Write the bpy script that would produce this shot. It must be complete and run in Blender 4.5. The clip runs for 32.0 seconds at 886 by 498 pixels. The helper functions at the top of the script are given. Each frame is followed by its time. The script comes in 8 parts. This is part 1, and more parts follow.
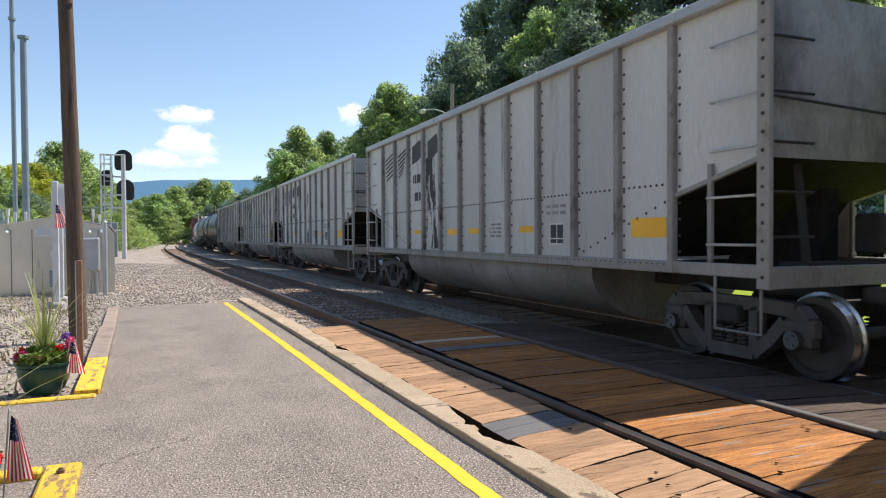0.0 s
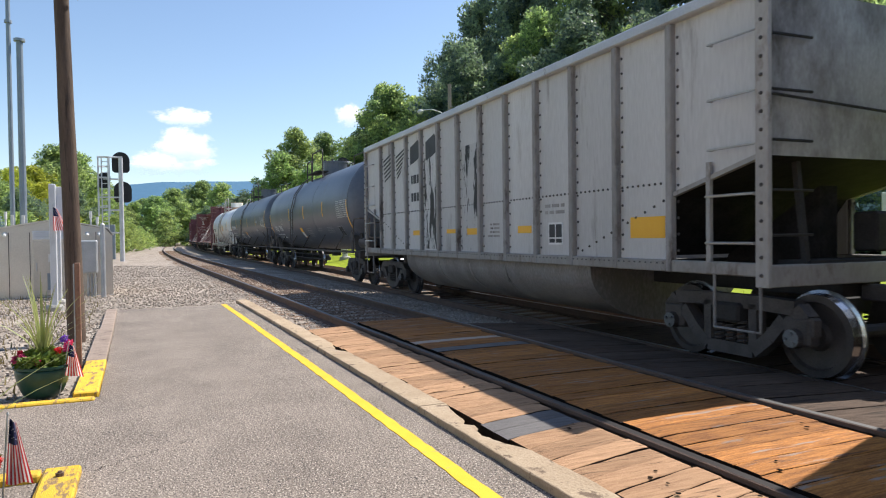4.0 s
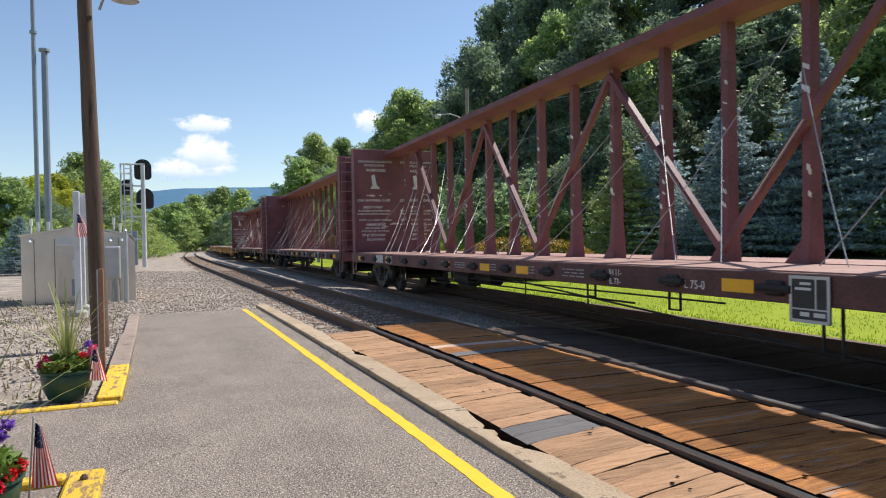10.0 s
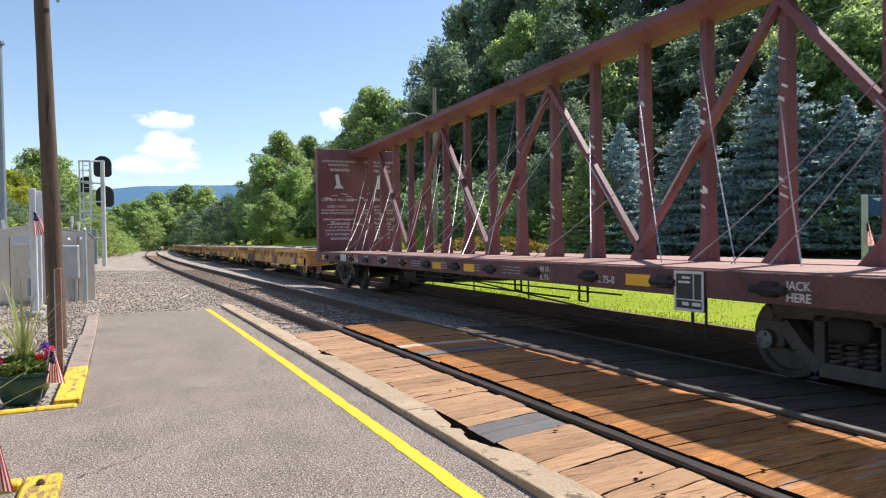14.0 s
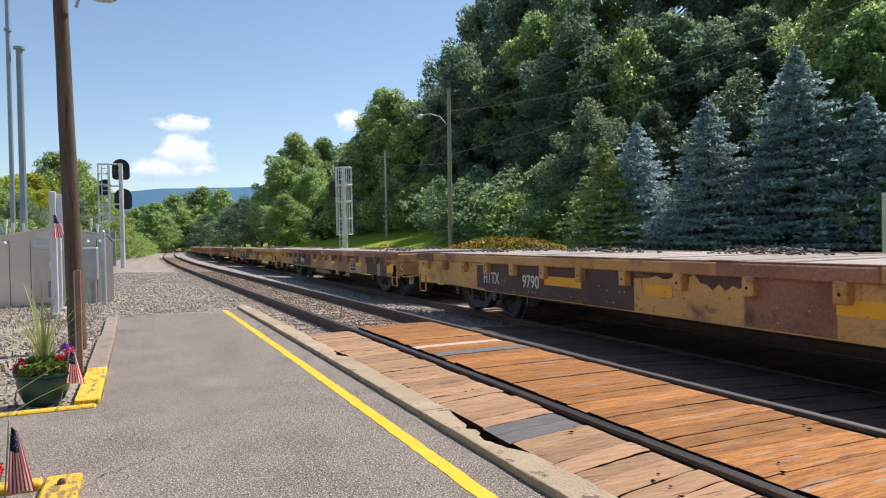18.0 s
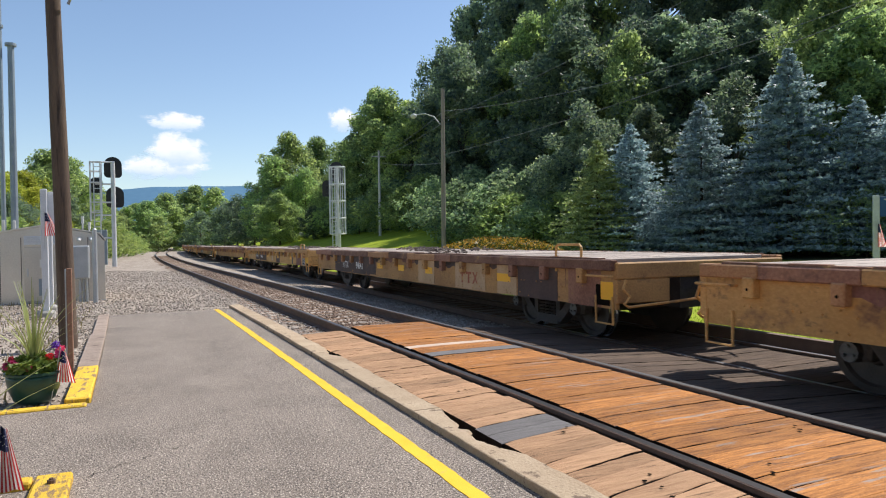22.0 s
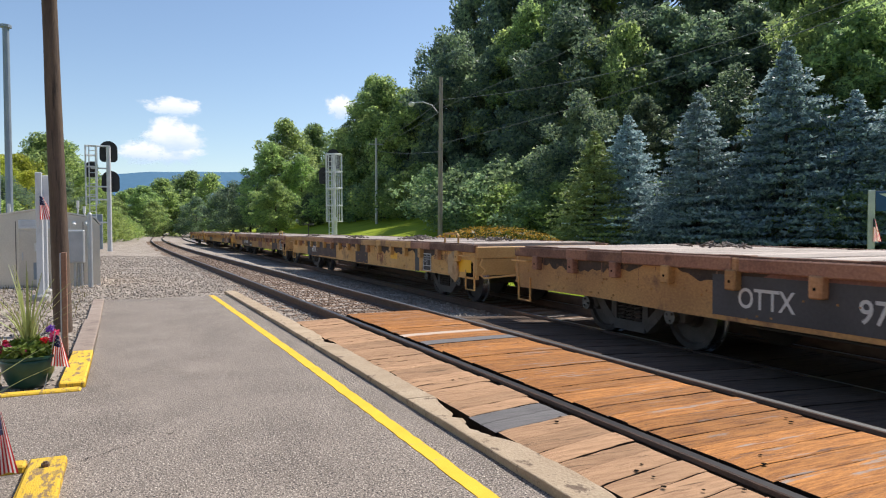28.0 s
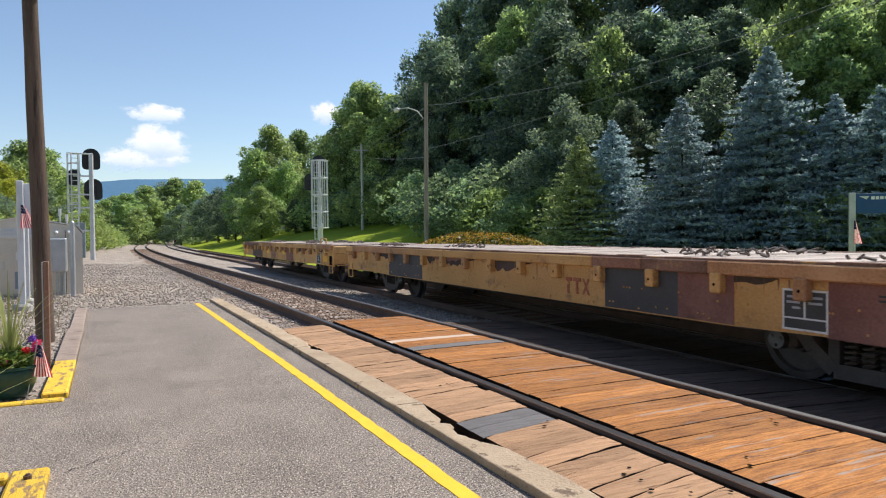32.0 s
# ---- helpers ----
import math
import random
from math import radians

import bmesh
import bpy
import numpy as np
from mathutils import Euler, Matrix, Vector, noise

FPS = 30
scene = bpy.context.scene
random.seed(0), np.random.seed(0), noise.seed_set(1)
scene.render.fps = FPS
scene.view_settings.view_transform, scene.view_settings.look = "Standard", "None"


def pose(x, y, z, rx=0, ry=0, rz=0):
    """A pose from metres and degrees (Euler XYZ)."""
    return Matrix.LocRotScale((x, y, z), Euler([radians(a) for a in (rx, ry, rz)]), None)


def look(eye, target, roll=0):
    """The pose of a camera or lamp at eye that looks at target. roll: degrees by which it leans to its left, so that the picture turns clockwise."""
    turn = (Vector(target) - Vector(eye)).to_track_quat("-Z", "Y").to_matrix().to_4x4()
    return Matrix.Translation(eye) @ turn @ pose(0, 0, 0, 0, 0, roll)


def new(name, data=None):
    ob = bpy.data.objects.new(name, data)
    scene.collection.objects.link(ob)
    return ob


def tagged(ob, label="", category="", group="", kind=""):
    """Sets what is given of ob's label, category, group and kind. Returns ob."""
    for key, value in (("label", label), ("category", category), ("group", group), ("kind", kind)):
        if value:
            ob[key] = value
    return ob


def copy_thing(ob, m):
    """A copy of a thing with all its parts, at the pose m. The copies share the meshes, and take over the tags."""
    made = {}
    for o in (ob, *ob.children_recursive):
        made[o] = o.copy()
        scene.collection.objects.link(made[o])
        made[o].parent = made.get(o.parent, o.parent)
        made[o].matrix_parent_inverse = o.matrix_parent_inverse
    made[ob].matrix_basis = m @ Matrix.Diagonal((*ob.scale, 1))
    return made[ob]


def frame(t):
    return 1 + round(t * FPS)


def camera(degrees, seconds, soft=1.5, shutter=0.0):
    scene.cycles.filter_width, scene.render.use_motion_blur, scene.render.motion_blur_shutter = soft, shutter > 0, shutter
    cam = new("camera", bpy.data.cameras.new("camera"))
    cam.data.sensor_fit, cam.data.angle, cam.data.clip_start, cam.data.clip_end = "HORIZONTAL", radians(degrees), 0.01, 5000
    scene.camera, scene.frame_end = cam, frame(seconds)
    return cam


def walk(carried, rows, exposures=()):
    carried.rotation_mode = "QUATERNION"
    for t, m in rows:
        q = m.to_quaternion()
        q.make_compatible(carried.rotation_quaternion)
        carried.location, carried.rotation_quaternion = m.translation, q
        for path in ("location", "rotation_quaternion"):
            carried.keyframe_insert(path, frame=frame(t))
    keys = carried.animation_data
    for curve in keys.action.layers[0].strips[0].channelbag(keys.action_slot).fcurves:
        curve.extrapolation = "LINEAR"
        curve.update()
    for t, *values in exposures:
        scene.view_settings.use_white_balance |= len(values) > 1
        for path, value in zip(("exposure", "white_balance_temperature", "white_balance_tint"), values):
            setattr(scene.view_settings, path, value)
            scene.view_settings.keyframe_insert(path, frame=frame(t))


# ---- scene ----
cam = camera(66.31, 32.0, soft=1.1, shutter=0.05)
EYE = (0.0, 0.0, 1.338)
# seconds, yaw, pitch, roll of the hand-held camera
PATH = [
    (0.0, -23.55, -1.13, 0.35), (0.5, -23.63, -1.15, 0.28), (1.0, -23.61, -1.13, 0.35), (1.5, -23.52, -1.16, 0.58),
    (2.0, -23.69, -1.20, 0.47), (2.5, -23.85, -1.25, 0.51), (3.0, -23.71, -1.29, 0.40), (3.5, -23.71, -1.27, 0.16),
    (4.0, -23.70, -1.11, 0.73), (4.5, -23.45, -1.13, 0.60), (6.5, -22.99, -1.13, 0.64), (7.0, -22.82, -1.08, 0.64),
    (7.5, -22.80, -1.06, 0.53), (8.0, -22.69, -1.01, 0.71), (8.5, -22.60, -1.01, 0.64), (9.0, -22.57, -0.98, 0.84),
    (9.5, -22.49, -0.84, 1.04), (10.0, -22.15, -0.73, 1.06), (10.5, -22.11, -0.71, 1.01), (11.0, -22.00, -0.68, 0.96),
    (11.5, -22.02, -0.67, 1.20), (12.0, -22.06, -0.65, 1.19), (12.5, -21.99, -0.65, 1.26), (13.0, -23.59, -0.70, 1.06),
    (13.5, -23.91, -0.76, 0.97), (14.0, -24.93, -0.84, 0.95), (14.5, -24.40, -0.61, 1.23), (15.0, -24.25, -0.54, 0.91),
    (15.5, -24.10, -0.38, 1.17), (17.5, -23.46, -0.68, 1.22), (18.0, -23.67, -0.75, 1.19), (18.5, -23.82, -0.76, 1.30),
    (19.0, -23.88, -0.80, 1.29), (19.5, -23.87, -0.86, 1.12), (20.0, -23.79, -0.92, 1.09), (20.5, -23.72, -0.91, 1.17),
    (21.0, -23.69, -0.82, 1.19), (21.5, -24.27, -0.69, 0.94), (22.0, -24.24, -0.76, 0.89), (22.5, -24.17, -0.82, 1.01),
    (23.0, -24.66, -0.81, 0.98), (23.5, -24.65, -0.33, 1.83), (24.0, -24.58, -0.11, 1.01), (24.5, -24.64, -0.29, 0.83),
    (26.5, -25.30, -1.19, -0.08), (27.0, -24.87, -1.42, 0.06), (27.5, -24.80, -1.53, 0.16), (28.0, -24.55, -1.70, 0.15),
    (28.5, -24.22, -1.69, 0.35), (29.0, -22.74, -1.68, 0.46), (29.5, -22.59, -1.39, 0.52), (30.0, -22.63, -1.33, 0.58),
    (30.5, -22.58, -1.32, 0.70), (31.0, -22.50, -1.23, 0.73), (31.5, -23.37, -1.18, 0.68), (32.0, -25.71, -1.24, 0.60),
]
walk(cam, [(t, pose(EYE[0], EYE[1], EYE[2], 90 + p, r, y)) for t, y, p, r in PATH],
     exposures=[(t, e, 6350, 11) for t, e in ((0.0, 0.4), (4.5, 0.44), (7.0, 0.42), (8.2, 0.3), (9.5, 0.22), (12.7, 0.22), (14.0, 0.45), (15.5, 0.45), (17.5, 0.22), (32.0, 0.2))])

# ---- light ----
SUN_SIDE, SUN_ALONG = 0.75, 0.24     # metres of shadow per metre of height: across the tracks, along them
sun_way = Vector((SUN_SIDE, SUN_ALONG, 1.0)).normalized()
sun_el = math.asin(sun_way.z)
world = bpy.data.worlds.new("sky")
scene.world = world
world.use_nodes = True
wn = world.node_tree
sky = wn.nodes.new("ShaderNodeTexSky")
sky.sky_type, sky.sun_disc = "NISHITA", False
sky.sun_elevation, sky.sun_rotation = sun_el, math.atan2(sun_way.x, sun_way.y)
sky.air_density, sky.dust_density, sky.ozone_density = 1.0, 0.3, 1.2
wn.links.new(sky.outputs["Color"], wn.nodes["Background"].inputs["Color"])
wn.nodes["Background"].inputs["Strength"].default_value = 0.122
sun = new("sun", bpy.data.lights.new("sun", "SUN"))
sun.data.energy, sun.data.angle, sun.data.color = 5.0, radians(0.5), (1.0, 0.95, 0.87)
sun.matrix_world = look(sun_way * 50, (0, 0, 0))


# ---- materials ----
def mat(name, c1, c2, rough=0.75, metal=0.0, scale=3.0, fine=60.0, bump=0.15, spot=None, spot_scale=1.5, spot_at=0.6,
        stretch=(1, 1, 1), rand=0.12, spec=0.4, low=0.55, high=1.15,
        spot2=None, spot2_scale=3.0, spot2_at=0.6, spot_soft=0.06):
    """A surface of two mottled tones with fine grain, spots of a third colour, and a tone of its own for each object."""
    m = bpy.data.materials.new(name)
    m.use_nodes = True
    t = m.node_tree
    N, L = t.nodes, t.links
    b = N["Principled BSDF"]
    co, info = N.new("ShaderNodeTexCoord"), N.new("ShaderNodeObjectInfo")
    mp = N.new("ShaderNodeMapping")
    mp.inputs["Scale"].default_value = stretch
    shift = N.new("ShaderNodeMath")
    shift.operation = "MULTIPLY"
    shift.inputs[1].default_value = 37.0
    L.new(info.outputs["Random"], shift.inputs[0])
    L.new(co.outputs["Object"], mp.inputs["Vector"])
    if rand:
        L.new(shift.outputs[0], mp.inputs["Location"])
    big, small = N.new("ShaderNodeTexNoise"), N.new("ShaderNodeTexNoise")
    for n, s, d in ((big, scale, 5.0), (small, fine, 3.0)):
        n.inputs["Scale"].default_value, n.inputs["Detail"].default_value = s, d
        L.new(mp.outputs[0], n.inputs["Vector"])
    mix = N.new("ShaderNodeMix")
    mix.data_type = "RGBA"
    mix.inputs["A"].default_value, mix.inputs["B"].default_value = (*c1, 1), (*c2, 1)
    add = N.new("ShaderNodeMath")
    add.operation = "MULTIPLY_ADD"
    add.inputs[1].default_value = 0.7
    L.new(small.outputs["Fac"], add.inputs[0])
    ramp = N.new("ShaderNodeMapRange")
    ramp.inputs["From Min"].default_value, ramp.inputs["From Max"].default_value = low, high
    L.new(big.outputs["Fac"], add.inputs[2])
    L.new(add.outputs[0], ramp.inputs["Value"])
    L.new(ramp.outputs[0], mix.inputs["Factor"])
    col = mix.outputs["Result"]
    for spot, spot_scale, spot_at in ((spot, spot_scale, spot_at), (spot2, spot2_scale, spot2_at)):
        if not spot:
            continue
        sp, sr, sm = N.new("ShaderNodeTexNoise"), N.new("ShaderNodeMapRange"), N.new("ShaderNodeMix")
        sp.inputs["Scale"].default_value, sp.inputs["Detail"].default_value = spot_scale, 8.0
        sp.inputs["Roughness"].default_value = 0.7
        L.new(mp.outputs[0], sp.inputs["Vector"])
        sr.inputs["From Min"].default_value, sr.inputs["From Max"].default_value = spot_at, spot_at + spot_soft
        L.new(sp.outputs["Fac"], sr.inputs["Value"])
        sm.data_type = "RGBA"
        sm.inputs["B"].default_value = (*spot, 1)
        L.new(col, sm.inputs["A"])
        L.new(sr.outputs[0], sm.inputs["Factor"])
        col = sm.outputs["Result"]
    hsv, val = N.new("ShaderNodeHueSaturation"), N.new("ShaderNodeMapRange")
    val.inputs["To Min"].default_value, val.inputs["To Max"].default_value = 1 - rand, 1 + rand
    L.new(info.outputs["Random"], val.inputs["Value"])
    L.new(val.outputs[0], hsv.inputs["Value"])
    L.new(col, hsv.inputs["Color"])
    L.new(hsv.outputs["Color"], b.inputs["Base Color"])
    b.inputs["Roughness"].default_value, b.inputs["Metallic"].default_value = rough, metal
    b.inputs["Specular IOR Level"].default_value = spec
    if bump:
        bp = N.new("ShaderNodeBump")
        bp.inputs["Strength"].default_value, bp.inputs["Distance"].default_value = bump, 0.01
        L.new(small.outputs["Fac"], bp.inputs["Height"])
        L.new(bp.outputs[0], b.inputs["Normal"])
    return m


def leaf_mat(name, c1, c2, scale=0.7, through_light=0.35):
    """Leaves: tones that change from clump to clump and from leaf to leaf, and let light through."""
    m = bpy.data.materials.new(name)
    m.use_nodes = True
    t = m.node_tree
    N, L = t.nodes, t.links
    b, out = N["Principled BSDF"], N["Material Output"]
    co, geo, info = N.new("ShaderNodeTexCoord"), N.new("ShaderNodeNewGeometry"), N.new("ShaderNodeObjectInfo")
    no, mix = N.new("ShaderNodeTexNoise"), N.new("ShaderNodeMix")
    no.inputs["Scale"].default_value = scale
    L.new(co.outputs["Object"], no.inputs["Vector"])
    mix.data_type = "RGBA"
    mix.inputs["A"].default_value, mix.inputs["B"].default_value = (*c1, 1), (*c2, 1)
    ad = N.new("ShaderNodeMath")
    ad.operation = "MULTIPLY_ADD"
    ad.inputs[1].default_value = 0.55
    L.new(geo.outputs["Random Per Island"], ad.inputs[0])
    L.new(no.outputs["Fac"], ad.inputs[2])
    rg = N.new("ShaderNodeMapRange")
    rg.inputs["From Min"].default_value, rg.inputs["From Max"].default_value = 0.45, 1.1
    L.new(ad.outputs[0], rg.inputs["Value"])
    L.new(rg.outputs[0], mix.inputs["Factor"])
    hsv, val = N.new("ShaderNodeHueSaturation"), N.new("ShaderNodeMapRange")
    val.inputs["To Min"].default_value, val.inputs["To Max"].default_value = 0.72, 1.3
    hue = N.new("ShaderNodeMapRange")
    hue.inputs["To Min"].default_value, hue.inputs["To Max"].default_value = 0.488, 0.512
    turn = N.new("ShaderNodeMath")
    turn.operation = "FRACT"
    seven = N.new("ShaderNodeMath")
    seven.operation = "MULTIPLY"
    seven.inputs[1].default_value = 7.31
    L.new(info.outputs["Random"], seven.inputs[0])
    L.new(seven.outputs[0], turn.inputs[0])
    L.new(turn.outputs[0], hue.inputs["Value"])
    L.new(hue.outputs[0], hsv.inputs["Hue"])
    L.new(info.outputs["Random"], val.inputs["Value"])
    L.new(val.outputs[0], hsv.inputs["Value"])
    L.new(mix.outputs["Result"], hsv.inputs["Color"])
    L.new(hsv.outputs["Color"], b.inputs["Base Color"])
    b.inputs["Roughness"].default_value, b.inputs["Specular IOR Level"].default_value = 0.5, 0.45
    tr, ms = N.new("ShaderNodeBsdfTranslucent"), N.new("ShaderNodeMixShader")
    ms.inputs["Fac"].default_value = through_light
    L.new(hsv.outputs["Color"], tr.inputs["Color"])
    L.new(b.outputs[0], ms.inputs[1])
    L.new(tr.outputs[0], ms.inputs[2])
    L.new(ms.outputs[0], out.inputs["Surface"])
    return m


M_ASPHALT = mat("asphalt", (0.145, 0.116, 0.093), (0.315, 0.257, 0.208), 0.92, scale=1.6, fine=85, bump=0.8, spot=(0.68, 0.585, 0.485), spot_scale=80, spot_at=0.555, spot_soft=0.02, low=0.52, high=1.18, rand=0.0, spot2=(0.035, 0.029, 0.025), spot2_scale=77, spot2_at=0.54)
M_YELLOW = mat("yellow_paint", (0.72, 0.41, 0.012), (0.84, 0.51, 0.025), 0.7, scale=4, fine=120, spot=(0.30, 0.25, 0.17), spot_scale=9, spot_at=0.63)
M_YELLOW_WORN = mat("worn_yellow_paint", (0.64, 0.38, 0.025), (0.78, 0.50, 0.045), 0.8, scale=4, fine=60, bump=0.5, spot=(0.25, 0.16, 0.085), spot_scale=6, spot_at=0.53, stretch=(2.5, 0.8, 1), spot2=(0.42, 0.27, 0.05), spot2_scale=14, spot2_at=0.56)
M_KERB = mat("kerb_concrete", (0.33, 0.235, 0.145), (0.52, 0.40, 0.27), 0.9, scale=3, fine=60, bump=0.8, spot=(0.17, 0.115, 0.075), spot_scale=6, spot_at=0.58)
M_BRICK = mat("kerb_red_stone", (0.22, 0.16, 0.125), (0.38, 0.30, 0.24), 0.9, scale=4, fine=50, bump=0.6, spot=(0.15, 0.11, 0.09), spot_scale=6, spot_at=0.6)
M_PLANK = mat("weathered_plank", (0.258, 0.142, 0.077), (0.505, 0.304, 0.170), 0.85, scale=3, fine=34, bump=0.5, stretch=(1.2, 14, 14), spot=(0.145, 0.083, 0.046), spot_scale=1.6, spot_at=0.58, rand=0.2, spec=0.2, low=0.5, high=1.14)
M_PLANK_OR = mat("orange_stained_plank", (0.20, 0.074, 0.021), (0.53, 0.220, 0.053), 0.75, scale=3, fine=26, bump=0.4, stretch=(1.2, 14, 14), spot=(0.13, 0.06, 0.03), spot_scale=1.5, spot_at=0.58, rand=0.24, spec=0.2, low=0.66, high=1.05, spot2=(0.30, 0.24, 0.20), spot2_scale=1.1, spot2_at=0.585)
M_PLANK_GREY = mat("grey_plank", (0.11, 0.10, 0.096), (0.18, 0.165, 0.158), 0.85, scale=3, fine=26, bump=0.4, stretch=(1.2, 14, 14))
M_PLANK_PALE = mat("pale_plank", (0.44, 0.32, 0.24), (0.58, 0.45, 0.35), 0.85, scale=3, fine=26, bump=0.4, stretch=(1.2, 14, 14))
# Grimy wood, toned down further to paint the train's shade.
M_PLANK_GRIMY = mat("grimy_shade_toned_plank", (0.068, 0.046, 0.033), (0.15, 0.106, 0.078), 0.85, scale=3, fine=26, bump=0.4, stretch=(1.2, 14, 14), spot=(0.04, 0.030, 0.024), spot_scale=1.1, spot_at=0.54, spot_soft=0.12, rand=0.2, spec=0.15, low=0.62, high=1.1)
# Dark old ends; sides blackened too, to paint the shade in seams.
M_PLANK_END = mat("black_ends_and_seam_shade", (0.014, 0.011, 0.009), (0.035, 0.026, 0.02), 0.95, scale=5, fine=60, spec=0.05)
# Far darker than the sunlit bed: the train's shade is painted in.
M_DARK_DECK = mat("shade_dark_crossing", (0.028, 0.021, 0.017), (0.065, 0.05, 0.038), 0.95, scale=2, fine=60, bump=0.4, spec=0.08)
# Near-black that paints the shade inside holes, recesses and gaps.
M_HOLE = mat("hole_shade_black", (0.009, 0.008, 0.007), (0.016, 0.013, 0.011), 0.95, spec=0.0)
M_RAIL = mat("rusty_rail_side", (0.10, 0.065, 0.048), (0.17, 0.11, 0.08), 0.8, scale=5, fine=90, bump=0.4)
M_RAILTOP = mat("polished_rail_head", (0.33, 0.34, 0.37), (0.46, 0.47, 0.50), 0.32, metal=0.9, scale=2, fine=80, bump=0.05, stretch=(1, 0.1, 1))
M_RAILTOP_DARK = mat("dull_brown_black_rail_head", (0.035, 0.030, 0.028), (0.07, 0.061, 0.056), 0.36, metal=0.3, spec=0.4, scale=2, fine=80, bump=0.05, stretch=(1, 0.1, 1))
# Same steel as the dull head, lightened to paint a sky glint.
M_RAILTOP_GLINT = mat("glint_grey_rail_head", (0.12, 0.115, 0.11), (0.20, 0.195, 0.19), 0.4, metal=0.6, scale=2, fine=80, bump=0.05, stretch=(1, 0.1, 1))
M_TIE = mat("wooden_tie", (0.13, 0.075, 0.045), (0.24, 0.15, 0.09), 0.9, scale=4, fine=40, bump=0.5, stretch=(1, 8, 8))
M_BALLAST = mat("ballast_ground", (0.185, 0.147, 0.114), (0.42, 0.35, 0.285), 0.95, scale=1.2, fine=24, bump=1.0, low=0.64, high=1.06, spot=(0.08, 0.063, 0.05), spot_scale=18, spot_at=0.59, spot2=(0.50, 0.45, 0.39), spot2_scale=21, spot2_at=0.575)
# Train shade painted into a near-black panel colour.
M_BED_EDGE = mat("shade_black_edge", (0.012, 0.010, 0.009), (0.028, 0.023, 0.020), 0.95, scale=2, fine=40, bump=0.5, spec=0.03)
M_SHOULDER = mat("dark_brown_shoulder", (0.022, 0.014, 0.010), (0.055, 0.035, 0.024), 0.95, scale=2, fine=30, bump=0.8, spec=0.05)
M_GRASS = mat("mown_grass", (0.19, 0.25, 0.015), (0.30, 0.35, 0.028), 0.9, scale=0.5, fine=35, bump=0.6, spec=0.1, spot=(0.13, 0.20, 0.025), spot_scale=1.2, spot_at=0.58)
M_EARTH = mat("wooded_ground", (0.035, 0.05, 0.015), (0.07, 0.085, 0.03), 0.95, scale=0.4, fine=8, bump=0.5)
M_ROAD = mat("pale_road", (0.30, 0.29, 0.28), (0.40, 0.39, 0.37), 0.9, scale=0.5, fine=60, bump=0.3)


# ---- tools for meshes ----
def finish(name, bm, material, parent=None, label="", smooth=False, at=None):
    """Link a bmesh as one mesh object; under parent if given."""
    me = bpy.data.meshes.new(name)
    bm.normal_update()
    bm.to_mesh(me)
    bm.free()
    for m in (material if isinstance(material, (list, tuple)) else [material]):
        me.materials.append(m)
    if smooth:
        me.shade_smooth()
    ob = new(name, me)
    if parent is not None:
        ob.parent = parent
    if at is not None:
        ob.matrix_basis = at
    if label:
        ob["label"] = label
    return ob


part = finish


def place(name, mesh, at, parent=None):
    """One more object on a mesh that exists."""
    ob = new(name, mesh)
    ob.parent = parent
    ob.matrix_basis = at
    return ob


def base(name, at, label, category, group="", kind=""):
    ob = new(name)
    ob.matrix_basis = at
    return tagged(ob, label, category, group, kind)


def box(bm, x0, x1, y0, y1, z0, z1, bevel=0.0, mi=0):
    """A box; bevel cuts its upright and top edges slightly."""
    r = bmesh.ops.create_cube(bm, size=1.0, matrix=Matrix.LocRotScale(((x0 + x1) / 2, (y0 + y1) / 2, (z0 + z1) / 2), None, (x1 - x0, y1 - y0, z1 - z0)))
    vs = r["verts"]
    if mi:
        for f in {f for v in vs for f in v.link_faces}:
            f.material_index = mi
    if bevel:
        es = list({e for v in vs for e in v.link_edges})
        bmesh.ops.bevel(bm, geom=es, offset=bevel, segments=1, affect="EDGES", profile=0.5)
    return bm


def rod(bm, a, b, r, r2=None, n=8, caps=True):
    """A round bar from a to b."""
    a, b = Vector(a), Vector(b)
    d = b - a
    m = Matrix.Translation((a + b) / 2) @ d.to_track_quat("Z", "Y").to_matrix().to_4x4()
    bmesh.ops.create_cone(bm, cap_ends=caps, segments=n, radius1=r, radius2=r if r2 is None else r2, depth=d.length, matrix=m)
    return bm


def beam(bm, a, b, w, h):
    """A square bar from a to b, w wide and h deep."""
    a, b = Vector(a), Vector(b)
    d = b - a
    m = Matrix.Translation((a + b) / 2) @ d.to_track_quat("Z", "Y").to_matrix().to_4x4() @ Matrix.Diagonal((w, h, d.length, 1))
    bmesh.ops.create_cube(bm, size=1.0, matrix=m)
    return bm


def pipe(bm, pts, r, n=6):
    """One bent round bar through the points."""
    pts = [Vector(p) for p in pts]
    rings = []
    for i, p in enumerate(pts):
        d = (pts[min(i + 1, len(pts) - 1)] - pts[max(i - 1, 0)]).normalized()
        u = d.orthogonal().normalized() if not rings else (last - d * last.dot(d)).normalized()
        last, v = u, d.cross(u)
        rings.append([bm.verts.new(p + (u * math.cos(2 * math.pi * k / n) + v * math.sin(2 * math.pi * k / n)) * r) for k in range(n)])
    for p, q in zip(rings, rings[1:]):
        for k in range(n):
            bm.faces.new((p[k], p[(k + 1) % n], q[(k + 1) % n], q[k]))
    bm.faces.new(rings[0][::-1])
    bm.faces.new(rings[-1])
    return bm


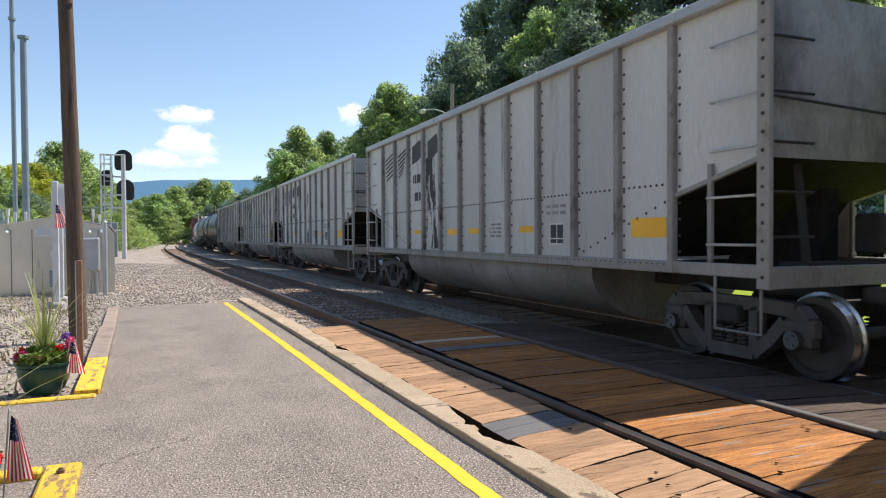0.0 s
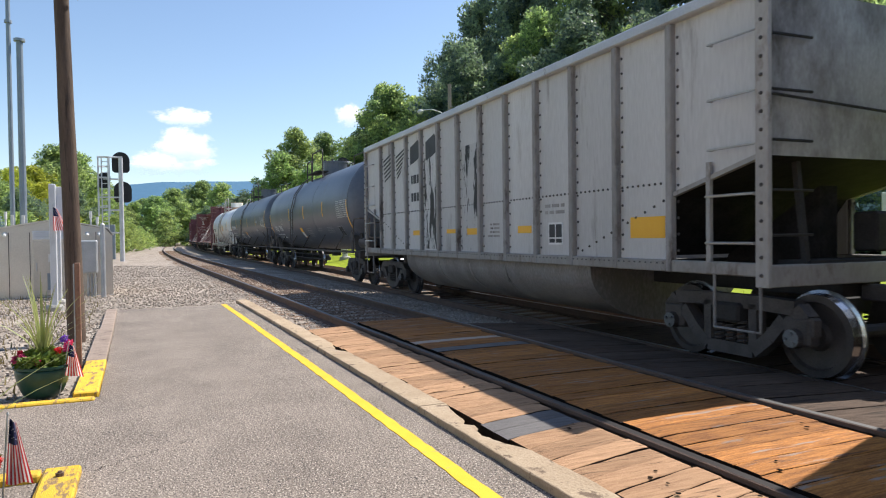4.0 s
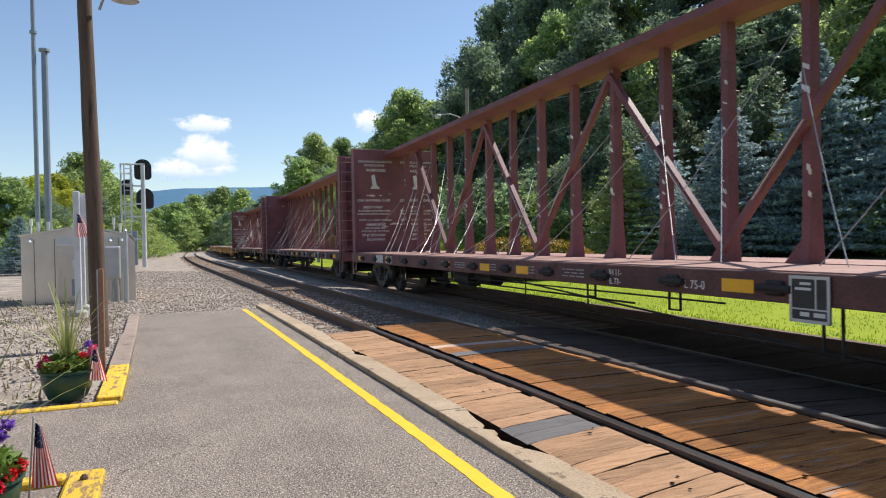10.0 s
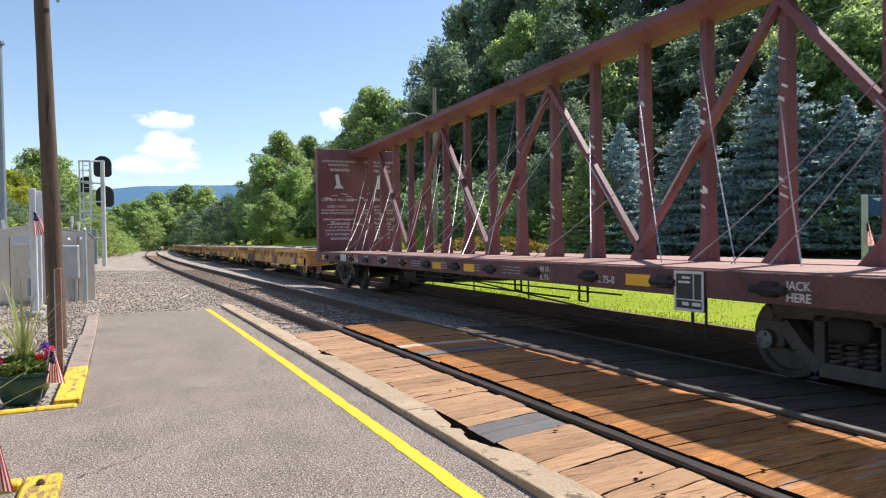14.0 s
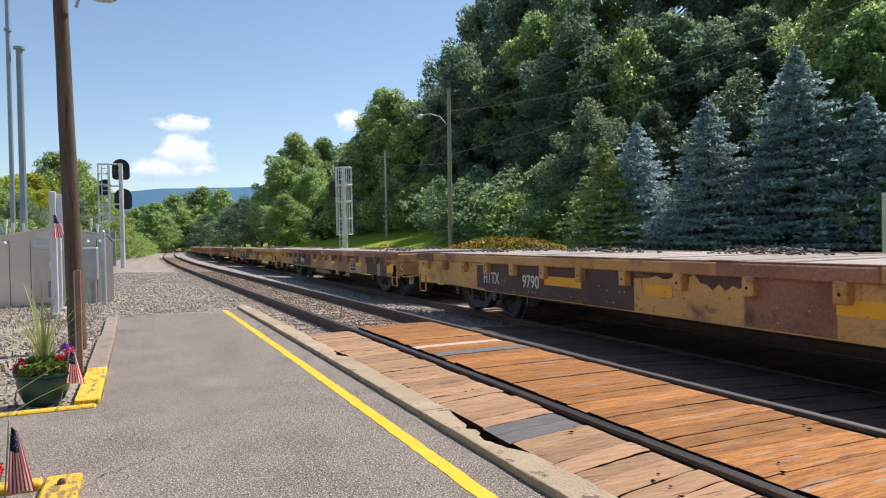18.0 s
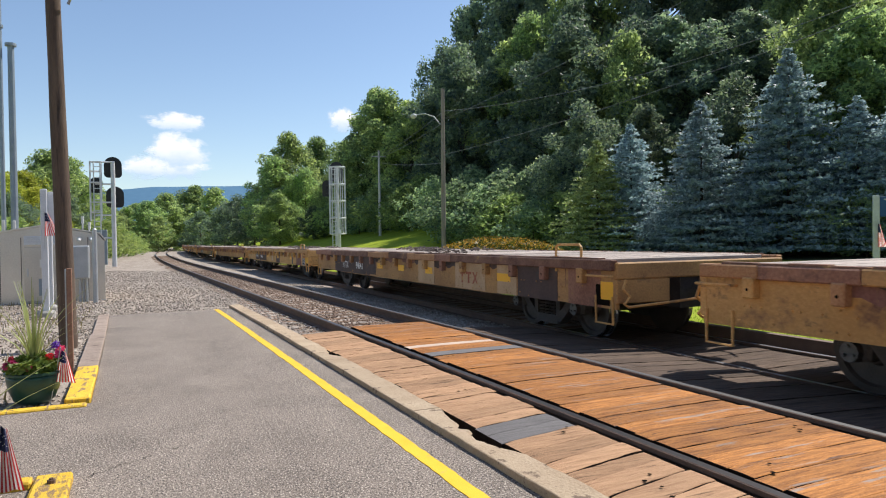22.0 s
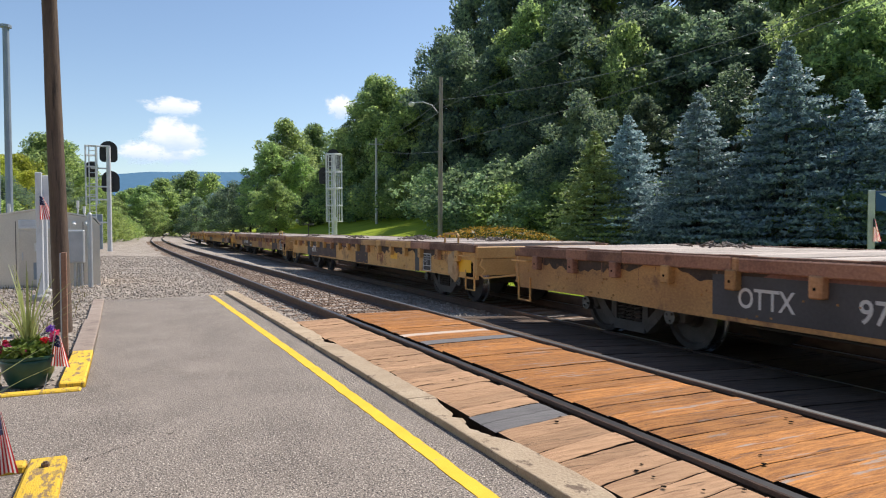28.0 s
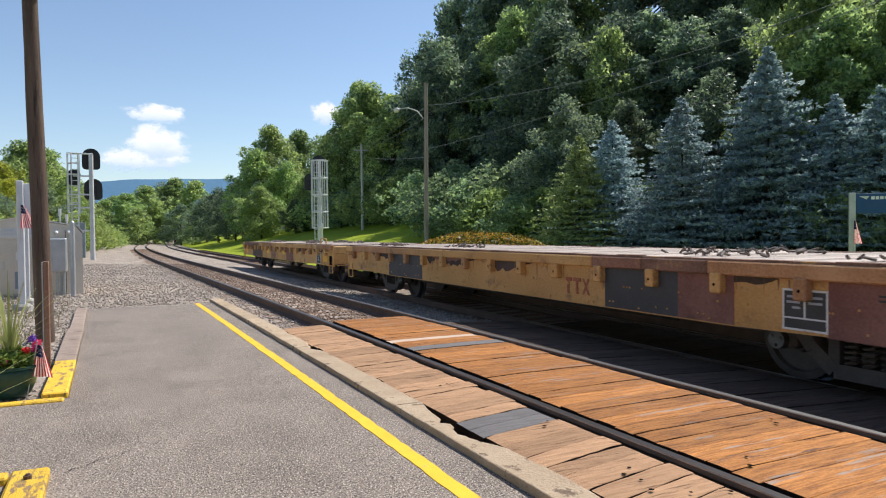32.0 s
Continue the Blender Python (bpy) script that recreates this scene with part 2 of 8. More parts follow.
def prism(bm, outline, y0, y1):
    """An outline in x, z drawn out along y."""
    a = [bm.verts.new((x, y0, z)) for x, z in outline]
    b = [bm.verts.new((x, y1, z)) for x, z in outline]
    n = len(outline)
    bm.faces.new(a)
    bm.faces.new(b[::-1])
    for i in range(n):
        bm.faces.new((a[i], b[i], b[(i + 1) % n], a[(i + 1) % n]))
    bmesh.ops.recalc_face_normals(bm, faces=bm.faces[:])
    return bm


def sheet_mesh(name, rows, material, smooth=False):
    """A surface from rows of points, row after row."""
    n = len(rows[0])
    vs = [p for r in rows for p in r]
    fs = [(i * n + j, i * n + j + 1, (i + 1) * n + j + 1, (i + 1) * n + j) for i in range(len(rows) - 1) for j in range(n - 1)]
    me = bpy.data.meshes.new(name)
    me.from_pydata(vs, [], fs)
    me.materials.append(material)
    if smooth:
        me.shade_smooth()
    me.update()
    return new(name, me)


# ---- the line of the tracks ----
SS = np.arange(-120.0, 700.0, 0.5)
KAPPA = np.where(SS < -10, 0.0, 0.00157 - 0.00233 * np.clip((SS - 5.5) / 35.5, 0, 1))
i0 = int(np.argmin(abs(SS)))
THETA = np.cumsum(KAPPA * 0.5)
THETA -= THETA[i0]
LX, LY = np.cumsum(-np.sin(THETA) * 0.5), np.cumsum(np.cos(THETA) * 0.5)
LX, LY = LX - LX[i0] + 3.756, LY - LY[i0]
DROP = -0.197                 # the far track lies lower


def spacing(s):
    """From the near track's middle to the far track's."""
    return 3.217 + 0.0371 * (s if s < 35 else 35 + 10 * math.sin(min((s - 35) / 10, math.pi / 2)))


def along(s, d=0.0, z=0.0):
    """The place s metres along the near track and d metres to its right."""
    t = float(np.interp(s, SS, THETA))
    return Vector((float(np.interp(s, SS, LX)) + d * math.cos(t), float(np.interp(s, SS, LY)) + d * math.sin(t), z))


def course(s):
    return float(np.interp(s, SS, THETA))


def far(s, d=0.0, z=0.0):
    """The same on the far track, above its rails."""
    return along(s, spacing(s) + d, z + DROP)


# ---- ground ----
def ground_height(s, d):
    """Height of the ground s along and d to the right of the near track."""
    c = spacing(s)
    if d < c + 2.6:
        z = -0.17 + (DROP * min(max((d - 1.0) / (c - 1.6), 0), 1) if d > 1 else 0)
        if d < -1.5:
            z = -0.17 + 0.09 * min((-1.5 - d) / 2.5, 1)
    else:
        q = d - c - 2.6
        rise = min(max((s - 32) / 18, 0), 1)
        rise *= rise * (3 - 2 * rise)
        z = -0.37 - 0.12 * min(q / 1.5, 1) + (0.02 + 0.19 * rise) * max(q - 2, 0)
        if q > 6:
            z += 0.03 * (1 - rise) * (q - 6)
        if q > 25:
            z += 0.45 * (q - 25)
    return z


def make_ground():
    sv = [-110, -60, -30, -15, -6] + list(np.arange(0, 40, 1.0)) + list(np.arange(40, 100, 4.0)) + list(np.arange(100, 300, 12.0)) + [330, 400, 500]
    dv = [-900, -300, -120, -60, -30, -18, -12, -9, -7, -6, -5, -4.3, -3, -2, -1.6, -1.0, -0.5, 0.5, 1.0, 1.5, 2.0, 2.5, 3.0, 3.5, 4.2, 5, 5.6, 6.2, 7, 8, 9, 10, 11.5, 13, 15, 18, 21, 24, 28, 34, 44, 60, 90]
    rows = []
    for s in sv:
        rows.append([along(s, d, ground_height(s, d) + (0.03 * noise.noise((s * 0.7, d * 0.7, 0)) if abs(d) > 1.5 else 0)) for d in dv])
    # close the sheet out to the horizon
    first, last = rows[0], rows[-1]
    rows.insert(0, [Vector((p.x * 1.0, p.y - 900, p.z)) for p in first])
    rows.append([Vector((p.x * 1.5, p.y + 2500, min(p.z, 3.0))) for p in last])
    n = len(dv)
    vs = [p for r in rows for p in r]
    fs = [(i * n + j, i * n + j + 1, (i + 1) * n + j + 1, (i + 1) * n + j) for i in range(len(rows) - 1) for j in range(n - 1)]
    me = bpy.data.meshes.new("ground")
    me.from_pydata(vs, [], fs)
    me.materials.append(M_BALLAST)
    me.materials.append(M_GRASS)
    me.materials.append(M_EARTH)
    svx = [sv[0]] + sv + [sv[-1]]
    k = 0
    for i in range(len(rows) - 1):
        for j in range(n - 1):
            d = (dv[j] + dv[j + 1]) / 2
            c = spacing(svx[i])
            me.polygons[k].material_index = 0 if -14 < d < c + 2.45 else (2 if d > c + 21 or d < -40 else 1)
            k += 1
    me.update()
    return tagged(new("ground", me), "grey ballast and mown grass ground beside the tracks", "ground", kind="structure")


make_ground()


def rail_mesh(name, d_of, z, s0, s1, step, parent, material_side, material_top):
    """One rail: foot, web and head, along the line."""
    out = [(-0.07, -0.17), (0.07, -0.17), (0.07, -0.15), (0.012, -0.13), (0.012, -0.05), (0.037, -0.035), (0.037, -0.006), (0.028, 0.0), (-0.028, 0.0), (-0.037, -0.006), (-0.037, -0.035), (-0.012, -0.05), (-0.012, -0.13), (-0.07, -0.15)]
    sv = np.arange(s0, s1 + step, step)
    vs, fs, mi = [], [], []
    n = len(out)
    for s in sv:
        vs += [along(s, d_of(s) + a, z + b) for a, b in out]
    for i in range(len(sv) - 1):
        for j in range(n):
            fs.append((i * n + j, i * n + (j + 1) % n, (i + 1) * n + (j + 1) % n, (i + 1) * n + j))
            mi.append(1 if j == 7 else 0)
    me = bpy.data.meshes.new(name)
    me.from_pydata(vs, [], fs)
    me.materials.append(material_side)
    me.materials.append(material_top)
    me.polygons.foreach_set("material_index", mi)
    me.update()
    ob = new(name, me)
    ob.parent = parent
    return ob


near_track = base("near_track", pose(0, 0, 0), "railway track with rusty rails on wooden ties in ballast", "railway track", kind="structure")
far_track = base("far_track", pose(0, 0, 0), "railway track that carries the passing freight train", "railway track", kind="structure")
for side_ in (-0.7525, 0.7525):
    rail_mesh("rail", lambda s, o=side_: o, 0.0, -60, 420, 1.5, near_track, M_RAIL, M_RAILTOP_DARK if side_ < 0 else M_RAILTOP_GLINT)
    rail_mesh("rail", lambda s, o=side_: spacing(s) + o, DROP, -110, 420, 1.5, far_track, M_RAIL, M_RAILTOP)
bm = bmesh.new()
box(bm, -1.3, 1.3, -0.115, 0.115, -0.18, 0.0, 0.012)
tie = finish("tie", bm, M_TIE, near_track, at=Matrix.Translation(along(11.3, 0, -0.165)) @ Matrix.Rotation(course(11.3), 4, "Z"))
for i in range(150):
    s = 11.85 + i * 0.55
    place("tie", tie.data, Matrix.Translation(along(s, random.uniform(-0.05, 0.05), -0.165)) @ Matrix.Rotation(course(s) + random.uniform(-0.015, 0.015), 4, "Z"), near_track)
for i in range(140):
    s = 0.3 + i * 0.55
    place("tie", tie.data, Matrix.Translation(far(s, random.uniform(-0.05, 0.05), -0.165)) @ Matrix.Rotation(course(s) + random.uniform(-0.015, 0.015), 4, "Z"), far_track)

# ---- platform ----
PZ = -0.05
def ribbon(name, dl, dr, s0, s1, z0, z1, material, step=1.0, label="", category="", jitter=0.0):
    """A slab that follows the track between two distances from it."""
    bm = bmesh.new()
    sv = list(np.arange(s0, s1, step)) + [s1]
    ring = []
    for s in sv:
        a, b = (dl(s) if callable(dl) else dl), (dr(s) if callable(dr) else dr)
        j = random.uniform(-jitter, jitter)
        ring.append([bm.verts.new(along(s, a + j, z0)), bm.verts.new(along(s, b + j, z0)), bm.verts.new(along(s, b + j, z1)), bm.verts.new(along(s, a + j, z1))])
    for p, q in zip(ring, ring[1:]):
        for i in range(4):
            bm.faces.new((p[i], p[(i + 1) % 4], q[(i + 1) % 4], q[i]))
    bm.faces.new(ring[0])
    bm.faces.new(ring[-1][::-1])
    bmesh.ops.recalc_face_normals(bm, faces=bm.faces[:])
    ob = finish(name, bm, material)
    if label:
        tagged(ob, label, category, kind="structure")
    return ob


ribbon("platform", -4.12, -1.79, -30, 15.0, -0.6, PZ, M_ASPHALT, 1.0, "grey worn asphalt station platform", "platform")
ribbon("platform", -40, -4.12, -30, 6.76, -0.6, PZ, M_ASPHALT, 2.0, "grey worn asphalt station forecourt", "platform")
ribbon("yellow_line", -2.152, -2.05, -30, 15.0, PZ, PZ + 0.004, M_YELLOW, 0.09, "yellow painted safety line on the asphalt", "line", 0.006)


def bite(s):
    """How far the kerb's rail side is broken away."""
    e = 0.012 * noise.noise((s * 3.1, 0.3, 0)) + 0.010 * noise.noise((s * 11.0, 1.7, 0))
    for a, b, w in ((3.66, 4.92, 0.15), (7.75, 8.45, 0.11), (2.3, 2.75, 0.05), (9.2, 9.55, 0.03), (0.6, 1.3, 0.06)):
        if a < s < b:
            q = (s - a) / (b - a)
            e += w * min(1.0, 5.0 * q, 2.2 * (1 - q)) * (0.75 + 0.5 * noise.noise((s * 9.0, 5.1, 0)))
    return max(e, -0.008)


def make_kerb():
    """Cast kerb stones, end to end, with chipped edges on the rail side."""
    kerb = base("kerb", pose(0, 0, 0), "chipped pale concrete kerb along the platform edge", "kerb", kind="structure")
    cuts = [-30, -22, -15, -10, -6.5, -3.4, -0.8, 2.02, 4.96, 8.1, 11.3, 15.4]
    for s0, s1 in zip(cuts, cuts[1:]):
        bm = bmesh.new()
        step = 0.05 if s1 > -1 else 0.5
        sv = list(np.arange(s0 + 0.008, s1 - 0.012, step)) + [s1 - 0.008]
        ring = []
        for s in sv:
            r_, l_ = -1.545 - bite(s), -1.79 + 0.006 * noise.noise((s * 2.3, 8.1, 0))
            z = 0.006 * noise.noise((s * 1.9, 4.4, 0)) + 0.003 * noise.noise((s * 12, 2.2, 0))
            c = 0.005 + 0.008 * max(0, noise.noise((s * 4.7, 6.0, 0)))
            worn = 0.02 * max(0, noise.noise((s * 2.9, 3.3, 0)))
            ring.append([bm.verts.new(along(s, d, h)) for d, h in ((l_, -0.4), (r_ - 0.01, -0.4), (r_ - 0.012, -0.05), (r_, z - 0.02 - worn), (r_ - 0.02 - worn, z), (l_ + c, z), (l_, z - c * 0.8))])
        for p, q in zip(ring, ring[1:]):
            for i in range(7):
                bm.faces.new((p[i], p[(i + 1) % 7], q[(i + 1) % 7], q[i]))
        bm.faces.new(ring[0])
        bm.faces.new(ring[-1][::-1])
        bmesh.ops.recalc_face_normals(bm, faces=bm.faces[:])
        part("kerb_stone", bm, M_KERB, kerb)


make_kerb()

# unseen wall and roof added behind the platform to bounce light and block sky
M_WALL = mat("bounce_wall_cream", (0.62, 0.585, 0.53), (0.72, 0.685, 0.63), 0.9, scale=2, fine=30)
M_SKY_BLOCK = mat("sky_block_dark", (0.07, 0.065, 0.06), (0.12, 0.11, 0.10), 0.9, scale=2, fine=30)
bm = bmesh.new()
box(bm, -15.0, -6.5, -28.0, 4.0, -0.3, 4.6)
tagged(finish("wall_station", bm, M_WALL), "plain cream wall added out of view to bounce light", "wall", kind="structure")
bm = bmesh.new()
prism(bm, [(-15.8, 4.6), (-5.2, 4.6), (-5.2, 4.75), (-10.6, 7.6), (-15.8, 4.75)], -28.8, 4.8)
tagged(finish("roof_station", bm, M_SKY_BLOCK), "plain dark roof added out of view to block sky", "roof", kind="structure")


# ---- the train ----
M_GREY = mat("grey_car_paint", (0.48, 0.467, 0.445), (0.64, 0.625, 0.60), 0.6, scale=0.9, fine=38, bump=0.06, spot=(0.22, 0.185, 0.155), spot_scale=1.7, spot_at=0.575, stretch=(1, 1, 0.16), rand=0.10, spot_soft=0.14, spot2=(0.30, 0.25, 0.21), spot2_scale=7, spot2_at=0.67)
M_TARRED = mat("tar_run_grey_paint", (0.48, 0.467, 0.445), (0.64, 0.625, 0.60), 0.6, scale=0.9, fine=38, bump=0.06, spot=(0.02, 0.019, 0.018), spot_scale=3.2, spot_at=0.515, stretch=(1, 1, 0.22), rand=0.10, spot_soft=0.02, spot2=(0.30, 0.25, 0.21), spot2_scale=7, spot2_at=0.67)
M_RIVET = mat("dark_rivet", (0.05, 0.045, 0.042), (0.10, 0.09, 0.085), 0.6, scale=5, fine=40, bump=0)
M_GREY_DARK = mat("grimy_grey_rib", (0.22, 0.203, 0.185), (0.37, 0.35, 0.33), 0.7, scale=1.5, fine=20, bump=0.08, spot=(0.07, 0.052, 0.042), spot_scale=2.2, spot_at=0.55, spot_soft=0.12, stretch=(1, 1, 0.4), rand=0.08)
M_CHORD = mat("bare_top_chord", (0.42, 0.42, 0.42), (0.55, 0.55, 0.55), 0.45, metal=0.3, scale=1.2, fine=30, spot=(0.25, 0.22, 0.2), spot_scale=4, spot_at=0.62)
M_TUB = mat("sooty_grey_tub", (0.16, 0.145, 0.135), (0.30, 0.28, 0.265), 0.65, scale=1.1, fine=38, bump=0.06, stretch=(1, 1, 0.4), low=0.66, high=1.06)
# Near-black paints the shade inside the gondolas' open end bays.
M_BAY_SHADE = mat("bay_shade_black", (0.015, 0.015, 0.015), (0.035, 0.032, 0.032), 0.8, scale=6, fine=30, spec=0.1)
M_IRON = mat("dirty_cast_iron", (0.055, 0.048, 0.045), (0.11, 0.098, 0.09), 0.7, scale=5, fine=50, bump=0.3)
M_DARK = mat("dark_underframe", (0.022, 0.02, 0.019), (0.05, 0.045, 0.042), 0.8, scale=4, fine=40)
M_WHEEL = mat("wheel_steel", (0.05, 0.043, 0.04), (0.10, 0.088, 0.08), 0.6, metal=0.3, scale=5, fine=60)
M_GALV_CAP = mat("grey_bearing_cap", (0.10, 0.105, 0.11), (0.19, 0.20, 0.21), 0.5, metal=0.4, scale=5, fine=60)
M_TREAD = mat("bright_tread", (0.42, 0.42, 0.43), (0.55, 0.55, 0.56), 0.25, metal=1.0, scale=3, fine=40, bump=0.03)
M_REFLECT = mat("yellow_reflector", (0.85, 0.42, 0.015), (0.95, 0.52, 0.03), 0.4, scale=2, fine=60, bump=0.03)
M_WHITE = mat("white_stencil", (0.62, 0.62, 0.60), (0.75, 0.75, 0.73), 0.6, scale=4, fine=60, bump=0.03)
M_STENCIL_GREY = mat("faded_grey_stencil", (0.28, 0.27, 0.26), (0.40, 0.39, 0.37), 0.6, scale=4, fine=60, bump=0.03)
M_STENCIL_DIM = mat("worn_stencil", (0.30, 0.31, 0.33), (0.42, 0.43, 0.44), 0.6, scale=4, fine=60, bump=0.03)
M_BLACK_PAINT = mat("black_stencil", (0.03, 0.03, 0.03), (0.06, 0.06, 0.06), 0.6, scale=4, fine=60, bump=0.03)
# Black paint lifted towards blue-grey; the sky's reflection is in the colour.
M_TANK_BLACK = mat("black_tank_sky_tint", (0.092, 0.104, 0.130), (0.138, 0.150, 0.180), 0.40, scale=0.8, fine=9, bump=0.04, spot=(0.12, 0.118, 0.12), spot_scale=0.9, spot_at=0.6, spec=0.5)
M_TANK_WHITE = mat("white_tank_paint", (0.82, 0.795, 0.745), (0.90, 0.88, 0.84), 0.4, scale=0.8, fine=9, bump=0.03, spot=(0.50, 0.42, 0.32), spot_scale=1.1, spot_at=0.64, spec=0.5)
M_RUST_WHITE = mat("rust_streaked_white", (0.50, 0.27, 0.12), (0.64, 0.48, 0.34), 0.6, scale=1.6, fine=14, bump=0.1, spot=(0.33, 0.13, 0.05), spot_scale=1.8, spot_at=0.55, stretch=(1, 1, 0.6))
M_RAILING = mat("pale_railing_paint", (0.42, 0.40, 0.37), (0.54, 0.52, 0.48), 0.55, scale=5, fine=40, spot=(0.25, 0.14, 0.08), spot_scale=5, spot_at=0.62)
M_MAROON_DIRT = mat("dirty_maroon_sill", (0.10, 0.050, 0.048), (0.19, 0.092, 0.082), 0.75, scale=1.4, fine=38, bump=0.12, spot=(0.07, 0.042, 0.034), spot_scale=2.4, spot_at=0.55, rand=0.1, low=0.66, high=1.06, spot_soft=0.15)
M_MAROON = mat("maroon_car_paint", (0.152, 0.055, 0.062), (0.232, 0.092, 0.100), 0.6, scale=1.2, fine=38, bump=0.08, spot=(0.10, 0.04, 0.035), spot_scale=2.2, spot_at=0.58, rand=0.08, low=0.66, high=1.06, spot_soft=0.15)
M_MAROON_PALE = mat("worn_maroon_deck", (0.30, 0.15, 0.12), (0.46, 0.29, 0.24), 0.75, scale=2, fine=20, bump=0.15)
M_SCUFF = mat("bare_scuffed_steel", (0.55, 0.47, 0.42), (0.72, 0.66, 0.62), 0.4, metal=0.5, scale=4, fine=30)
M_CABLE = mat("steel_cable", (0.38, 0.37, 0.36), (0.5, 0.49, 0.48), 0.4, metal=0.6, scale=10, fine=90)
M_YCAR = mat("faded_yellow_car_paint", (0.53, 0.28, 0.085), (0.70, 0.41, 0.15), 0.65, scale=1.1, fine=38, bump=0.15, spot=(0.17, 0.08, 0.05), spot_scale=2.0, spot_at=0.555, rand=0.1, spot2=(0.05, 0.036, 0.03), spot2_scale=4.5, spot2_at=0.59, low=0.66, high=1.06, spot_soft=0.15, stretch=(1, 0.7, 1))
M_BCAR = mat("brown_rusty_car_paint", (0.22, 0.10, 0.065), (0.43, 0.22, 0.135), 0.7, scale=1.3, fine=38, bump=0.15, spot=(0.13, 0.065, 0.045), spot_scale=2.6, spot_at=0.54, rand=0.1, spot2=(0.42, 0.25, 0.085), spot2_scale=5.5, spot2_at=0.61, low=0.66, high=1.06, spot_soft=0.15)
M_YBROWN = mat("rust_stained_yellow_paint", (0.36, 0.19, 0.075), (0.58, 0.33, 0.12), 0.7, scale=1.3, fine=38, bump=0.15, spot=(0.15, 0.07, 0.05), spot_scale=2.6, spot_at=0.56, rand=0.1, spot2=(0.06, 0.04, 0.032), spot2_scale=7.0, spot2_at=0.60, low=0.66, high=1.06, spot_soft=0.15, stretch=(1, 0.7, 1))
M_PATCH_GREY = mat("grey_repaint_patch", (0.045, 0.045, 0.05), (0.075, 0.075, 0.08), 0.6, scale=2, fine=30)
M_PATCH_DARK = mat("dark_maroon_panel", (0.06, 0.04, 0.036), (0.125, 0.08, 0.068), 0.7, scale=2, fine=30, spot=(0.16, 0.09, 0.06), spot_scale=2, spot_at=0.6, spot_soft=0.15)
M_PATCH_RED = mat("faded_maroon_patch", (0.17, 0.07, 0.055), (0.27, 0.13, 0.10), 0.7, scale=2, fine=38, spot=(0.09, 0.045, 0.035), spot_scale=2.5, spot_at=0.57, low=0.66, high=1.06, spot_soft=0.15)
M_RED_FADED = mat("faded_red_emblem", (0.30, 0.08, 0.045), (0.42, 0.15, 0.075), 0.7, scale=4, fine=40, spot=(0.5, 0.3, 0.1), spot_scale=7, spot_at=0.55)
M_PEACH = mat("faded_peach_patch", (0.45, 0.29, 0.15), (0.58, 0.40, 0.24), 0.7, scale=2, fine=38, spot=(0.2, 0.11, 0.07), spot_scale=3, spot_at=0.6, low=0.66, high=1.06, spot_soft=0.15)
M_DECK = mat("weathered_deck_board", (0.31, 0.25, 0.21), (0.52, 0.44, 0.375), 0.85, scale=2, fine=24, bump=0.4, stretch=(1.2, 10, 10), rand=0.28, spot=(0.13, 0.09, 0.07), spot_scale=1.3, spot_at=0.60, spot_soft=0.1)
M_DECK_EDGE = mat("rusty_deck_edge", (0.34, 0.16, 0.07), (0.52, 0.29, 0.14), 0.8, scale=2, fine=38, bump=0.2, low=0.66, high=1.06, spot_soft=0.15)
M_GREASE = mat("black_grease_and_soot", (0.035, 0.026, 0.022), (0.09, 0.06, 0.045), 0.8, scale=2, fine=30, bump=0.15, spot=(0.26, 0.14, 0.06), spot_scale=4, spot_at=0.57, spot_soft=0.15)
M_RUSTED = mat("flaking_rust_brown", (0.13, 0.065, 0.045), (0.27, 0.15, 0.10), 0.85, scale=3, fine=38, bump=0.3, spot=(0.40, 0.24, 0.09), spot_scale=3, spot_at=0.6, low=0.66, high=1.06)
M_CHAIN = mat("rusty_chain", (0.10, 0.075, 0.06), (0.19, 0.15, 0.125), 0.7, scale=8, fine=50)
M_GLASSY = mat("signal_hood_black", (0.015, 0.015, 0.016), (0.03, 0.03, 0.03), 0.5)


M_GRIMY = mat("grimy_grey_end", (0.30, 0.285, 0.27), (0.46, 0.45, 0.44), 0.65, scale=1.0, fine=30, bump=0.06, spot=(0.07, 0.055, 0.043), spot_scale=0.6, spot_at=0.45, spot_soft=0.2, stretch=(1, 1, 0.5))
M_POST = mat("dusty_brown_grey_steel", (0.27, 0.25, 0.225), (0.39, 0.37, 0.34), 0.7, scale=1.6, fine=24, bump=0.1, spot=(0.13, 0.09, 0.065), spot_scale=2.4, spot_at=0.55, spot_soft=0.15, stretch=(1, 1, 0.5), rand=0.1)


def lettering(text, height, material, parent, at, name="lettering", wide=1.0):
    """Flat raised letters of the built-in font, upright in the x-z plane of `at`."""
    cu = bpy.data.curves.new(name, "FONT")
    cu.body, cu.size, cu.extrude = text, height * 1.38, 0.0015
    cu.offset = height * 0.016
    cu.resolution_u = 3
    tmp = bpy.data.objects.new("tmp", cu)
    scene.collection.objects.link(tmp)
    me = bpy.data.meshes.new_from_object(tmp.evaluated_get(bpy.context.evaluated_depsgraph_get()))
    bpy.data.objects.remove(tmp)
    bpy.data.curves.remove(cu)
    me.transform(Matrix.Rotation(math.pi / 2, 4, "X") @ Matrix.Diagonal((wide, 1, 1, 1)))
    me.materials.clear()
    me.materials.append(material)
    ob = new(name, me)
    ob.parent, ob.matrix_basis = parent, at
    if height < 0.12:
        ob["kind"] = "stuff"
    return ob


def on_side(y, z, x):
    """The pose of a label on the side that faces the platform: its text runs from rear to front."""
    return Matrix.Translation((x, y, z)) @ Matrix.Rotation(-math.pi / 2, 4, "Z")


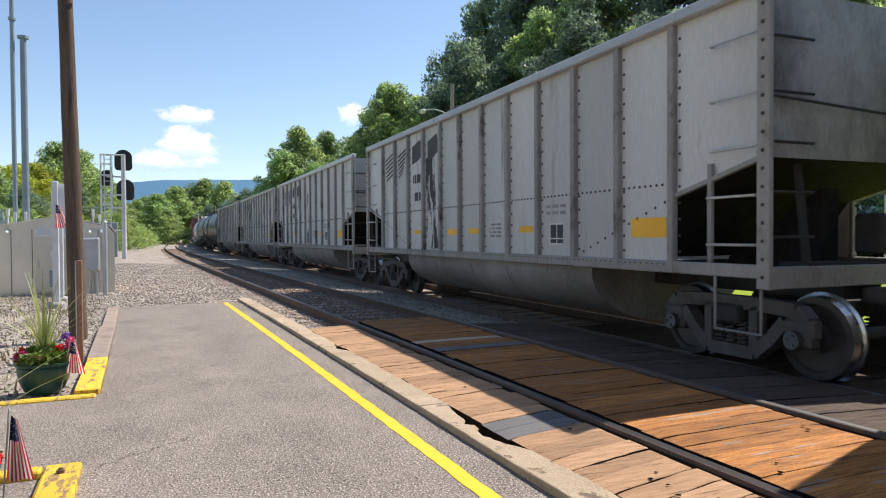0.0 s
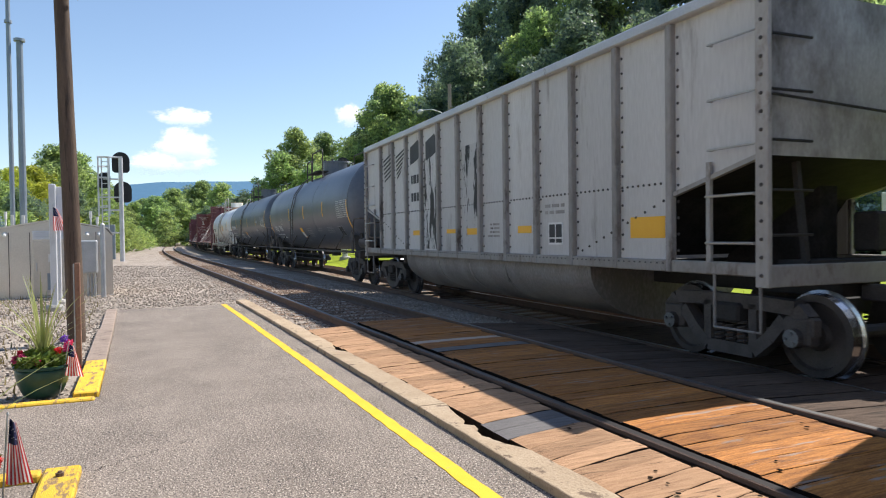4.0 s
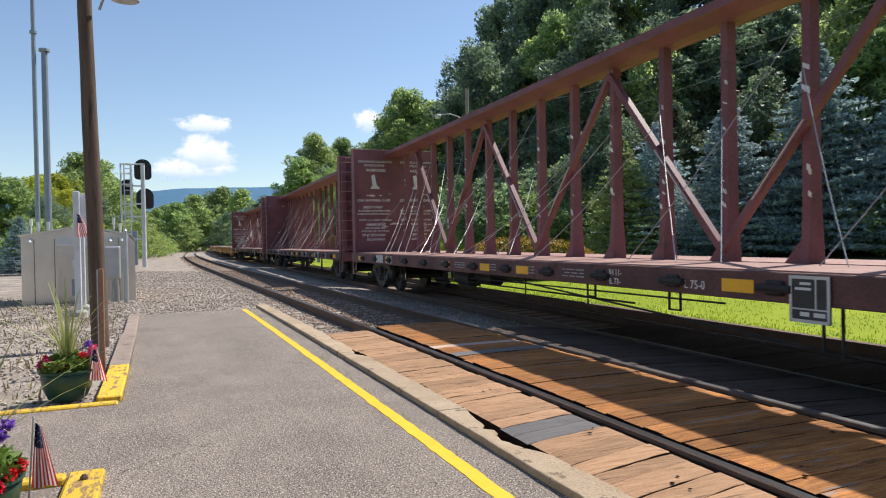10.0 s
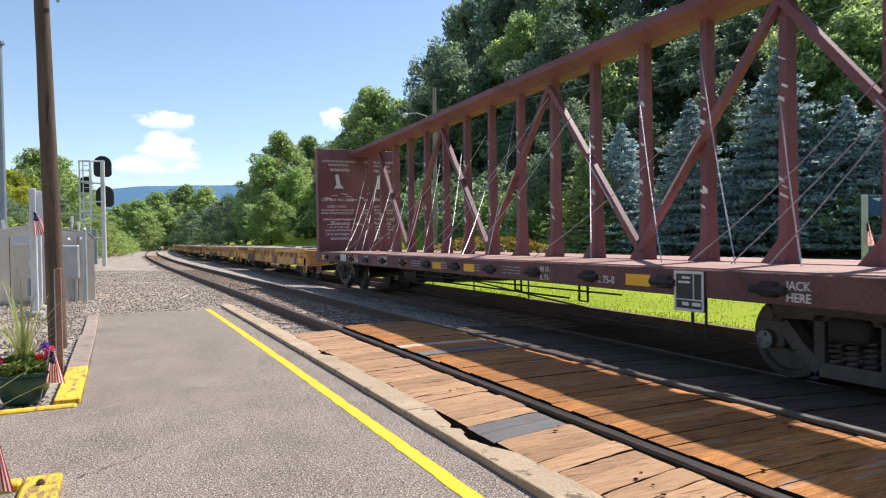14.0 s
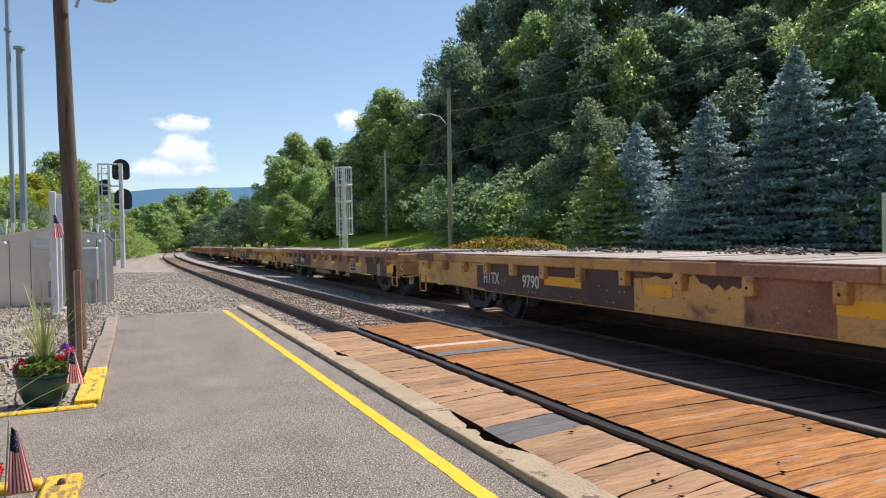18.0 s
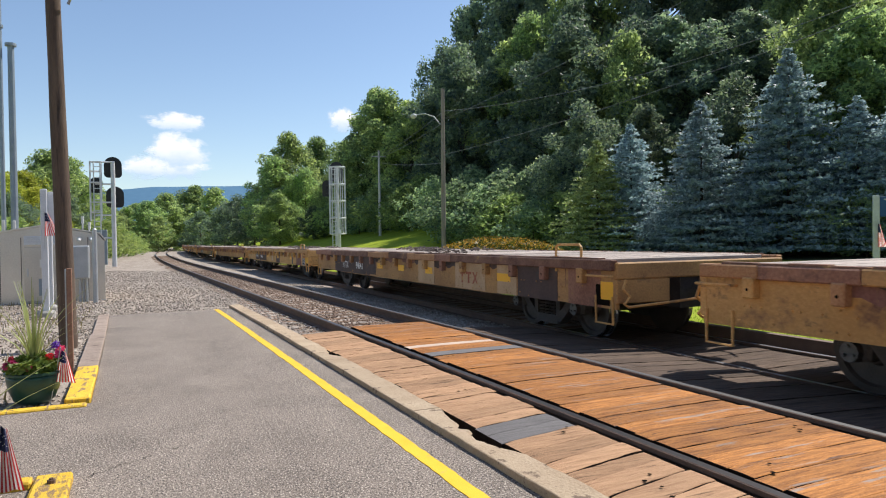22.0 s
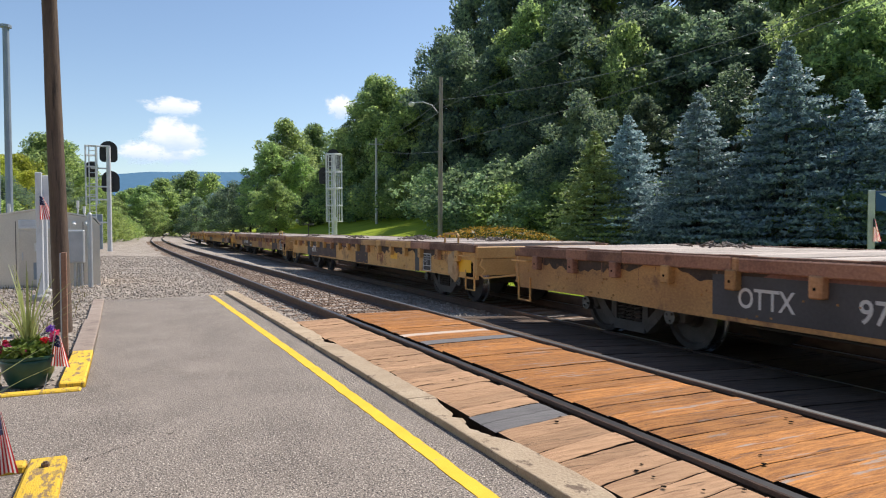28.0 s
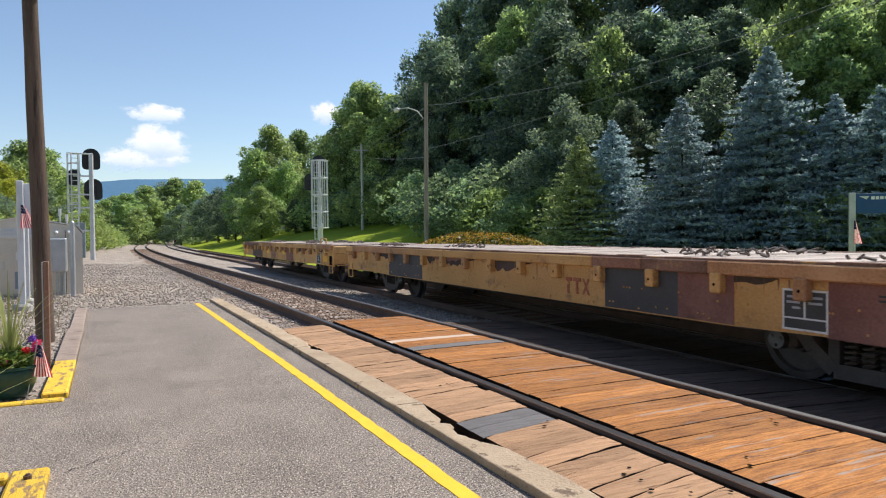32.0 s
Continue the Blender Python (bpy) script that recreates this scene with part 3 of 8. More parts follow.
def small_print(bm, x, y0, y1, z, rows=4, h=0.045, gap=0.09, seed=0):
    """Unreadable stencilled lines, as plain bars."""
    r = random.Random(seed)
    for i in range(rows):
        y = y0
        while y < y1 - 0.05:
            w = r.uniform(0.08, 0.25)
            e = min(y + w, y1)
            box(bm, x - 0.002, x + 0.002, y, e, z - i * gap - h, z - i * gap)
            y = e + 0.05
    return bm


# one wheelset and one truck serve every car
def wheelset_mesh():
    bm = bmesh.new()
    rod(bm, (-1.05, 0, 0), (1.05, 0, 0), 0.075, n=10)
    for sx in (-1, 1):
        prof = [(0.66, 0.475), (0.69, 0.48), (0.70, 0.445), (0.81, 0.43), (0.815, 0.36), (0.775, 0.34), (0.76, 0.16), (0.82, 0.14), (0.84, 0.0)]
        n = 28
        rings = []
        for a, r in prof:
            rings.append([bm.verts.new((sx * a, r * math.cos(2 * math.pi * k / n), r * math.sin(2 * math.pi * k / n))) for k in range(n)] if r else [bm.verts.new((sx * a, 0, 0))])
        for i, (p, q) in enumerate(zip(rings, rings[1:])):
            for k in range(n):
                f = bm.faces.new((p[k], p[(k + 1) % n], q[(k + 1) % n], q[k]) if len(q) > 1 else (p[k], p[(k + 1) % n], q[0]))
                f.material_index = 1 if i in (1, 2) else 0
        bm.faces.new(rings[0])
        # bearing cap with bolts
        rod(bm, (sx * 1.05, 0, 0), (sx * 1.16, 0, 0), 0.105, 0.095, n=12)
        for k in range(3):
            a = k * 2.094
            rod(bm, (sx * 1.15, 0.055 * math.cos(a), 0.055 * math.sin(a)), (sx * 1.185, 0.055 * math.cos(a), 0.055 * math.sin(a)), 0.018, n=6)
    bmesh.ops.recalc_face_normals(bm, faces=bm.faces[:])
    for f in bm.faces:
        if abs(f.calc_center_median().x) > 1.13:
            f.material_index = 2
    return bm


def side_frame_mesh():
    bm = bmesh.new()
    w = 0.075
    top = [(-0.98, 0.62), (-0.86, 0.74), (-0.45, 0.76), (0.45, 0.76), (0.86, 0.74), (0.98, 0.62)]
    for a, b in zip(top, top[1:]):
        beam(bm, (0, a[0], a[1]), (0, b[0], b[1]), 0.15, 0.15)
    low = [(-0.74, 0.62), (-0.55, 0.40), (-0.33, 0.22), (0.33, 0.22), (0.55, 0.40), (0.74, 0.62)]
    for a, b in zip(low, low[1:]):
        beam(bm, (0, a[0], a[1]), (0, b[0], b[1]), 0.16, 0.14)
    for s in (-1, 1):
        beam(bm, (0, s * 0.33, 0.22), (0, s * 0.33, 0.74), 0.15, 0.11)
        box(bm, -0.09, 0.09, s * 0.89 - 0.16, s * 0.89 + 0.16, 0.36, 0.66, 0.03)
        box(bm, -0.07, 0.07, s * 1.03 - 0.05, s * 1.03 + 0.05, 0.46, 0.66, 0.02)
    bmesh.ops.transform(bm, matrix=Matrix.Translation((0, 0, 0)), verts=bm.verts[:])
    return bm


def spring_mesh():
    bm = bmesh.new()
    pipe(bm, [(0.056 * math.cos(a), 0.056 * math.sin(a), 0.29 + 0.26 * a / 31.4) for a in np.linspace(0, 31.4, 31)], 0.016, 4)
    return bm


TRUCK = {}


def add_truck(car, y, wheels):
    """A three-piece truck under a car: bolster, two side frames, springs and two wheelsets."""
    if not TRUCK:
        bm = bmesh.new()
        box(bm, -1.15, 1.15, -0.2, 0.2, 0.52, 0.74, 0.03)
        for s in (-1, 1):
            box(bm, -0.75, 0.75, s * 0.42 - 0.05, s * 0.42 + 0.05, 0.34, 0.46, 0.02)
        TRUCK["bolster"] = bm
        TRUCK["side_frame"], TRUCK["spring"], TRUCK["wheelset"] = side_frame_mesh(), spring_mesh(), wheelset_mesh()
        for k, m in (("bolster", M_DARK), ("side_frame", M_IRON), ("spring", M_IRON), ("wheelset", [M_WHEEL, M_TREAD, M_GALV_CAP])):
            me = bpy.data.meshes.new(k)
            TRUCK[k].normal_update()
            TRUCK[k].to_mesh(me)
            TRUCK[k].free()
            for mm in (m if isinstance(m, list) else [m]):
                me.materials.append(mm)
            TRUCK[k] = me
    tr = place("truck", TRUCK["bolster"], Matrix.Translation((0, y, 0)), car)
    for sx in (-1, 1):
        place("side_frame", TRUCK["side_frame"], Matrix.Translation((sx * 1.0, 0, 0)), tr)
        for q in (-0.17, 0, 0.17):
            place("spring", TRUCK["spring"], Matrix.Translation((sx * 1.04, q, 0)), tr)
    for q in (-0.89, 0.89):
        ws = place("wheelset", TRUCK["wheelset"], Matrix.Translation((0, q, 0.445)), tr)
        wheels.append((ws, q + y))
    return tr


COUPLER = {}


def add_coupler(car, y, sgn):
    if not COUPLER:
        bm = bmesh.new()
        box(bm, -0.09, 0.09, -0.02, 0.62, 0.78, 0.96, 0.02)
        box(bm, -0.17, 0.15, 0.58, 0.80, 0.72, 1.02, 0.04)
        box(bm, 0.02, 0.17, 0.72, 0.90, 0.74, 1.0, 0.03)
        COUPLER["m"] = finish("coupler", bm, M_IRON).data
        bpy.data.objects.remove(bpy.data.objects["coupler"])
        bm = bmesh.new()
        pts = [(-0.35, 0.1, 0.75), (-0.36, 0.3, 0.52), (-0.30, 0.55, 0.44), (-0.2, 0.78, 0.5)]
        pipe(bm, pts, 0.024)
        COUPLER["h"] = finish("air_hose", bm, M_DARK).data
        bpy.data.objects.remove(bpy.data.objects["air_hose"])
    place("coupler", COUPLER["m"], Matrix.Translation((0, y, 0)) @ Matrix.Rotation(0 if sgn > 0 else math.pi, 4, "Z"), car)
    place("air_hose", COUPLER["h"], Matrix.Translation((0, y, 0)) @ Matrix.Rotation(0 if sgn > 0 else math.pi, 4, "Z"), car)


def grab(bm, x, y0, y1, z, out=-0.09, r=0.013):
    """A grab iron on a side."""
    pipe(bm, [(x, y0, z), (x + out, y0, z), (x + out, y1, z), (x, y1, z)], r)


# -- coal gondola --
def make_gondola(wheels):
    car = base("coal_gondola", pose(0, 0, 0), "grey high-sided steel coal gondola with rusty ribs", "freight car", "train")
    hl, zt, zb, xs = 7.02, 4.08, 1.08, 1.47
    bay_end = 1.36
    inner = [(-hl + bay_end) + i * (2 * hl - 2 * bay_end) / 11 for i in range(12)]
    for sx in (-1, 1):
        for y0, y1 in zip(inner, inner[1:]):
            bm = bmesh.new()
            box(bm, sx * xs - 0.012, sx * xs + 0.012, y0, y1, zb + 0.14, zt - 0.1)
            part("side_sheet", bm, M_GREY, car)
        for e in (-1, 1):
            # end bay: its lower edge slopes, the corner below is open
            bm = bmesh.new()
            y0, y1 = (-hl, inner[0]) if e < 0 else (inner[-1], hl)
            lo0, lo1 = (2.30, 1.95) if e < 0 else (1.95, 2.30)
            vs = [bm.verts.new((sx * xs + o, y, z)) for o in (-0.012, 0.012) for y, z in ((y0, lo0), (y1, lo1), (y1, zt - 0.1), (y0, zt - 0.1))]
            for f in ((0, 1, 2, 3), (7, 6, 5, 4), (0, 4, 5, 1), (1, 5, 6, 2), (2, 6, 7, 3), (3, 7, 4, 0)):
                bm.faces.new([vs[i] for i in f])
            bmesh.ops.recalc_face_normals(bm, faces=bm.faces[:])
            part("end_bay_sheet", bm, M_GREY, car)
            # corner post and ladder
            bm = bmesh.new()
            box(bm, sx * 1.55 - 0.03, sx * 1.55 + 0.03, e * hl - 0.08, e * hl + 0.08, 0.98, zt, 0.008)
            part("corner_post", bm, M_POST, car)
            # a lip along the sloping lower edge
            bm = bmesh.new()
            beam(bm, (sx * 1.5, y0, lo0 + 0.02), (sx * 1.5, y1, lo1 + 0.02), 0.06, 0.05)
            part("sheet_lip", bm, M_POST, car)
            xg = sx * 1.5
            for z, o, q in ((3.55, 0.07, 0.013), (2.95, 0.07, 0.013), (2.42, 0.07, 0.013), (1.42, 0.1, 0.016), (1.92, 0.1, 0.016)):
                bm = bmesh.new()
                grab(bm, xg, e * (hl - 0.72), e * (hl - 0.08), z, out=sx * o, r=q)
                part("grab_iron", bm, M_CABLE, car)
            bm = bmesh.new()
            box(bm, sx * 1.52 - 0.02, sx * 1.52 + 0.02, e * (hl - 0.75) - 0.03, e * (hl - 0.75) + 0.03, 1.1, 2.3)
            part("ladder_stile", bm, M_POST, car)
            bm = bmesh.new()
            pipe(bm, [(sx * 1.54, e * (hl - 0.66), 1.1), (sx * 1.54, e * (hl - 0.66), 0.52), (sx * 1.54, e * (hl - 0.05), 0.52), (sx * 1.54, e * (hl - 0.05), 1.1)], 0.018)
            part("stirrup_step", bm, M_GREY_DARK, car)
        for y in inner:
            bm = bmesh.new()
            box(bm, sx * 1.515 - 0.045, sx * 1.515 + 0.045, y - 0.05, y + 0.05, zb, zt - 0.1, 0.012)
            part("rib", bm, M_GREY_DARK, car)
        bm = bmesh.new()
        box(bm, sx * 1.50 - 0.05, sx * 1.50 + 0.05, -hl, hl, zb, zb + 0.14, 0.012)
        part("side_sill", bm, M_POST, car)
        bm = bmesh.new()
        box(bm, sx * 1.52 - 0.07, sx * 1.52 + 0.07, -hl - 0.04, hl + 0.04, zt - 0.12, zt + 0.02, 0.02)
        part("top_chord", bm, M_CHORD, car)
        # rivets: along the ribs and one level row
        bm = bmesh.new()
        for y in inner:
            for q in (-0.09, 0.09):
                for z in np.arange(zb + 0.25, zt - 0.2, 0.19):
                    rod(bm, (sx * 1.48, y + q, z), (sx * 1.497, y + q, z), 0.022, 0.012, n=5)
        for y in np.arange(inner[0] + 0.1, inner[-1], 0.105):
            rod(bm, (sx * 1.48, y, 2.13), (sx * 1.497, y, 2.13), 0.02, 0.012, n=5)
            rod(bm, (sx * 1.54, y, zb + 0.1), (sx * 1.56, y, zb + 0.1), 0.014, 0.008, n=5)
        for e in (-1, 1):
            for k in range(14):
                y, z = hl - bay_end - 0.16 - k * 0.17, 1.92 - k * 0.062
                if min(abs(e * y - q) for q in inner) > 0.12:
                    rod(bm, (sx * 1.48, e * y, z), (sx * 1.497, e * y, z), 0.022, 0.012, n=5)
            for z in np.arange(1.1, zt - 0.1, 0.18):
                rod(bm, (sx * 1.57, e * hl, z), (sx * 1.60, e * hl, z), 0.026, 0.014, n=5)
        tagged(part("rivets", bm, M_RIVET, car), kind="stuff")
    for e in (-1, 1):
        # Slope sheets are black to paint the shade in the open bay.
        for pts, nm, ma in ((((hl - 0.03, zt - 0.1), (hl - 0.03, 2.30), (hl - 0.06, 2.30), (hl - 0.06, zt - 0.1)), "end_sheet", M_GRIMY), (((hl - 0.03, 2.30), (hl - bay_end, 1.95), (hl - bay_end - 0.02, 1.99), (hl - 0.06, 2.33)), "slope_sheet", M_BAY_SHADE), (((hl - bay_end, 1.95), (hl - 1.9, 1.25), (hl - 1.98, 1.25), (hl - bay_end - 0.04, 1.99)), "slope_sheet", M_BAY_SHADE)):
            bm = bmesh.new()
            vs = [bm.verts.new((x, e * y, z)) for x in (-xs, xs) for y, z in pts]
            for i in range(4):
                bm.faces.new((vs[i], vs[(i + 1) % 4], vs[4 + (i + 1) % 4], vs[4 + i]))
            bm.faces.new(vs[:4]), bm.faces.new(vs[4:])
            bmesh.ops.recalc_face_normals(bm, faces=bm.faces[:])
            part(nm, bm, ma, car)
        bm = bmesh.new()
        box(bm, -1.55, 1.55, e * (hl - 0.02) - 0.07, e * (hl - 0.02) + 0.07, 0.98, 1.2, 0.01)
        part("end_sill", bm, M_POST, car)
        # Ladder darkened to the underframe colour to paint the bay's shade.
        bm = bmesh.new()
        for x in (-0.9, 0.9):
            beam(bm, (x, e * (hl - 0.05), 1.15), (x, e * (hl - 0.35), zt - 0.3), 0.06, 0.06)
        for z in (1.5, 1.95, 2.45, 2.95, 3.5):
            pipe(bm, [(-1.48, e * (hl + 0.02), z), (-0.9, e * (hl + 0.02), z)], 0.015)
        pipe(bm, [(-1.48, e * (hl + 0.03), 2.9), (1.48, e * (hl + 0.03), 2.75)], 0.015)
        box(bm, -0.9, 0.9, e * (hl - 0.2) - 0.2, e * (hl - 0.2) + 0.2, 1.19, 1.23)
        box(bm, 0.25, 0.6, e * (hl - 0.25) - 0.15, e * (hl - 0.25) + 0.15, 1.3, 1.75, 0.03)
        part("end_ladder", bm, M_DARK, car)
        add_coupler(car, e * hl * 0.995, e)
    bm = bmesh.new()
    box(bm, -0.3, 0.3, -hl + 0.1, hl - 0.1, 0.82, 1.1)
    box(bm, -1.45, 1.45, -hl + 1.95, hl - 1.95, 1.15, 1.2)
    part("centre_sill", bm, M_DARK, car)
    # the round-bottomed tub between the trucks
    bm = bmesh.new()
    out = [(-1.42, 1.14)] + [(-1.42 * math.cos(a), 1.0 - 0.76 * math.sin(a)) for a in np.linspace(0, math.pi, 41)] + [(1.42, 1.14)]
    prism(bm, out, -3.9, 3.9)
    tub = part("tub", bm, M_TUB, car)
    for y in (-1.3, 0.2, 1.8):
        bm = bmesh.new()
        prism(bm, [(a * 1.008, b - 0.006) for a, b in out[1:-1]], y - 0.03, y + 0.03)
        part("tub_seam", bm, M_GREY_DARK, car)
    # Added black block: stands in for brake gear and darkens the bay.
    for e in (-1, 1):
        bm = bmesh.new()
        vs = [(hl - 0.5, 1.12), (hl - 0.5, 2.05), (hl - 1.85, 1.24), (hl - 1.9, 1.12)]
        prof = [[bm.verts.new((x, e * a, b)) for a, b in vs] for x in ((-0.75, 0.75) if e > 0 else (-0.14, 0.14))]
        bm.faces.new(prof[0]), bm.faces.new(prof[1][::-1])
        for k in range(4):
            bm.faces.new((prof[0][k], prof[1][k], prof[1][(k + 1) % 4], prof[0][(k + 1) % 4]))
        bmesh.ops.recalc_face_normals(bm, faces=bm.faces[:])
        part("brake_gear", bm, M_BAY_SHADE, car)
    for y in (-6.1, 6.1):
        add_truck(car, y, wheels)
    return car, inner


def gondola_marks(car, inner, seed, slogan=True):
    """Reflectors, stencils, smears and the worn emblem on the platform side."""
    r = random.Random(seed)
    x = -1.486
    front = inner[0]
    def bay(i):
        return (inner[i] + inner[i + 1]) / 2
    for i, h in ((0, 0.24), (3, 0.13), (5, 0.11), (6, 0.10), (8, 0.1)):
        if i and r.random() < 0.2:
            continue
        bm = bmesh.new()
        w = 0.30 if i else 0.38
        box(bm, x - 0.003, x + 0.003, bay(i) - w, bay(i) + w * (0.5 if i else 0.7), 1.62 - h / 2 + r.uniform(-.03, .03), 1.62 + h / 2)
        part("reflector", bm, M_REFLECT, car)
    bm = bmesh.new()
    for a, b, z0, z1 in ((-0.2, 0.2, 1.38, 1.41), (-0.2, 0.2, 1.69, 1.72), (-0.2, -0.18, 1.38, 1.72), (0.18, 0.2, 1.38, 1.72), (-0.01, 0.01, 1.38, 1.72), (-0.2, 0.2, 1.47, 1.49)):
        box(bm, x - 0.004, x + 0.004, bay(2) + a, bay(2) + b, z0, z1)
    part("notice_frame", bm, M_WHITE, car)
    bm = bmesh.new()
    box(bm, x - 0.002, x + 0.002, bay(2) - 0.18, bay(2) + 0.18, 1.40, 1.70)
    part("notice", bm, M_BLACK_PAINT, car)
    bm = bmesh.new()
    small_print(bm, x, bay(2) - 0.25, bay(2) + 0.3, 2.0, 2, 0.05, 0.1, seed)
    small_print(bm, x, bay(4) - 0.2, bay(4) + 0.25, 1.75, 4, 0.035, 0.07, seed + 1)
    tagged(part("stencil", bm, M_GREY_DARK, car), kind="stuff")
    # the worn emblem: slanted bars over two bays, then two block shapes
    for j, (b0, n) in enumerate(((10, 6), (9, 6))):
        for k in range(n):
            bm = bmesh.new()
            z, w = 3.50 - k * 0.105, 0.36 - (0.03 * k if j else 0.0)
            y0, y1 = bay(b0) + 0.36 - 0.02 * k, bay(b0) + 0.36 - 2 * w
            bm.faces.new([bm.verts.new((x - 0.003, y, q)) for y, q in ((y0, z), (y1, z + 0.16), (y1, z + 0.215), (y0, z + 0.055))])
            part("emblem_bar", bm, M_BLACK_PAINT, car)
    for b0 in (8, 7):
        bm = bmesh.new()
        bm.faces.new([bm.verts.new((x - 0.003, bay(b0) + a_, b_)) for a_, b_ in ((0.3, 3.24), (0.3, 3.66), (-0.24, 3.78), (-0.3, 3.7), (-0.3, 3.36), (-0.1, 3.3))])
        part("emblem", bm, M_BLACK_PAINT, car, "worn black block emblem")
    bm = bmesh.new()
    small_print(bm, x, bay(8) - 0.25, bay(8) + 0.25, 2.98, 2, 0.2, 0.42, seed + 4)
    tagged(part("car_marking", bm, M_BLACK_PAINT, car), kind="stuff")
    # tarry smears that run down the sheets
    for k in range(r.choice((1, 2, 2))):
        bm = bmesh.new()
        i = (7, 5, 4)[k]
        box(bm, x - 0.0012, x + 0.004, inner[i] + 0.11, inner[i + 1] - 0.11, 1.25, 3.3)
        part("tar_smear", bm, M_TARRED, car, "grey sheet with black tar runs")


# -- tank car --
def make_tank(length, material, wheels, white=False):
    car = base("tank_car", pose(0, 0, 0), ("glossy black steel tank car with yellow reflectors" if not white else "dirty white tank car with rust-streaked end and pale railings"), "freight car", "train")
    hl = length / 2
    r, zc = (1.50, 2.62) if white else (1.59, 2.63)
    L = hl - 1.15
    n = 48
    bm = bmesh.new()
    prof = [(-L, r)] + [(-L + (i + 1) * 2 * L / 8, r) for i in range(8)]
    dome = [(L + 0.62 * math.sin(a), r * math.cos(a)) for a in np.linspace(0, math.pi / 2, 9)]
    full = [(-y, q) for y, q in dome[::-1]] + prof[1:-1] + dome
    rings = []
    for y, q in full:
        rings.append([bm.verts.new((q * math.cos(2 * math.pi * k / n), y, zc + q * math.sin(2 * math.pi * k / n))) for k in range(n)] if q > 1e-3 else [bm.verts.new((0, y, zc))])
    for p, q in zip(rings, rings[1:]):
        for k in range(n):
            if len(p) == 1:
                bm.faces.new((p[0], q[k], q[(k + 1) % n]))
            elif len(q) == 1:
                bm.faces.new((p[k], q[0], p[(k + 1) % n]))
            else:
                bm.faces.new((p[k], q[k], q[(k + 1) % n], p[(k + 1) % n]))
    bmesh.ops.recalc_face_normals(bm, faces=bm.faces[:])
    part("tank_shell", bm, material, car, smooth=True)
    for y in (-L, -L * 0.33, L * 0.33, L):
        bm = bmesh.new()
        rod(bm, (0, y - 0.02, zc), (0, y + 0.02, zc), r + 0.006, n=n)
        part("weld_band", bm, material, car)
    # manway with fittings, platform and railing on top
    zt = zc + r
    bm = bmesh.new()
    rod(bm, (0, 0, zt - 0.1), (0, 0, zt + 0.48), 0.5, n=24)
    rod(bm, (0, 0, zt + 0.48), (0, 0, zt + 0.54), 0.53, n=24)
    part("manway", bm, material, car)
    for sx in (-1, 1):
        bm = bmesh.new()
        box(bm, sx * 0.55 - 0.02 if sx > 0 else -1.0, 1.0 if sx > 0 else -0.53, -1.0, 1.0, zt + 0.02, zt + 0.06)
        part("walkway", bm, M_DARK if not white else M_RAILING, car)
    for sx in (-1, 1):
        for y0, y1, h in ((-1.6, 0.3, 0.86), (0.44, 1.3, 0.58)):
            bm = bmesh.new()
            pipe(bm, [(sx * 0.92, y0, zt - 0.3), (sx * 0.92, y0, zt + h - 0.1), (sx * 0.92, y0 + 0.1, zt + h), (sx * 0.92, y1 - 0.1, zt + h), (sx * 0.92, y1, zt + h - 0.1), (sx * 0.92, y1, zt - 0.3)], 0.027, 8)
            part("top_railing", bm, M_IRON if not white else M_RAILING, car)
    for k in range(6):
        a = k * math.pi / 3
        bm = bmesh.new()
        rod(bm, (0.45 * math.cos(a), 0.45 * math.sin(a), zt + 0.5), (0.45 * math.cos(a), 0.45 * math.sin(a), zt + 0.62), 0.035, n=8)
        part("manway_bolt", bm, M_IRON if not white else M_RUST_WHITE, car)
    if white:
        bm = bmesh.new()
        rod(bm, (0, 0, zt - 0.1), (0, 0, zt + 0.16), 0.506, 0.51, n=24)
        part("rusty_collar", bm, M_RUST_WHITE, car)
    pale = M_RAILING if white else M_IRON
    for sx in (-1, 1):
        bm = bmesh.new()
        yl, xl = (0.6 if white else 1.3), r + 0.07
        for q in (yl - 0.24, yl + 0.24):
            pipe(bm, [(sx * xl, q, 0.62), (sx * xl, q, 2.7), (sx * (xl - 0.18), q, 3.4), (sx * (xl - 0.55), q, zc + 0.82 * r), (sx * 0.92, q, zt - 0.14)], 0.018)
        for z in np.arange(0.66, 3.4, 0.33):
            xx = xl if z < 2.7 else xl - (z - 2.7) * 0.257
            rod(bm, (sx * xx, yl - 0.24, z), (sx * xx, yl + 0.24, z), 0.014, n=6)
        part("side_ladder", bm, pale, car)
    for e in (-1, 1):
        bm = bmesh.new()
        box(bm, -1.5, 1.5, e * (hl - 0.45) - 0.42, e * (hl - 0.45) + 0.42, 1.05, 1.1)
        box(bm, -1.5, 1.5, e * (hl - 0.05) - 0.05, e * (hl - 0.05) + 0.05, 0.9, 1.12, 0.01)
        part("end_platform", bm, pale if white else M_DARK, car)
        for sx in (-1, 1):
            bm = bmesh.new()
            pipe(bm, [(sx * 1.48, e * (hl - 0.82), 1.1), (sx * 1.48, e * (hl - 0.82), 2.0), (sx * 1.48, e * (hl - 0.72), 2.1), (sx * 1.48, e * (hl - 0.08), 2.1), (sx * 1.2, e * (hl - 0.03), 2.1), (sx * 1.2, e * (hl - 0.03), 1.1)], 0.022, n=8)
            part("end_railing", bm, pale, car)
            bm = bmesh.new()
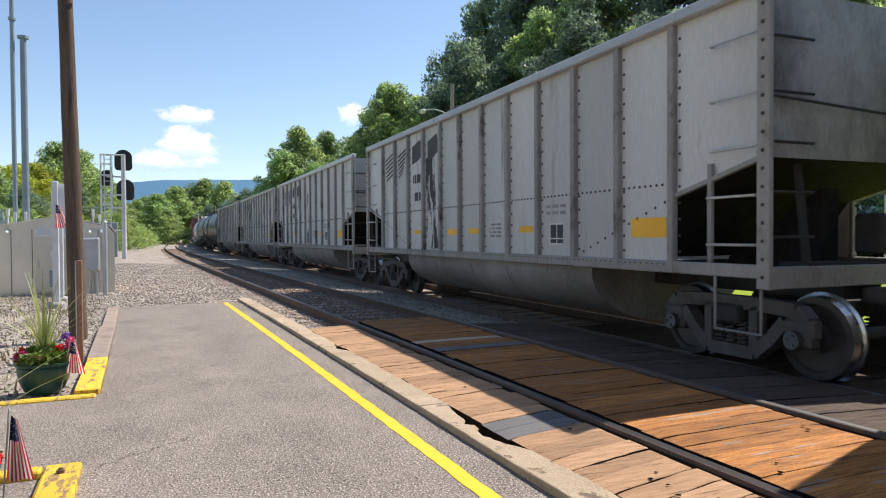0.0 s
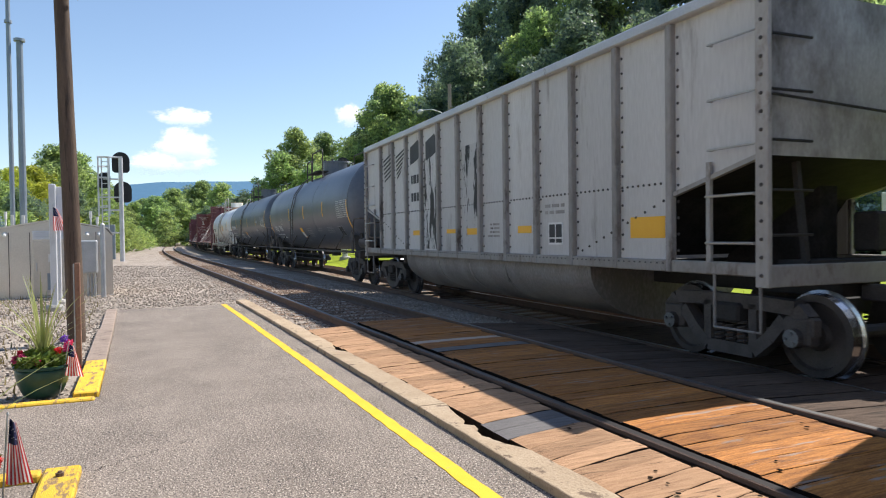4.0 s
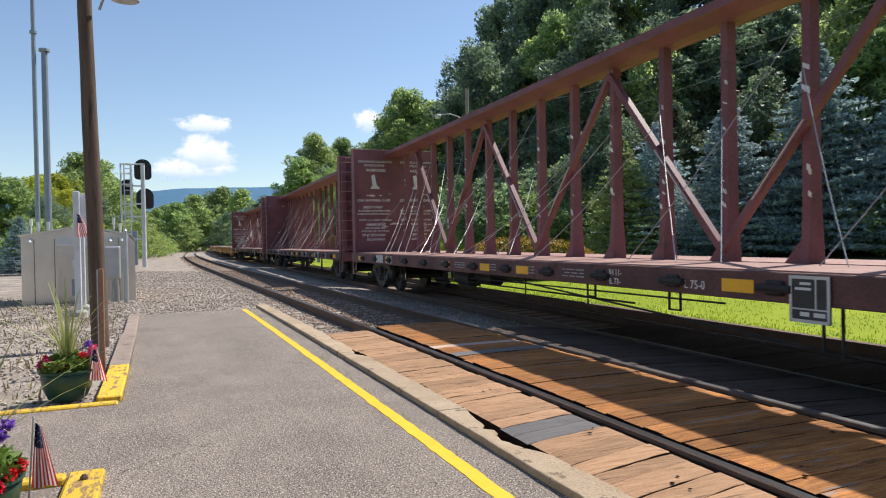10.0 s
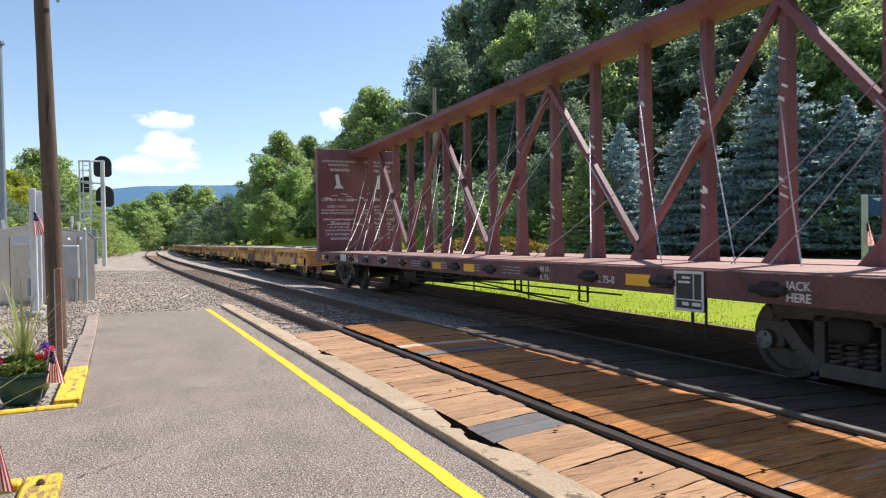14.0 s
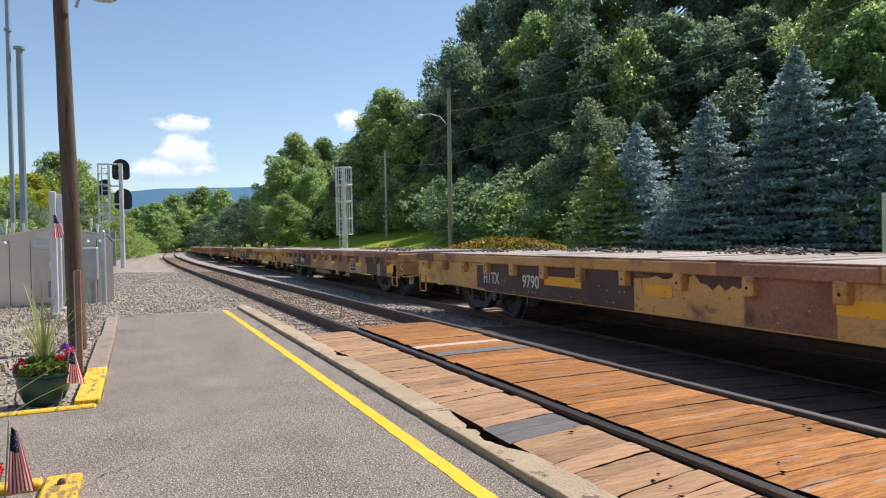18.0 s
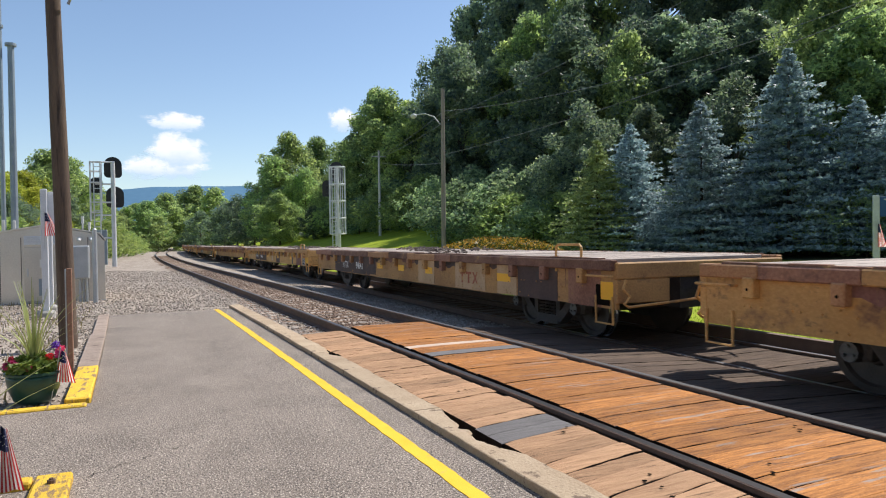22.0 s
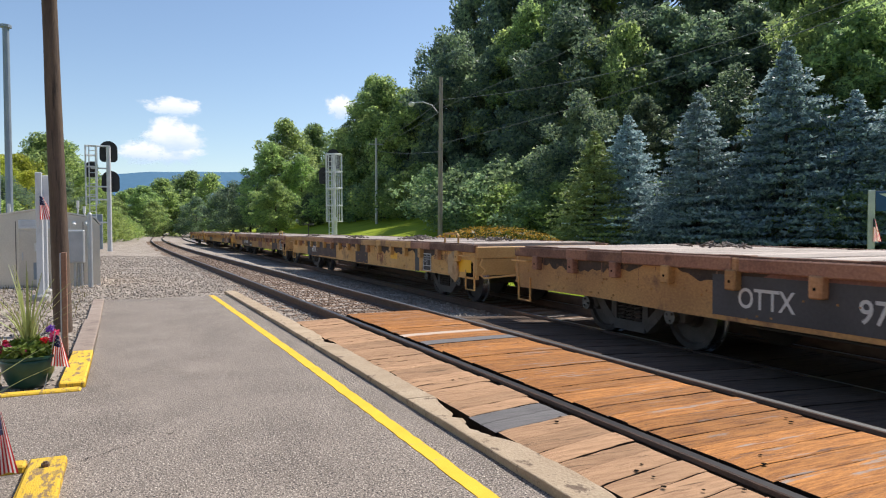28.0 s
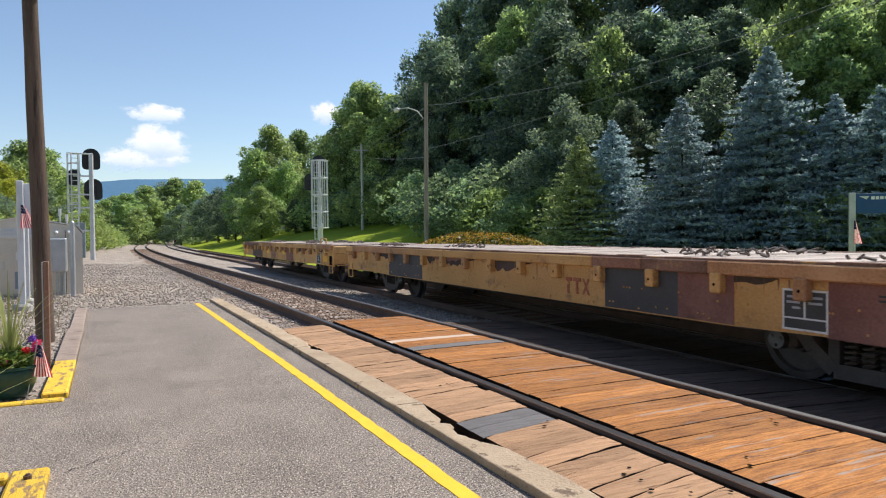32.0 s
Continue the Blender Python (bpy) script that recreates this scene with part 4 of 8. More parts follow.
            pipe(bm, [(sx * 1.5, e * (hl - 0.1), 1.05), (sx * 1.5, e * (hl - 0.1), 0.5), (sx * 1.5, e * (hl - 0.55), 0.5), (sx * 1.5, e * (hl - 0.55), 1.05)], 0.018)
            part("stirrup_step", bm, pale, car)
        bm = bmesh.new()
        for sx in (-1, 1):
            vs = [(sx * 1.05, e * (L - 0.9), 1.05), (sx * 1.05, e * (L + 0.35), 1.05), (sx * 1.18, e * (L + 0.25), 1.65), (sx * 1.2, e * (L - 0.55), 1.65)]
            a = [bm.verts.new((v[0] - 0.02, v[1], v[2])) for v in vs]
            b = [bm.verts.new((v[0] + 0.02, v[1], v[2])) for v in vs]
            bm.faces.new(a), bm.faces.new(b)
            for i in range(4):
                bm.faces.new((a[i], a[(i + 1) % 4], b[(i + 1) % 4], b[i]))
        box(bm, -1.1, 1.1, e * (L - 0.3) - 0.5, e * (L - 0.3) + 0.5, 0.85, 1.25, 0.03)
        bmesh.ops.recalc_face_normals(bm, faces=bm.faces[:])
        part("saddle", bm, M_DARK if not white else M_TANK_WHITE, car)
        add_coupler(car, e * hl * 0.99, e)
        add_truck(car, e * (hl - 2.0), wheels)
    bm = bmesh.new()
    for sx in (-1, 1):
        box(bm, sx * 1.5 - 0.04, sx * 1.5 + 0.04, -hl + 0.8, hl - 0.8, 1.03, 1.09)
        for z in (0.72, 0.88):
            rod(bm, (sx * 1.45, -L * 0.6, z), (sx * 1.45, L * 0.6, z), 0.014, n=6)
        for y in np.linspace(-L * 0.72, L * 0.72, 5):
            beam(bm, (sx * 1.48, y, 1.04), (sx * 1.2, y - 0.5, 1.72), 0.035, 0.025)
            rod(bm, (sx * 1.46, y * 0.7, 0.7), (sx * 1.46, y * 0.7, 1.0), 0.014, n=6)
    part("running_board", bm, pale, car)
    bm = bmesh.new()
    rod(bm, (0, 0, 0.75), (0, 0, 1.2), 0.2, n=12)
    part("outlet_valve", bm, M_DARK, car)
    bm = bmesh.new()
    rod(bm, (-0.35, 0.8, 0.95), (0.35, 0.8, 0.95), 0.16, n=12)
    part("brake_cylinder", bm, M_DARK, car)
    for e in (-1, 1):
        bm = bmesh.new()
        box(bm, -0.25, 0.25, min(e * (hl - 0.1), e * (L - 1.0)), max(e * (hl - 0.1), e * (L - 1.0)), 0.85, 1.1)
        part("stub_sill", bm, M_DARK, car)
    if white:
        rw = random.Random(4)
        for k in range(30):
            y = rw.gauss(-0.1, 0.3)
            bm = bmesh.new()
            hi = rw.uniform(30, 85)
            lo = hi - rw.uniform(25, 110)
            w = rw.uniform(0.015, 0.09)
            curved_patch(bm, r, zc, y - w, y + w * rw.uniform(0.5, 1), max(lo, -60), hi, 0.003 + 0.0004 * (k % 9), 12)
            part("rust_streak", bm, M_RUST_WHITE, car)
    return car, r, zc, L


def curved_patch(bm, r, zc, y0, y1, a0, a1, lift=0.006, n=6):
    """A patch on the tank's side that faces the platform; angles in degrees above its middle."""
    vs = []
    for k in range(n + 1):
        a = radians(a0 + (a1 - a0) * k / n)
        vs.append([bm.verts.new((-(r + lift) * math.cos(a), y, zc + (r + lift) * math.sin(a))) for y in (y0, y1)])
    for p, q in zip(vs, vs[1:]):
        bm.faces.new((p[0], p[1], q[1], q[0]))
    return bm


def on_tank(y, deg, r, zc):
    a = radians(deg)
    return Matrix.Translation((-(r + 0.018) * math.cos(a), y, zc + (r + 0.018) * math.sin(a))) @ Matrix.Rotation(-math.pi / 2, 4, "Z") @ Matrix.Rotation(-a, 4, "X")


def tank_rows(car, r, zc, y0, y1, top, rows, step, high, ink, seed):
    """Stencilled lines that cannot be read, as bars on the tank's side."""
    rr = random.Random(seed)
    bm = bmesh.new()
    for k in range(rows):
        y = y0
        while y > y1 + 0.06:
            w = min(rr.uniform(0.05, 0.2), y - y1)
            curved_patch(bm, r, zc, y - w, y, top - k * step - high, top - k * step, 0.008, 1)
            y -= w + 0.035
    tagged(part("stencil", bm, ink, car), kind="stuff")


def tank_frame(car, r, zc, y0, y1, a0, a1, cols, rows, ink, name):
    """A ruled frame of thin lines."""
    bm = bmesh.new()
    for k in range(cols + 1):
        y = y0 + (y1 - y0) * k / cols
        curved_patch(bm, r, zc, y - 0.005, y + 0.005, a0, a1, 0.009, 6)
    for k in range(rows + 1):
        a = a0 + (a1 - a0) * k / rows
        curved_patch(bm, r, zc, y1, y0, a - 0.18, a + 0.18, 0.0095, 1)
    tagged(part(name, bm, ink, car), kind="stuff")


def tank_marks(car, i, r, zc, L):
    """Reflectors, numbers, tables and notices on the side that faces the platform."""
    ink = M_BLACK_PAINT if i == 7 else M_WHITE
    for y in ((-4.45, -1.0, 2.25, 4.62) if i == 6 else (3.45, 1.53, -1.28) if i == 7 else (-4.2, -0.8, 2.4)):
        bm = bmesh.new()
        curved_patch(bm, r, zc, y - 0.055, y + 0.055, -12, 7)
        part("reflector", bm, M_REFLECT, car)
    for y in (-5.0 if i == 7 else -L + 0.1, L - 0.05):
        bm = bmesh.new()
        curved_patch(bm, r, zc, y - 0.055, y + 0.055, -19 - (12 if i == 5 else 0), 16 - (12 if i == 5 else 0))
        part("reflector", bm, M_REFLECT, car)
    digits, y = {5: ("7006", 5.36), 6: ("214934", 6.0), 7: ("213024", 4.74)}[i]
    lettering(digits, 0.285 if i == 5 else 0.272 if i == 6 else 0.25, ink, car, on_tank(y, -28 if i == 5 else -16, r, zc), "car_number", 1.02)
    if i == 5:
        lettering("SHQX", 0.285, ink, car, on_tank(6.60, -28, r, zc), "car_mark", 0.95)
    elif i == 7:
        lettering("PVSX", 0.25, ink, car, on_tank(5.80, -16, r, zc), "car_mark", 0.9)
    else:
        for k in range(4):
            bm = bmesh.new()
            curved_patch(bm, r, zc, y + 0.79 - k * 0.2, y + 0.94 - k * 0.2, -16, -6.5, 0.008, 3)
            part("marking", bm, ink, car)
    if i == 6:
        for deg, text in ((-28, "LD LMT 201900LB  91550 KG"), (-34, "LT WT    84100LB  38150 KG")):
            lettering(text, 0.105, ink, car, on_tank(6.95, deg, r, zc), "load_lettering", 0.92)
        lettering("SR 13450", 0.13, ink, car, on_tank(-4.62, -7, r, zc), "test_lettering", 0.9)
        lettering("SR-8754", 0.13, ink, car, on_tank(-4.45, -25, r, zc), "test_lettering", 0.9)
        for y_, deg, text in ((2.92, -26, "INEDIBLE-NOT"), (2.87, -33.5, "INTENDED FOR"), (2.84, -41, "HUMAN FOOD")):
            lettering(text, 0.125, ink, car, on_tank(y_, deg, r, zc), "notice_lettering", 0.82)
    elif i == 5:
        for deg, text in ((-37, "LD LMT 207300 LB   94000 KG"), (-43, " LT  WT   78700 LB   35700 KG")):
            lettering(text, 0.10, ink, car, on_tank(6.50, deg, r, zc), "load_lettering", 0.92)
    else:
        tank_rows(car, r, zc, y + 0.9, y - 0.9, -24, 2, 5.5, 2.2, M_STENCIL_GREY if i == 7 else ink, i)
    tank_rows(car, r, zc, -4.22, -5.1, -27, 4, 2.4, 0.75, M_STENCIL_DIM if i != 7 else M_STENCIL_GREY, i + 10)
    yn = -5.05 if i == 7 else -5.87
    tank_frame(car, r, zc, yn, yn - 0.48, -40, -27, 2, 1, ink, "notice_frame")
    bm = bmesh.new()
    curved_patch(bm, r, zc, yn - 0.47, yn - 0.01, -39.5, -27.5, 0.005, 3)
    part("notice", bm, M_BLACK_PAINT, car)
    if i == 7:
        tank_rows(car, r, zc, -5.62, -6.05, -14, 5, 2.8, 0.9, M_STENCIL_GREY, 81)
        tank_rows(car, r, zc, -2.75, -3.5, -27, 3, 3.0, 0.9, M_STENCIL_GREY, 82)
    if i == 7:
        tank_frame(car, r, zc, -3.9, -4.9, -17, 5, 4, 8, M_STENCIL_GREY, "test_table")
        tank_rows(car, r, zc, -3.95, -4.86, 4.0, 8, 2.75, 0.8, M_STENCIL_GREY, 71)
        tank_rows(car, r, zc, -1.6, -2.06, -3, 4, 3.4, 1.0, M_YELLOW_WORN, 72)
        bm = bmesh.new()
        curved_patch(bm, r, zc, -2.1, -1.55, -17, 0, 0.007, 4)
        part("placard", bm, M_REFLECT, car)
    else:
        tank_frame(car, r, zc, -6.25, -7.6, -16, 3.5, 4, 8, ink, "test_table")
        tank_rows(car, r, zc, -6.3, -7.55, 2.2, 8, 2.43, 0.7, M_STENCIL_DIM, i + 20)
        bm = bmesh.new()
        curved_patch(bm, r, zc, 0.16, 0.60, -43, -25.5, 0.007, 5)
        notice = part("notice", bm, M_REFLECT, car)
        bm = bmesh.new()
        curved_patch(bm, r, zc, 0.19, 0.57, -41.8, -32.5, 0.011, 4)
        part("white_panel", bm, M_WHITE, notice)
        tank_rows(car, r, zc, 0.5, 0.0, -46.5, 3, 2.4, 0.8, M_STENCIL_DIM, i + 50)
        tank_rows(car, r, zc, -2.65, -3.4, -27.5, 2, 3.0, 0.9, M_STENCIL_DIM, i + 60)
    tank_rows(car, r, zc, -0.7, -1.5, -27, 6, 2.8, 1.0, M_GREY_DARK if i == 7 else M_STENCIL_DIM, i + 30)
    if i != 6:
        tank_rows(car, r, zc, 3.4, 2.5, -24, 4, 3.2, 1.0, M_STENCIL_GREY if i == 7 else M_STENCIL_DIM, i + 40)
    if i != 7:
        tank_frame(car, r, zc, 4.57, 4.22, -17, -6.5, 1, 1, ink, "notice_frame")
    # hazard placard on its holder, air reservoir and hand brake on the end platform
    pale = M_RAILING if i == 7 else M_IRON
    for e in (-1, 1):
        bm = bmesh.new()
        q = e * (L - 0.35)
        d = [bm.verts.new((-1.36 + o, q + a, 1.52 + b)) for o in (0, 0.012) for a, b in ((0, -0.24), (0.2, 0), (0, 0.24), (-0.2, 0))]
        for f in ((0, 1, 2, 3), (7, 6, 5, 4), (0, 4, 5, 1), (1, 5, 6, 2), (2, 6, 7, 3), (3, 7, 4, 0)):
            bm.faces.new([d[k] for k in f])
        bmesh.ops.recalc_face_normals(bm, faces=bm.faces[:])
        part("hazard_placard", bm, M_WHITE if i == 7 else M_IRON, car)
        bm = bmesh.new()
        box(bm, -1.345, -1.32, q - 0.09, q + 0.09, 1.08, 2.1 if i == 7 else 1.7, 0.006)
        part("placard_bracket", bm, M_TANK_WHITE if i == 7 else M_IRON, car)
        if i == 7:
            lettering("2582", 0.11, M_BLACK_PAINT, car, on_side(q + 0.145, 1.47, -1.364), "placard_number", 0.95)
    bm = bmesh.new()
    rod(bm, (-1.0, -L - 0.62, 1.36), (-1.0, -L + 0.12, 1.36), 0.2, n=16)
    part("air_reservoir", bm, M_TANK_WHITE if i == 7 else M_IRON, car)
    ye = -L - 0.98
    bm = bmesh.new()
    pipe(bm, [(-0.55 + 0.28 * math.cos(a), ye, 2.05 + 0.28 * math.sin(a)) for a in np.linspace(0, 6.283, 25)], 0.02, 6)
    for k in range(6):
        a = k * math.pi / 3
        rod(bm, (-0.55, ye, 2.05), (-0.55 + 0.28 * math.cos(a), ye, 2.05 + 0.28 * math.sin(a)), 0.012, n=5)
    part("brake_wheel", bm, pale, car)
    bm = bmesh.new()
    box(bm, -0.62, -0.48, ye + 0.02, ye + 0.12, 1.1, 2.15, 0.02)
    part("brake_stand", bm, pale, car)


# -- centre-beam lumber car --
def make_centerbeam(length, wheels, warn_front, warn_rear, zt=4.72, solid=False):
    car = base("centerbeam_car", pose(0, 0, 0), "maroon steel centre-beam lumber flatcar, empty, with tall end bulkheads", "freight car", "train")
    hl = length / 2 - 0.8
    zd, hw = 1.13, 1.45
    bm = bmesh.new()
    box(bm, -0.35, 0.35, -hl, hl, 0.82, zd - 0.02)
    part("centre_sill", bm, M_DARK, car)
    for sx in (-1, 1):
        bm = bmesh.new()
        box(bm, sx * 1.5 - 0.05, sx * 1.5 + 0.05, -hl, hl, 0.86, zd + 0.03, 0.01)
        part("side_sill", bm, M_MAROON_DIRT, car)
        bm = bmesh.new()
        box(bm, min(sx * 0.1, sx * 1.46), max(sx * 0.1, sx * 1.46), -hl + 0.4, hl - 0.4, zd - 0.04, zd + 0.045)
        part("deck", bm, M_MAROON_PALE, car)
    nb = 13 if solid else 16
    ys = np.linspace(-hl + (3.2 if solid else 1.6), hl - (3.2 if solid else 1.6), nb)
    for y in ys:
        bm = bmesh.new()
        prism(bm, [(-0.135, zd), (0.135, zd), (0.09, zd + 0.7), (0.07, zt - 0.25), (-0.07, zt - 0.25), (-0.09, zd + 0.7)], y - 0.06, y + 0.06)
        part("post", bm, M_MAROON, car)
    for i in range(0, nb - 2, 6 if solid else 2):
        up = (i // 2) % 2 == 0
        a, b = (ys[i], ys[i + 2]) if up else (ys[i + 2], ys[i])
        bm = bmesh.new()
        beam(bm, (-0.13, a, zd + 0.2), (-0.10, b, zt - 0.42), 0.10, 0.10)
        part("diagonal_brace", bm, M_MAROON, car)
        bm = bmesh.new()
        q0 = 0.22
        pa_, pb_ = Vector((-0.186, a, zd + 0.2)), Vector((-0.156, b, zt - 0.42))
        beam(bm, pa_.lerp(pb_, q0), pa_.lerp(pb_, q0 + 0.3), 0.05, 0.012)
        part("scuffed_edge", bm, M_SCUFF, car)
    for i in range(nb - 1):
        bm = bmesh.new()
        tri = ((ys[i] + 0.06, zd), (ys[i] + 0.42, zd), (ys[i] + 0.32, zd + 0.12), (ys[i] + 0.06, zd + 0.42))
        g0, g1 = [bm.verts.new((-0.03, a, b)) for a, b in tri], [bm.verts.new((0.03, a, b)) for a, b in tri]
        bm.faces.new(g0), bm.faces.new(g1[::-1])
        for k in range(4):
            bm.faces.new((g0[k], g1[k], g1[(k + 1) % 4], g0[(k + 1) % 4]))
        bmesh.ops.recalc_face_normals(bm, faces=bm.faces[:])
        part("gusset", bm, M_MAROON, car)
    bm = bmesh.new()
    if solid:
        prism(bm, [(-0.70, zt - 0.12), (-0.70, zt - 0.25), (-0.62, zt - 0.25), (-0.1, zt - 0.30), (0.1, zt - 0.30), (0.62, zt - 0.25), (0.70, zt - 0.25), (0.70, zt - 0.12), (0.3, zt - 0.04), (-0.3, zt - 0.04)], -hl + 0.3, hl - 0.3)
    else:
        prism(bm, [(-0.42, zt - 0.10), (-0.42, zt - 0.22), (-0.36, zt - 0.22), (-0.1, zt - 0.30), (0.1, zt - 0.30), (0.36, zt - 0.22), (0.42, zt - 0.22), (0.42, zt - 0.10), (0.2, zt - 0.04), (-0.2, zt - 0.04)], -hl + 0.3, hl - 0.3)
    part("top_chord", bm, M_MAROON, car)
    # lashing cables
    r = random.Random(int(length * 10))
    for k in range(26):
        bm = bmesh.new()
        y = float(ys[(k * 7) % nb])
        e = y + r.choice((-1, 1)) * r.uniform(1.2, 2.4)
        z0 = zt - r.uniform(0.6, 2.0)
        pts = [Vector((-0.13, y, z0)).lerp(Vector((-1.46, e, zd + 0.1)), q) + Vector((0, 0, -0.10 * math.sin(math.pi * q))) for q in np.linspace(0, 1, 6)]
        pipe(bm, pts, 0.0065, 5)
        part("lashing_cable", bm, M_CABLE, car)
    for y in ys:
        for k in range(6):
            z = zd + (r.uniform(0.75, 1.35) if k < 3 else r.uniform(1.6, 2.5))
            w, h = r.uniform(0.02, 0.058), r.uniform(0.012, 0.075)
            xs_ = -0.09 + 0.02 * (z - zd - 0.7) / (zt - zd - 0.95) - 0.004
            bm = bmesh.new()
            o = r.uniform(-0.05, 0.05) + 0.0
            q = [bm.verts.new((xs_ + dx, y + min(max(o + a_, -0.06), 0.06), z + b_ + a_ * 0.5)) for dx in (0, 0.02) for a_, b_ in ((-w, 0), (w, 0), (w, h), (-w, h))]
            for f in ((3, 2, 1, 0), (4, 5, 6, 7), (0, 1, 5, 4), (1, 2, 6, 5), (2, 3, 7, 6), (3, 0, 4, 7)):
                bm.faces.new([q[j] for j in f])
            part("scuff", bm, M_SCUFF, car)
    for e in (-1, 1):
        yb = e * (hl - 0.25)
        bm = bmesh.new()
        box(bm, -hw, hw, yb - 0.06, yb + 0.06, zd - 0.1, zt, 0.01)
        part("bulkhead", bm, M_MAROON, car)
        bm = bmesh.new()
        for x in (-hw + 0.08, -0.5, 0.5, hw - 0.08):
            box(bm, x - 0.08, x + 0.08, min(yb + e * 0.06, yb + e * 0.24), max(yb + e * 0.06, yb + e * 0.24), 0.9, zt, 0.01)
        for z in np.linspace(1.35, zt - 0.1, 7):
            box(bm, -hw, hw, min(yb + e * 0.06, yb + e * 0.18), max(yb + e * 0.06, yb + e * 0.18), z - 0.09, z + 0.06, 0.01)
        part("bulkhead_ribs", bm, M_MAROON, car)
        # uprights on the bulkhead's edges
        for sx in (-1, 1):
            bm = bmesh.new()
            box(bm, sx * (hw + 0.012) - 0.04, sx * (hw + 0.012) + 0.04, yb - 0.11, yb + 0.26, 0.9, zt + 0.02, 0.012)
            part("bulkhead_edge", bm, M_MAROON, car)
        if e > 0 and warn_rear:
            lines = (("LOADING & UNLOADING", 0.075), ("INSTRUCTIONS", 0.075), ("WARNING", 0.105), ("", 0.5), ("CAR MAY FALL OVER", 0.09), ("", 0.05), ("SAFETY FIRST", 0.085), ("PLACE END OF CHAIN OVER", 0.065), ("HOOK ON OPPOSITE SIDE SILL", 0.06), ("", 0.06), ("REMOVE ALL LOOSE DUNNAGE", 0.06), ("WARNING", 0.10), ("ARE SECURED AND", 0.06), ("WINCHES ARE TIGHTENED", 0.06), ("73'-0\" BETWEEN", 0.085), ("BULKHEADS", 0.085))
            for sx in (-1, 1):
                z = zt - 0.32
                for text, h in lines:
                    z -= h * 1.75
                    if text:
                        w = len(text) * h * 0.82
                        lettering(text, h, M_WHITE, car, Matrix.Translation((sx * 0.76 - w / 2, yb - 0.0645, z)), "warning_lettering")
                # the tipping-car sign over the notice
                bm = bmesh.new()
                bm.faces.new([bm.verts.new((sx * 0.76 + a, yb - 0.0625, zt - 1.28 + b)) for a, b in ((-0.08, 0.04), (0.08, 0.0), (0.0, 0.42), (-0.12, 0.38))])
                bm.faces.new([bm.verts.new((sx * 0.76 + a, yb - 0.0625, zt - 1.30 + b)) for a, b in ((-0.16, -0.06), (0.18, -0.06), (0.12, 0.04), (-0.1, 0.05))])
                part("tipping_sign", bm, M_WHITE, car)
            for k in range(22):
                bm = bmesh.new()
                x0, z0, w0 = r.uniform(-1.4, 1.3), r.choice((zd + 1.0, zd + 1.9)) + r.uniform(-0.16, 0.16), r.uniform(0.04, 0.14)
                box(bm, x0 - w0, x0 + w0, yb - 0.064, yb - 0.0605, z0, z0 + r.uniform(0.015, 0.04))
                part("scuff", bm, M_SCUFF, car)
        elif e > 0:
            for k in range(7):
                bm = bmesh.new()
                x0, z0, w0 = r.uniform(-1.3, 0.6), r.uniform(zd + 1, zt - 0.6), r.uniform(0.02, 0.09)
                box(bm, x0 - w0, x0 + w0, yb - 0.064, yb - 0.0605, z0, z0 + r.uniform(0.02, 0.06))
                part("scuff", bm, M_SCUFF, car)
        if solid:
            # a closed wall along the middle next to the bulkhead
            bm = bmesh.new()
            y1 = yb - e * 2.9
            box(bm, -0.05, 0.05, min(yb, y1), max(yb, y1), zd, zt - 0.25)
            part("centre_wall", bm, M_MAROON, car)
            for q in (0.8, 1.7, 2.3, 2.85):
                bm = bmesh.new()
                box(bm, -0.11, 0.11, yb - e * q - 0.05, yb - e * q + 0.05, zd, zt - 0.25, 0.01)
                part("wall_rib", bm, M_MAROON, car)
            bm = bmesh.new()
            for z in (zd + 1.15, zd + 2.2):
                box(bm, -0.07, 0.07, min(yb, y1), max(yb, y1), z - 0.03, z + 0.03, 0.008)
            part("wall_rail", bm, M_MAROON, car)
        for z in np.arange(1.25, zt - 0.2, 0.36):
            bm = bmesh.new()
            pipe(bm, [(-hw - 0.02, yb + e * 0.2, z), (-hw - 0.08, yb + e * 0.22, z), (-hw + 0.45, yb + e * 0.28, z)], 0.014)
            part("grab_iron", bm, M_MAROON_PALE, car)
        bm = bmesh.new()
        pipe(bm, [(-1.5, e * hl, 0.86), (-1.5, e * hl, 0.45), (-1.5, e * (hl - 0.45), 0.45), (-1.5, e * (hl - 0.45), 0.86)], 0.016)
        part("stirrup_step", bm, M_MAROON_PALE, car)
        bm = bmesh.new()
        box(bm, -1.5, 1.5, e * hl - 0.06, e * hl + 0.06, 0.82, 1.15, 0.01)
        part("end_sill", bm, M_MAROON, car)
        add_coupler(car, e * hl, e)
        add_truck(car, e * (hl - (2.55 if e < 0 else 2.05)), wheels)
    wg = (2 * hl - 3.2) / 13       # from winch to winch
    for y in (-hl + 1.1, -hl + 1.35 + 2.5 * wg, -hl * 0.12, 0.2, hl * 0.2, hl - 4.4, hl - 1.2):
        bm = bmesh.new()
        box(bm, -1.556, -1.55, y - 0.22, y + 0.22, 0.93, 1.07)
        part("reflector", bm, M_REFLECT, car)
    for y in np.linspace(-hl + 1.6, hl - 1.6, 14):
        bm = bmesh.new()
        box(bm, -1.60, -1.54, y - 0.11, y + 0.11, 0.93, 1.08, 0.02)
        rod(bm, (-1.58, y - 0.2, 1.0), (-1.58, y + 0.2, 1.0), 0.04, n=8)
        part("winch", bm, M_DARK, car)
    bm = bmesh.new()
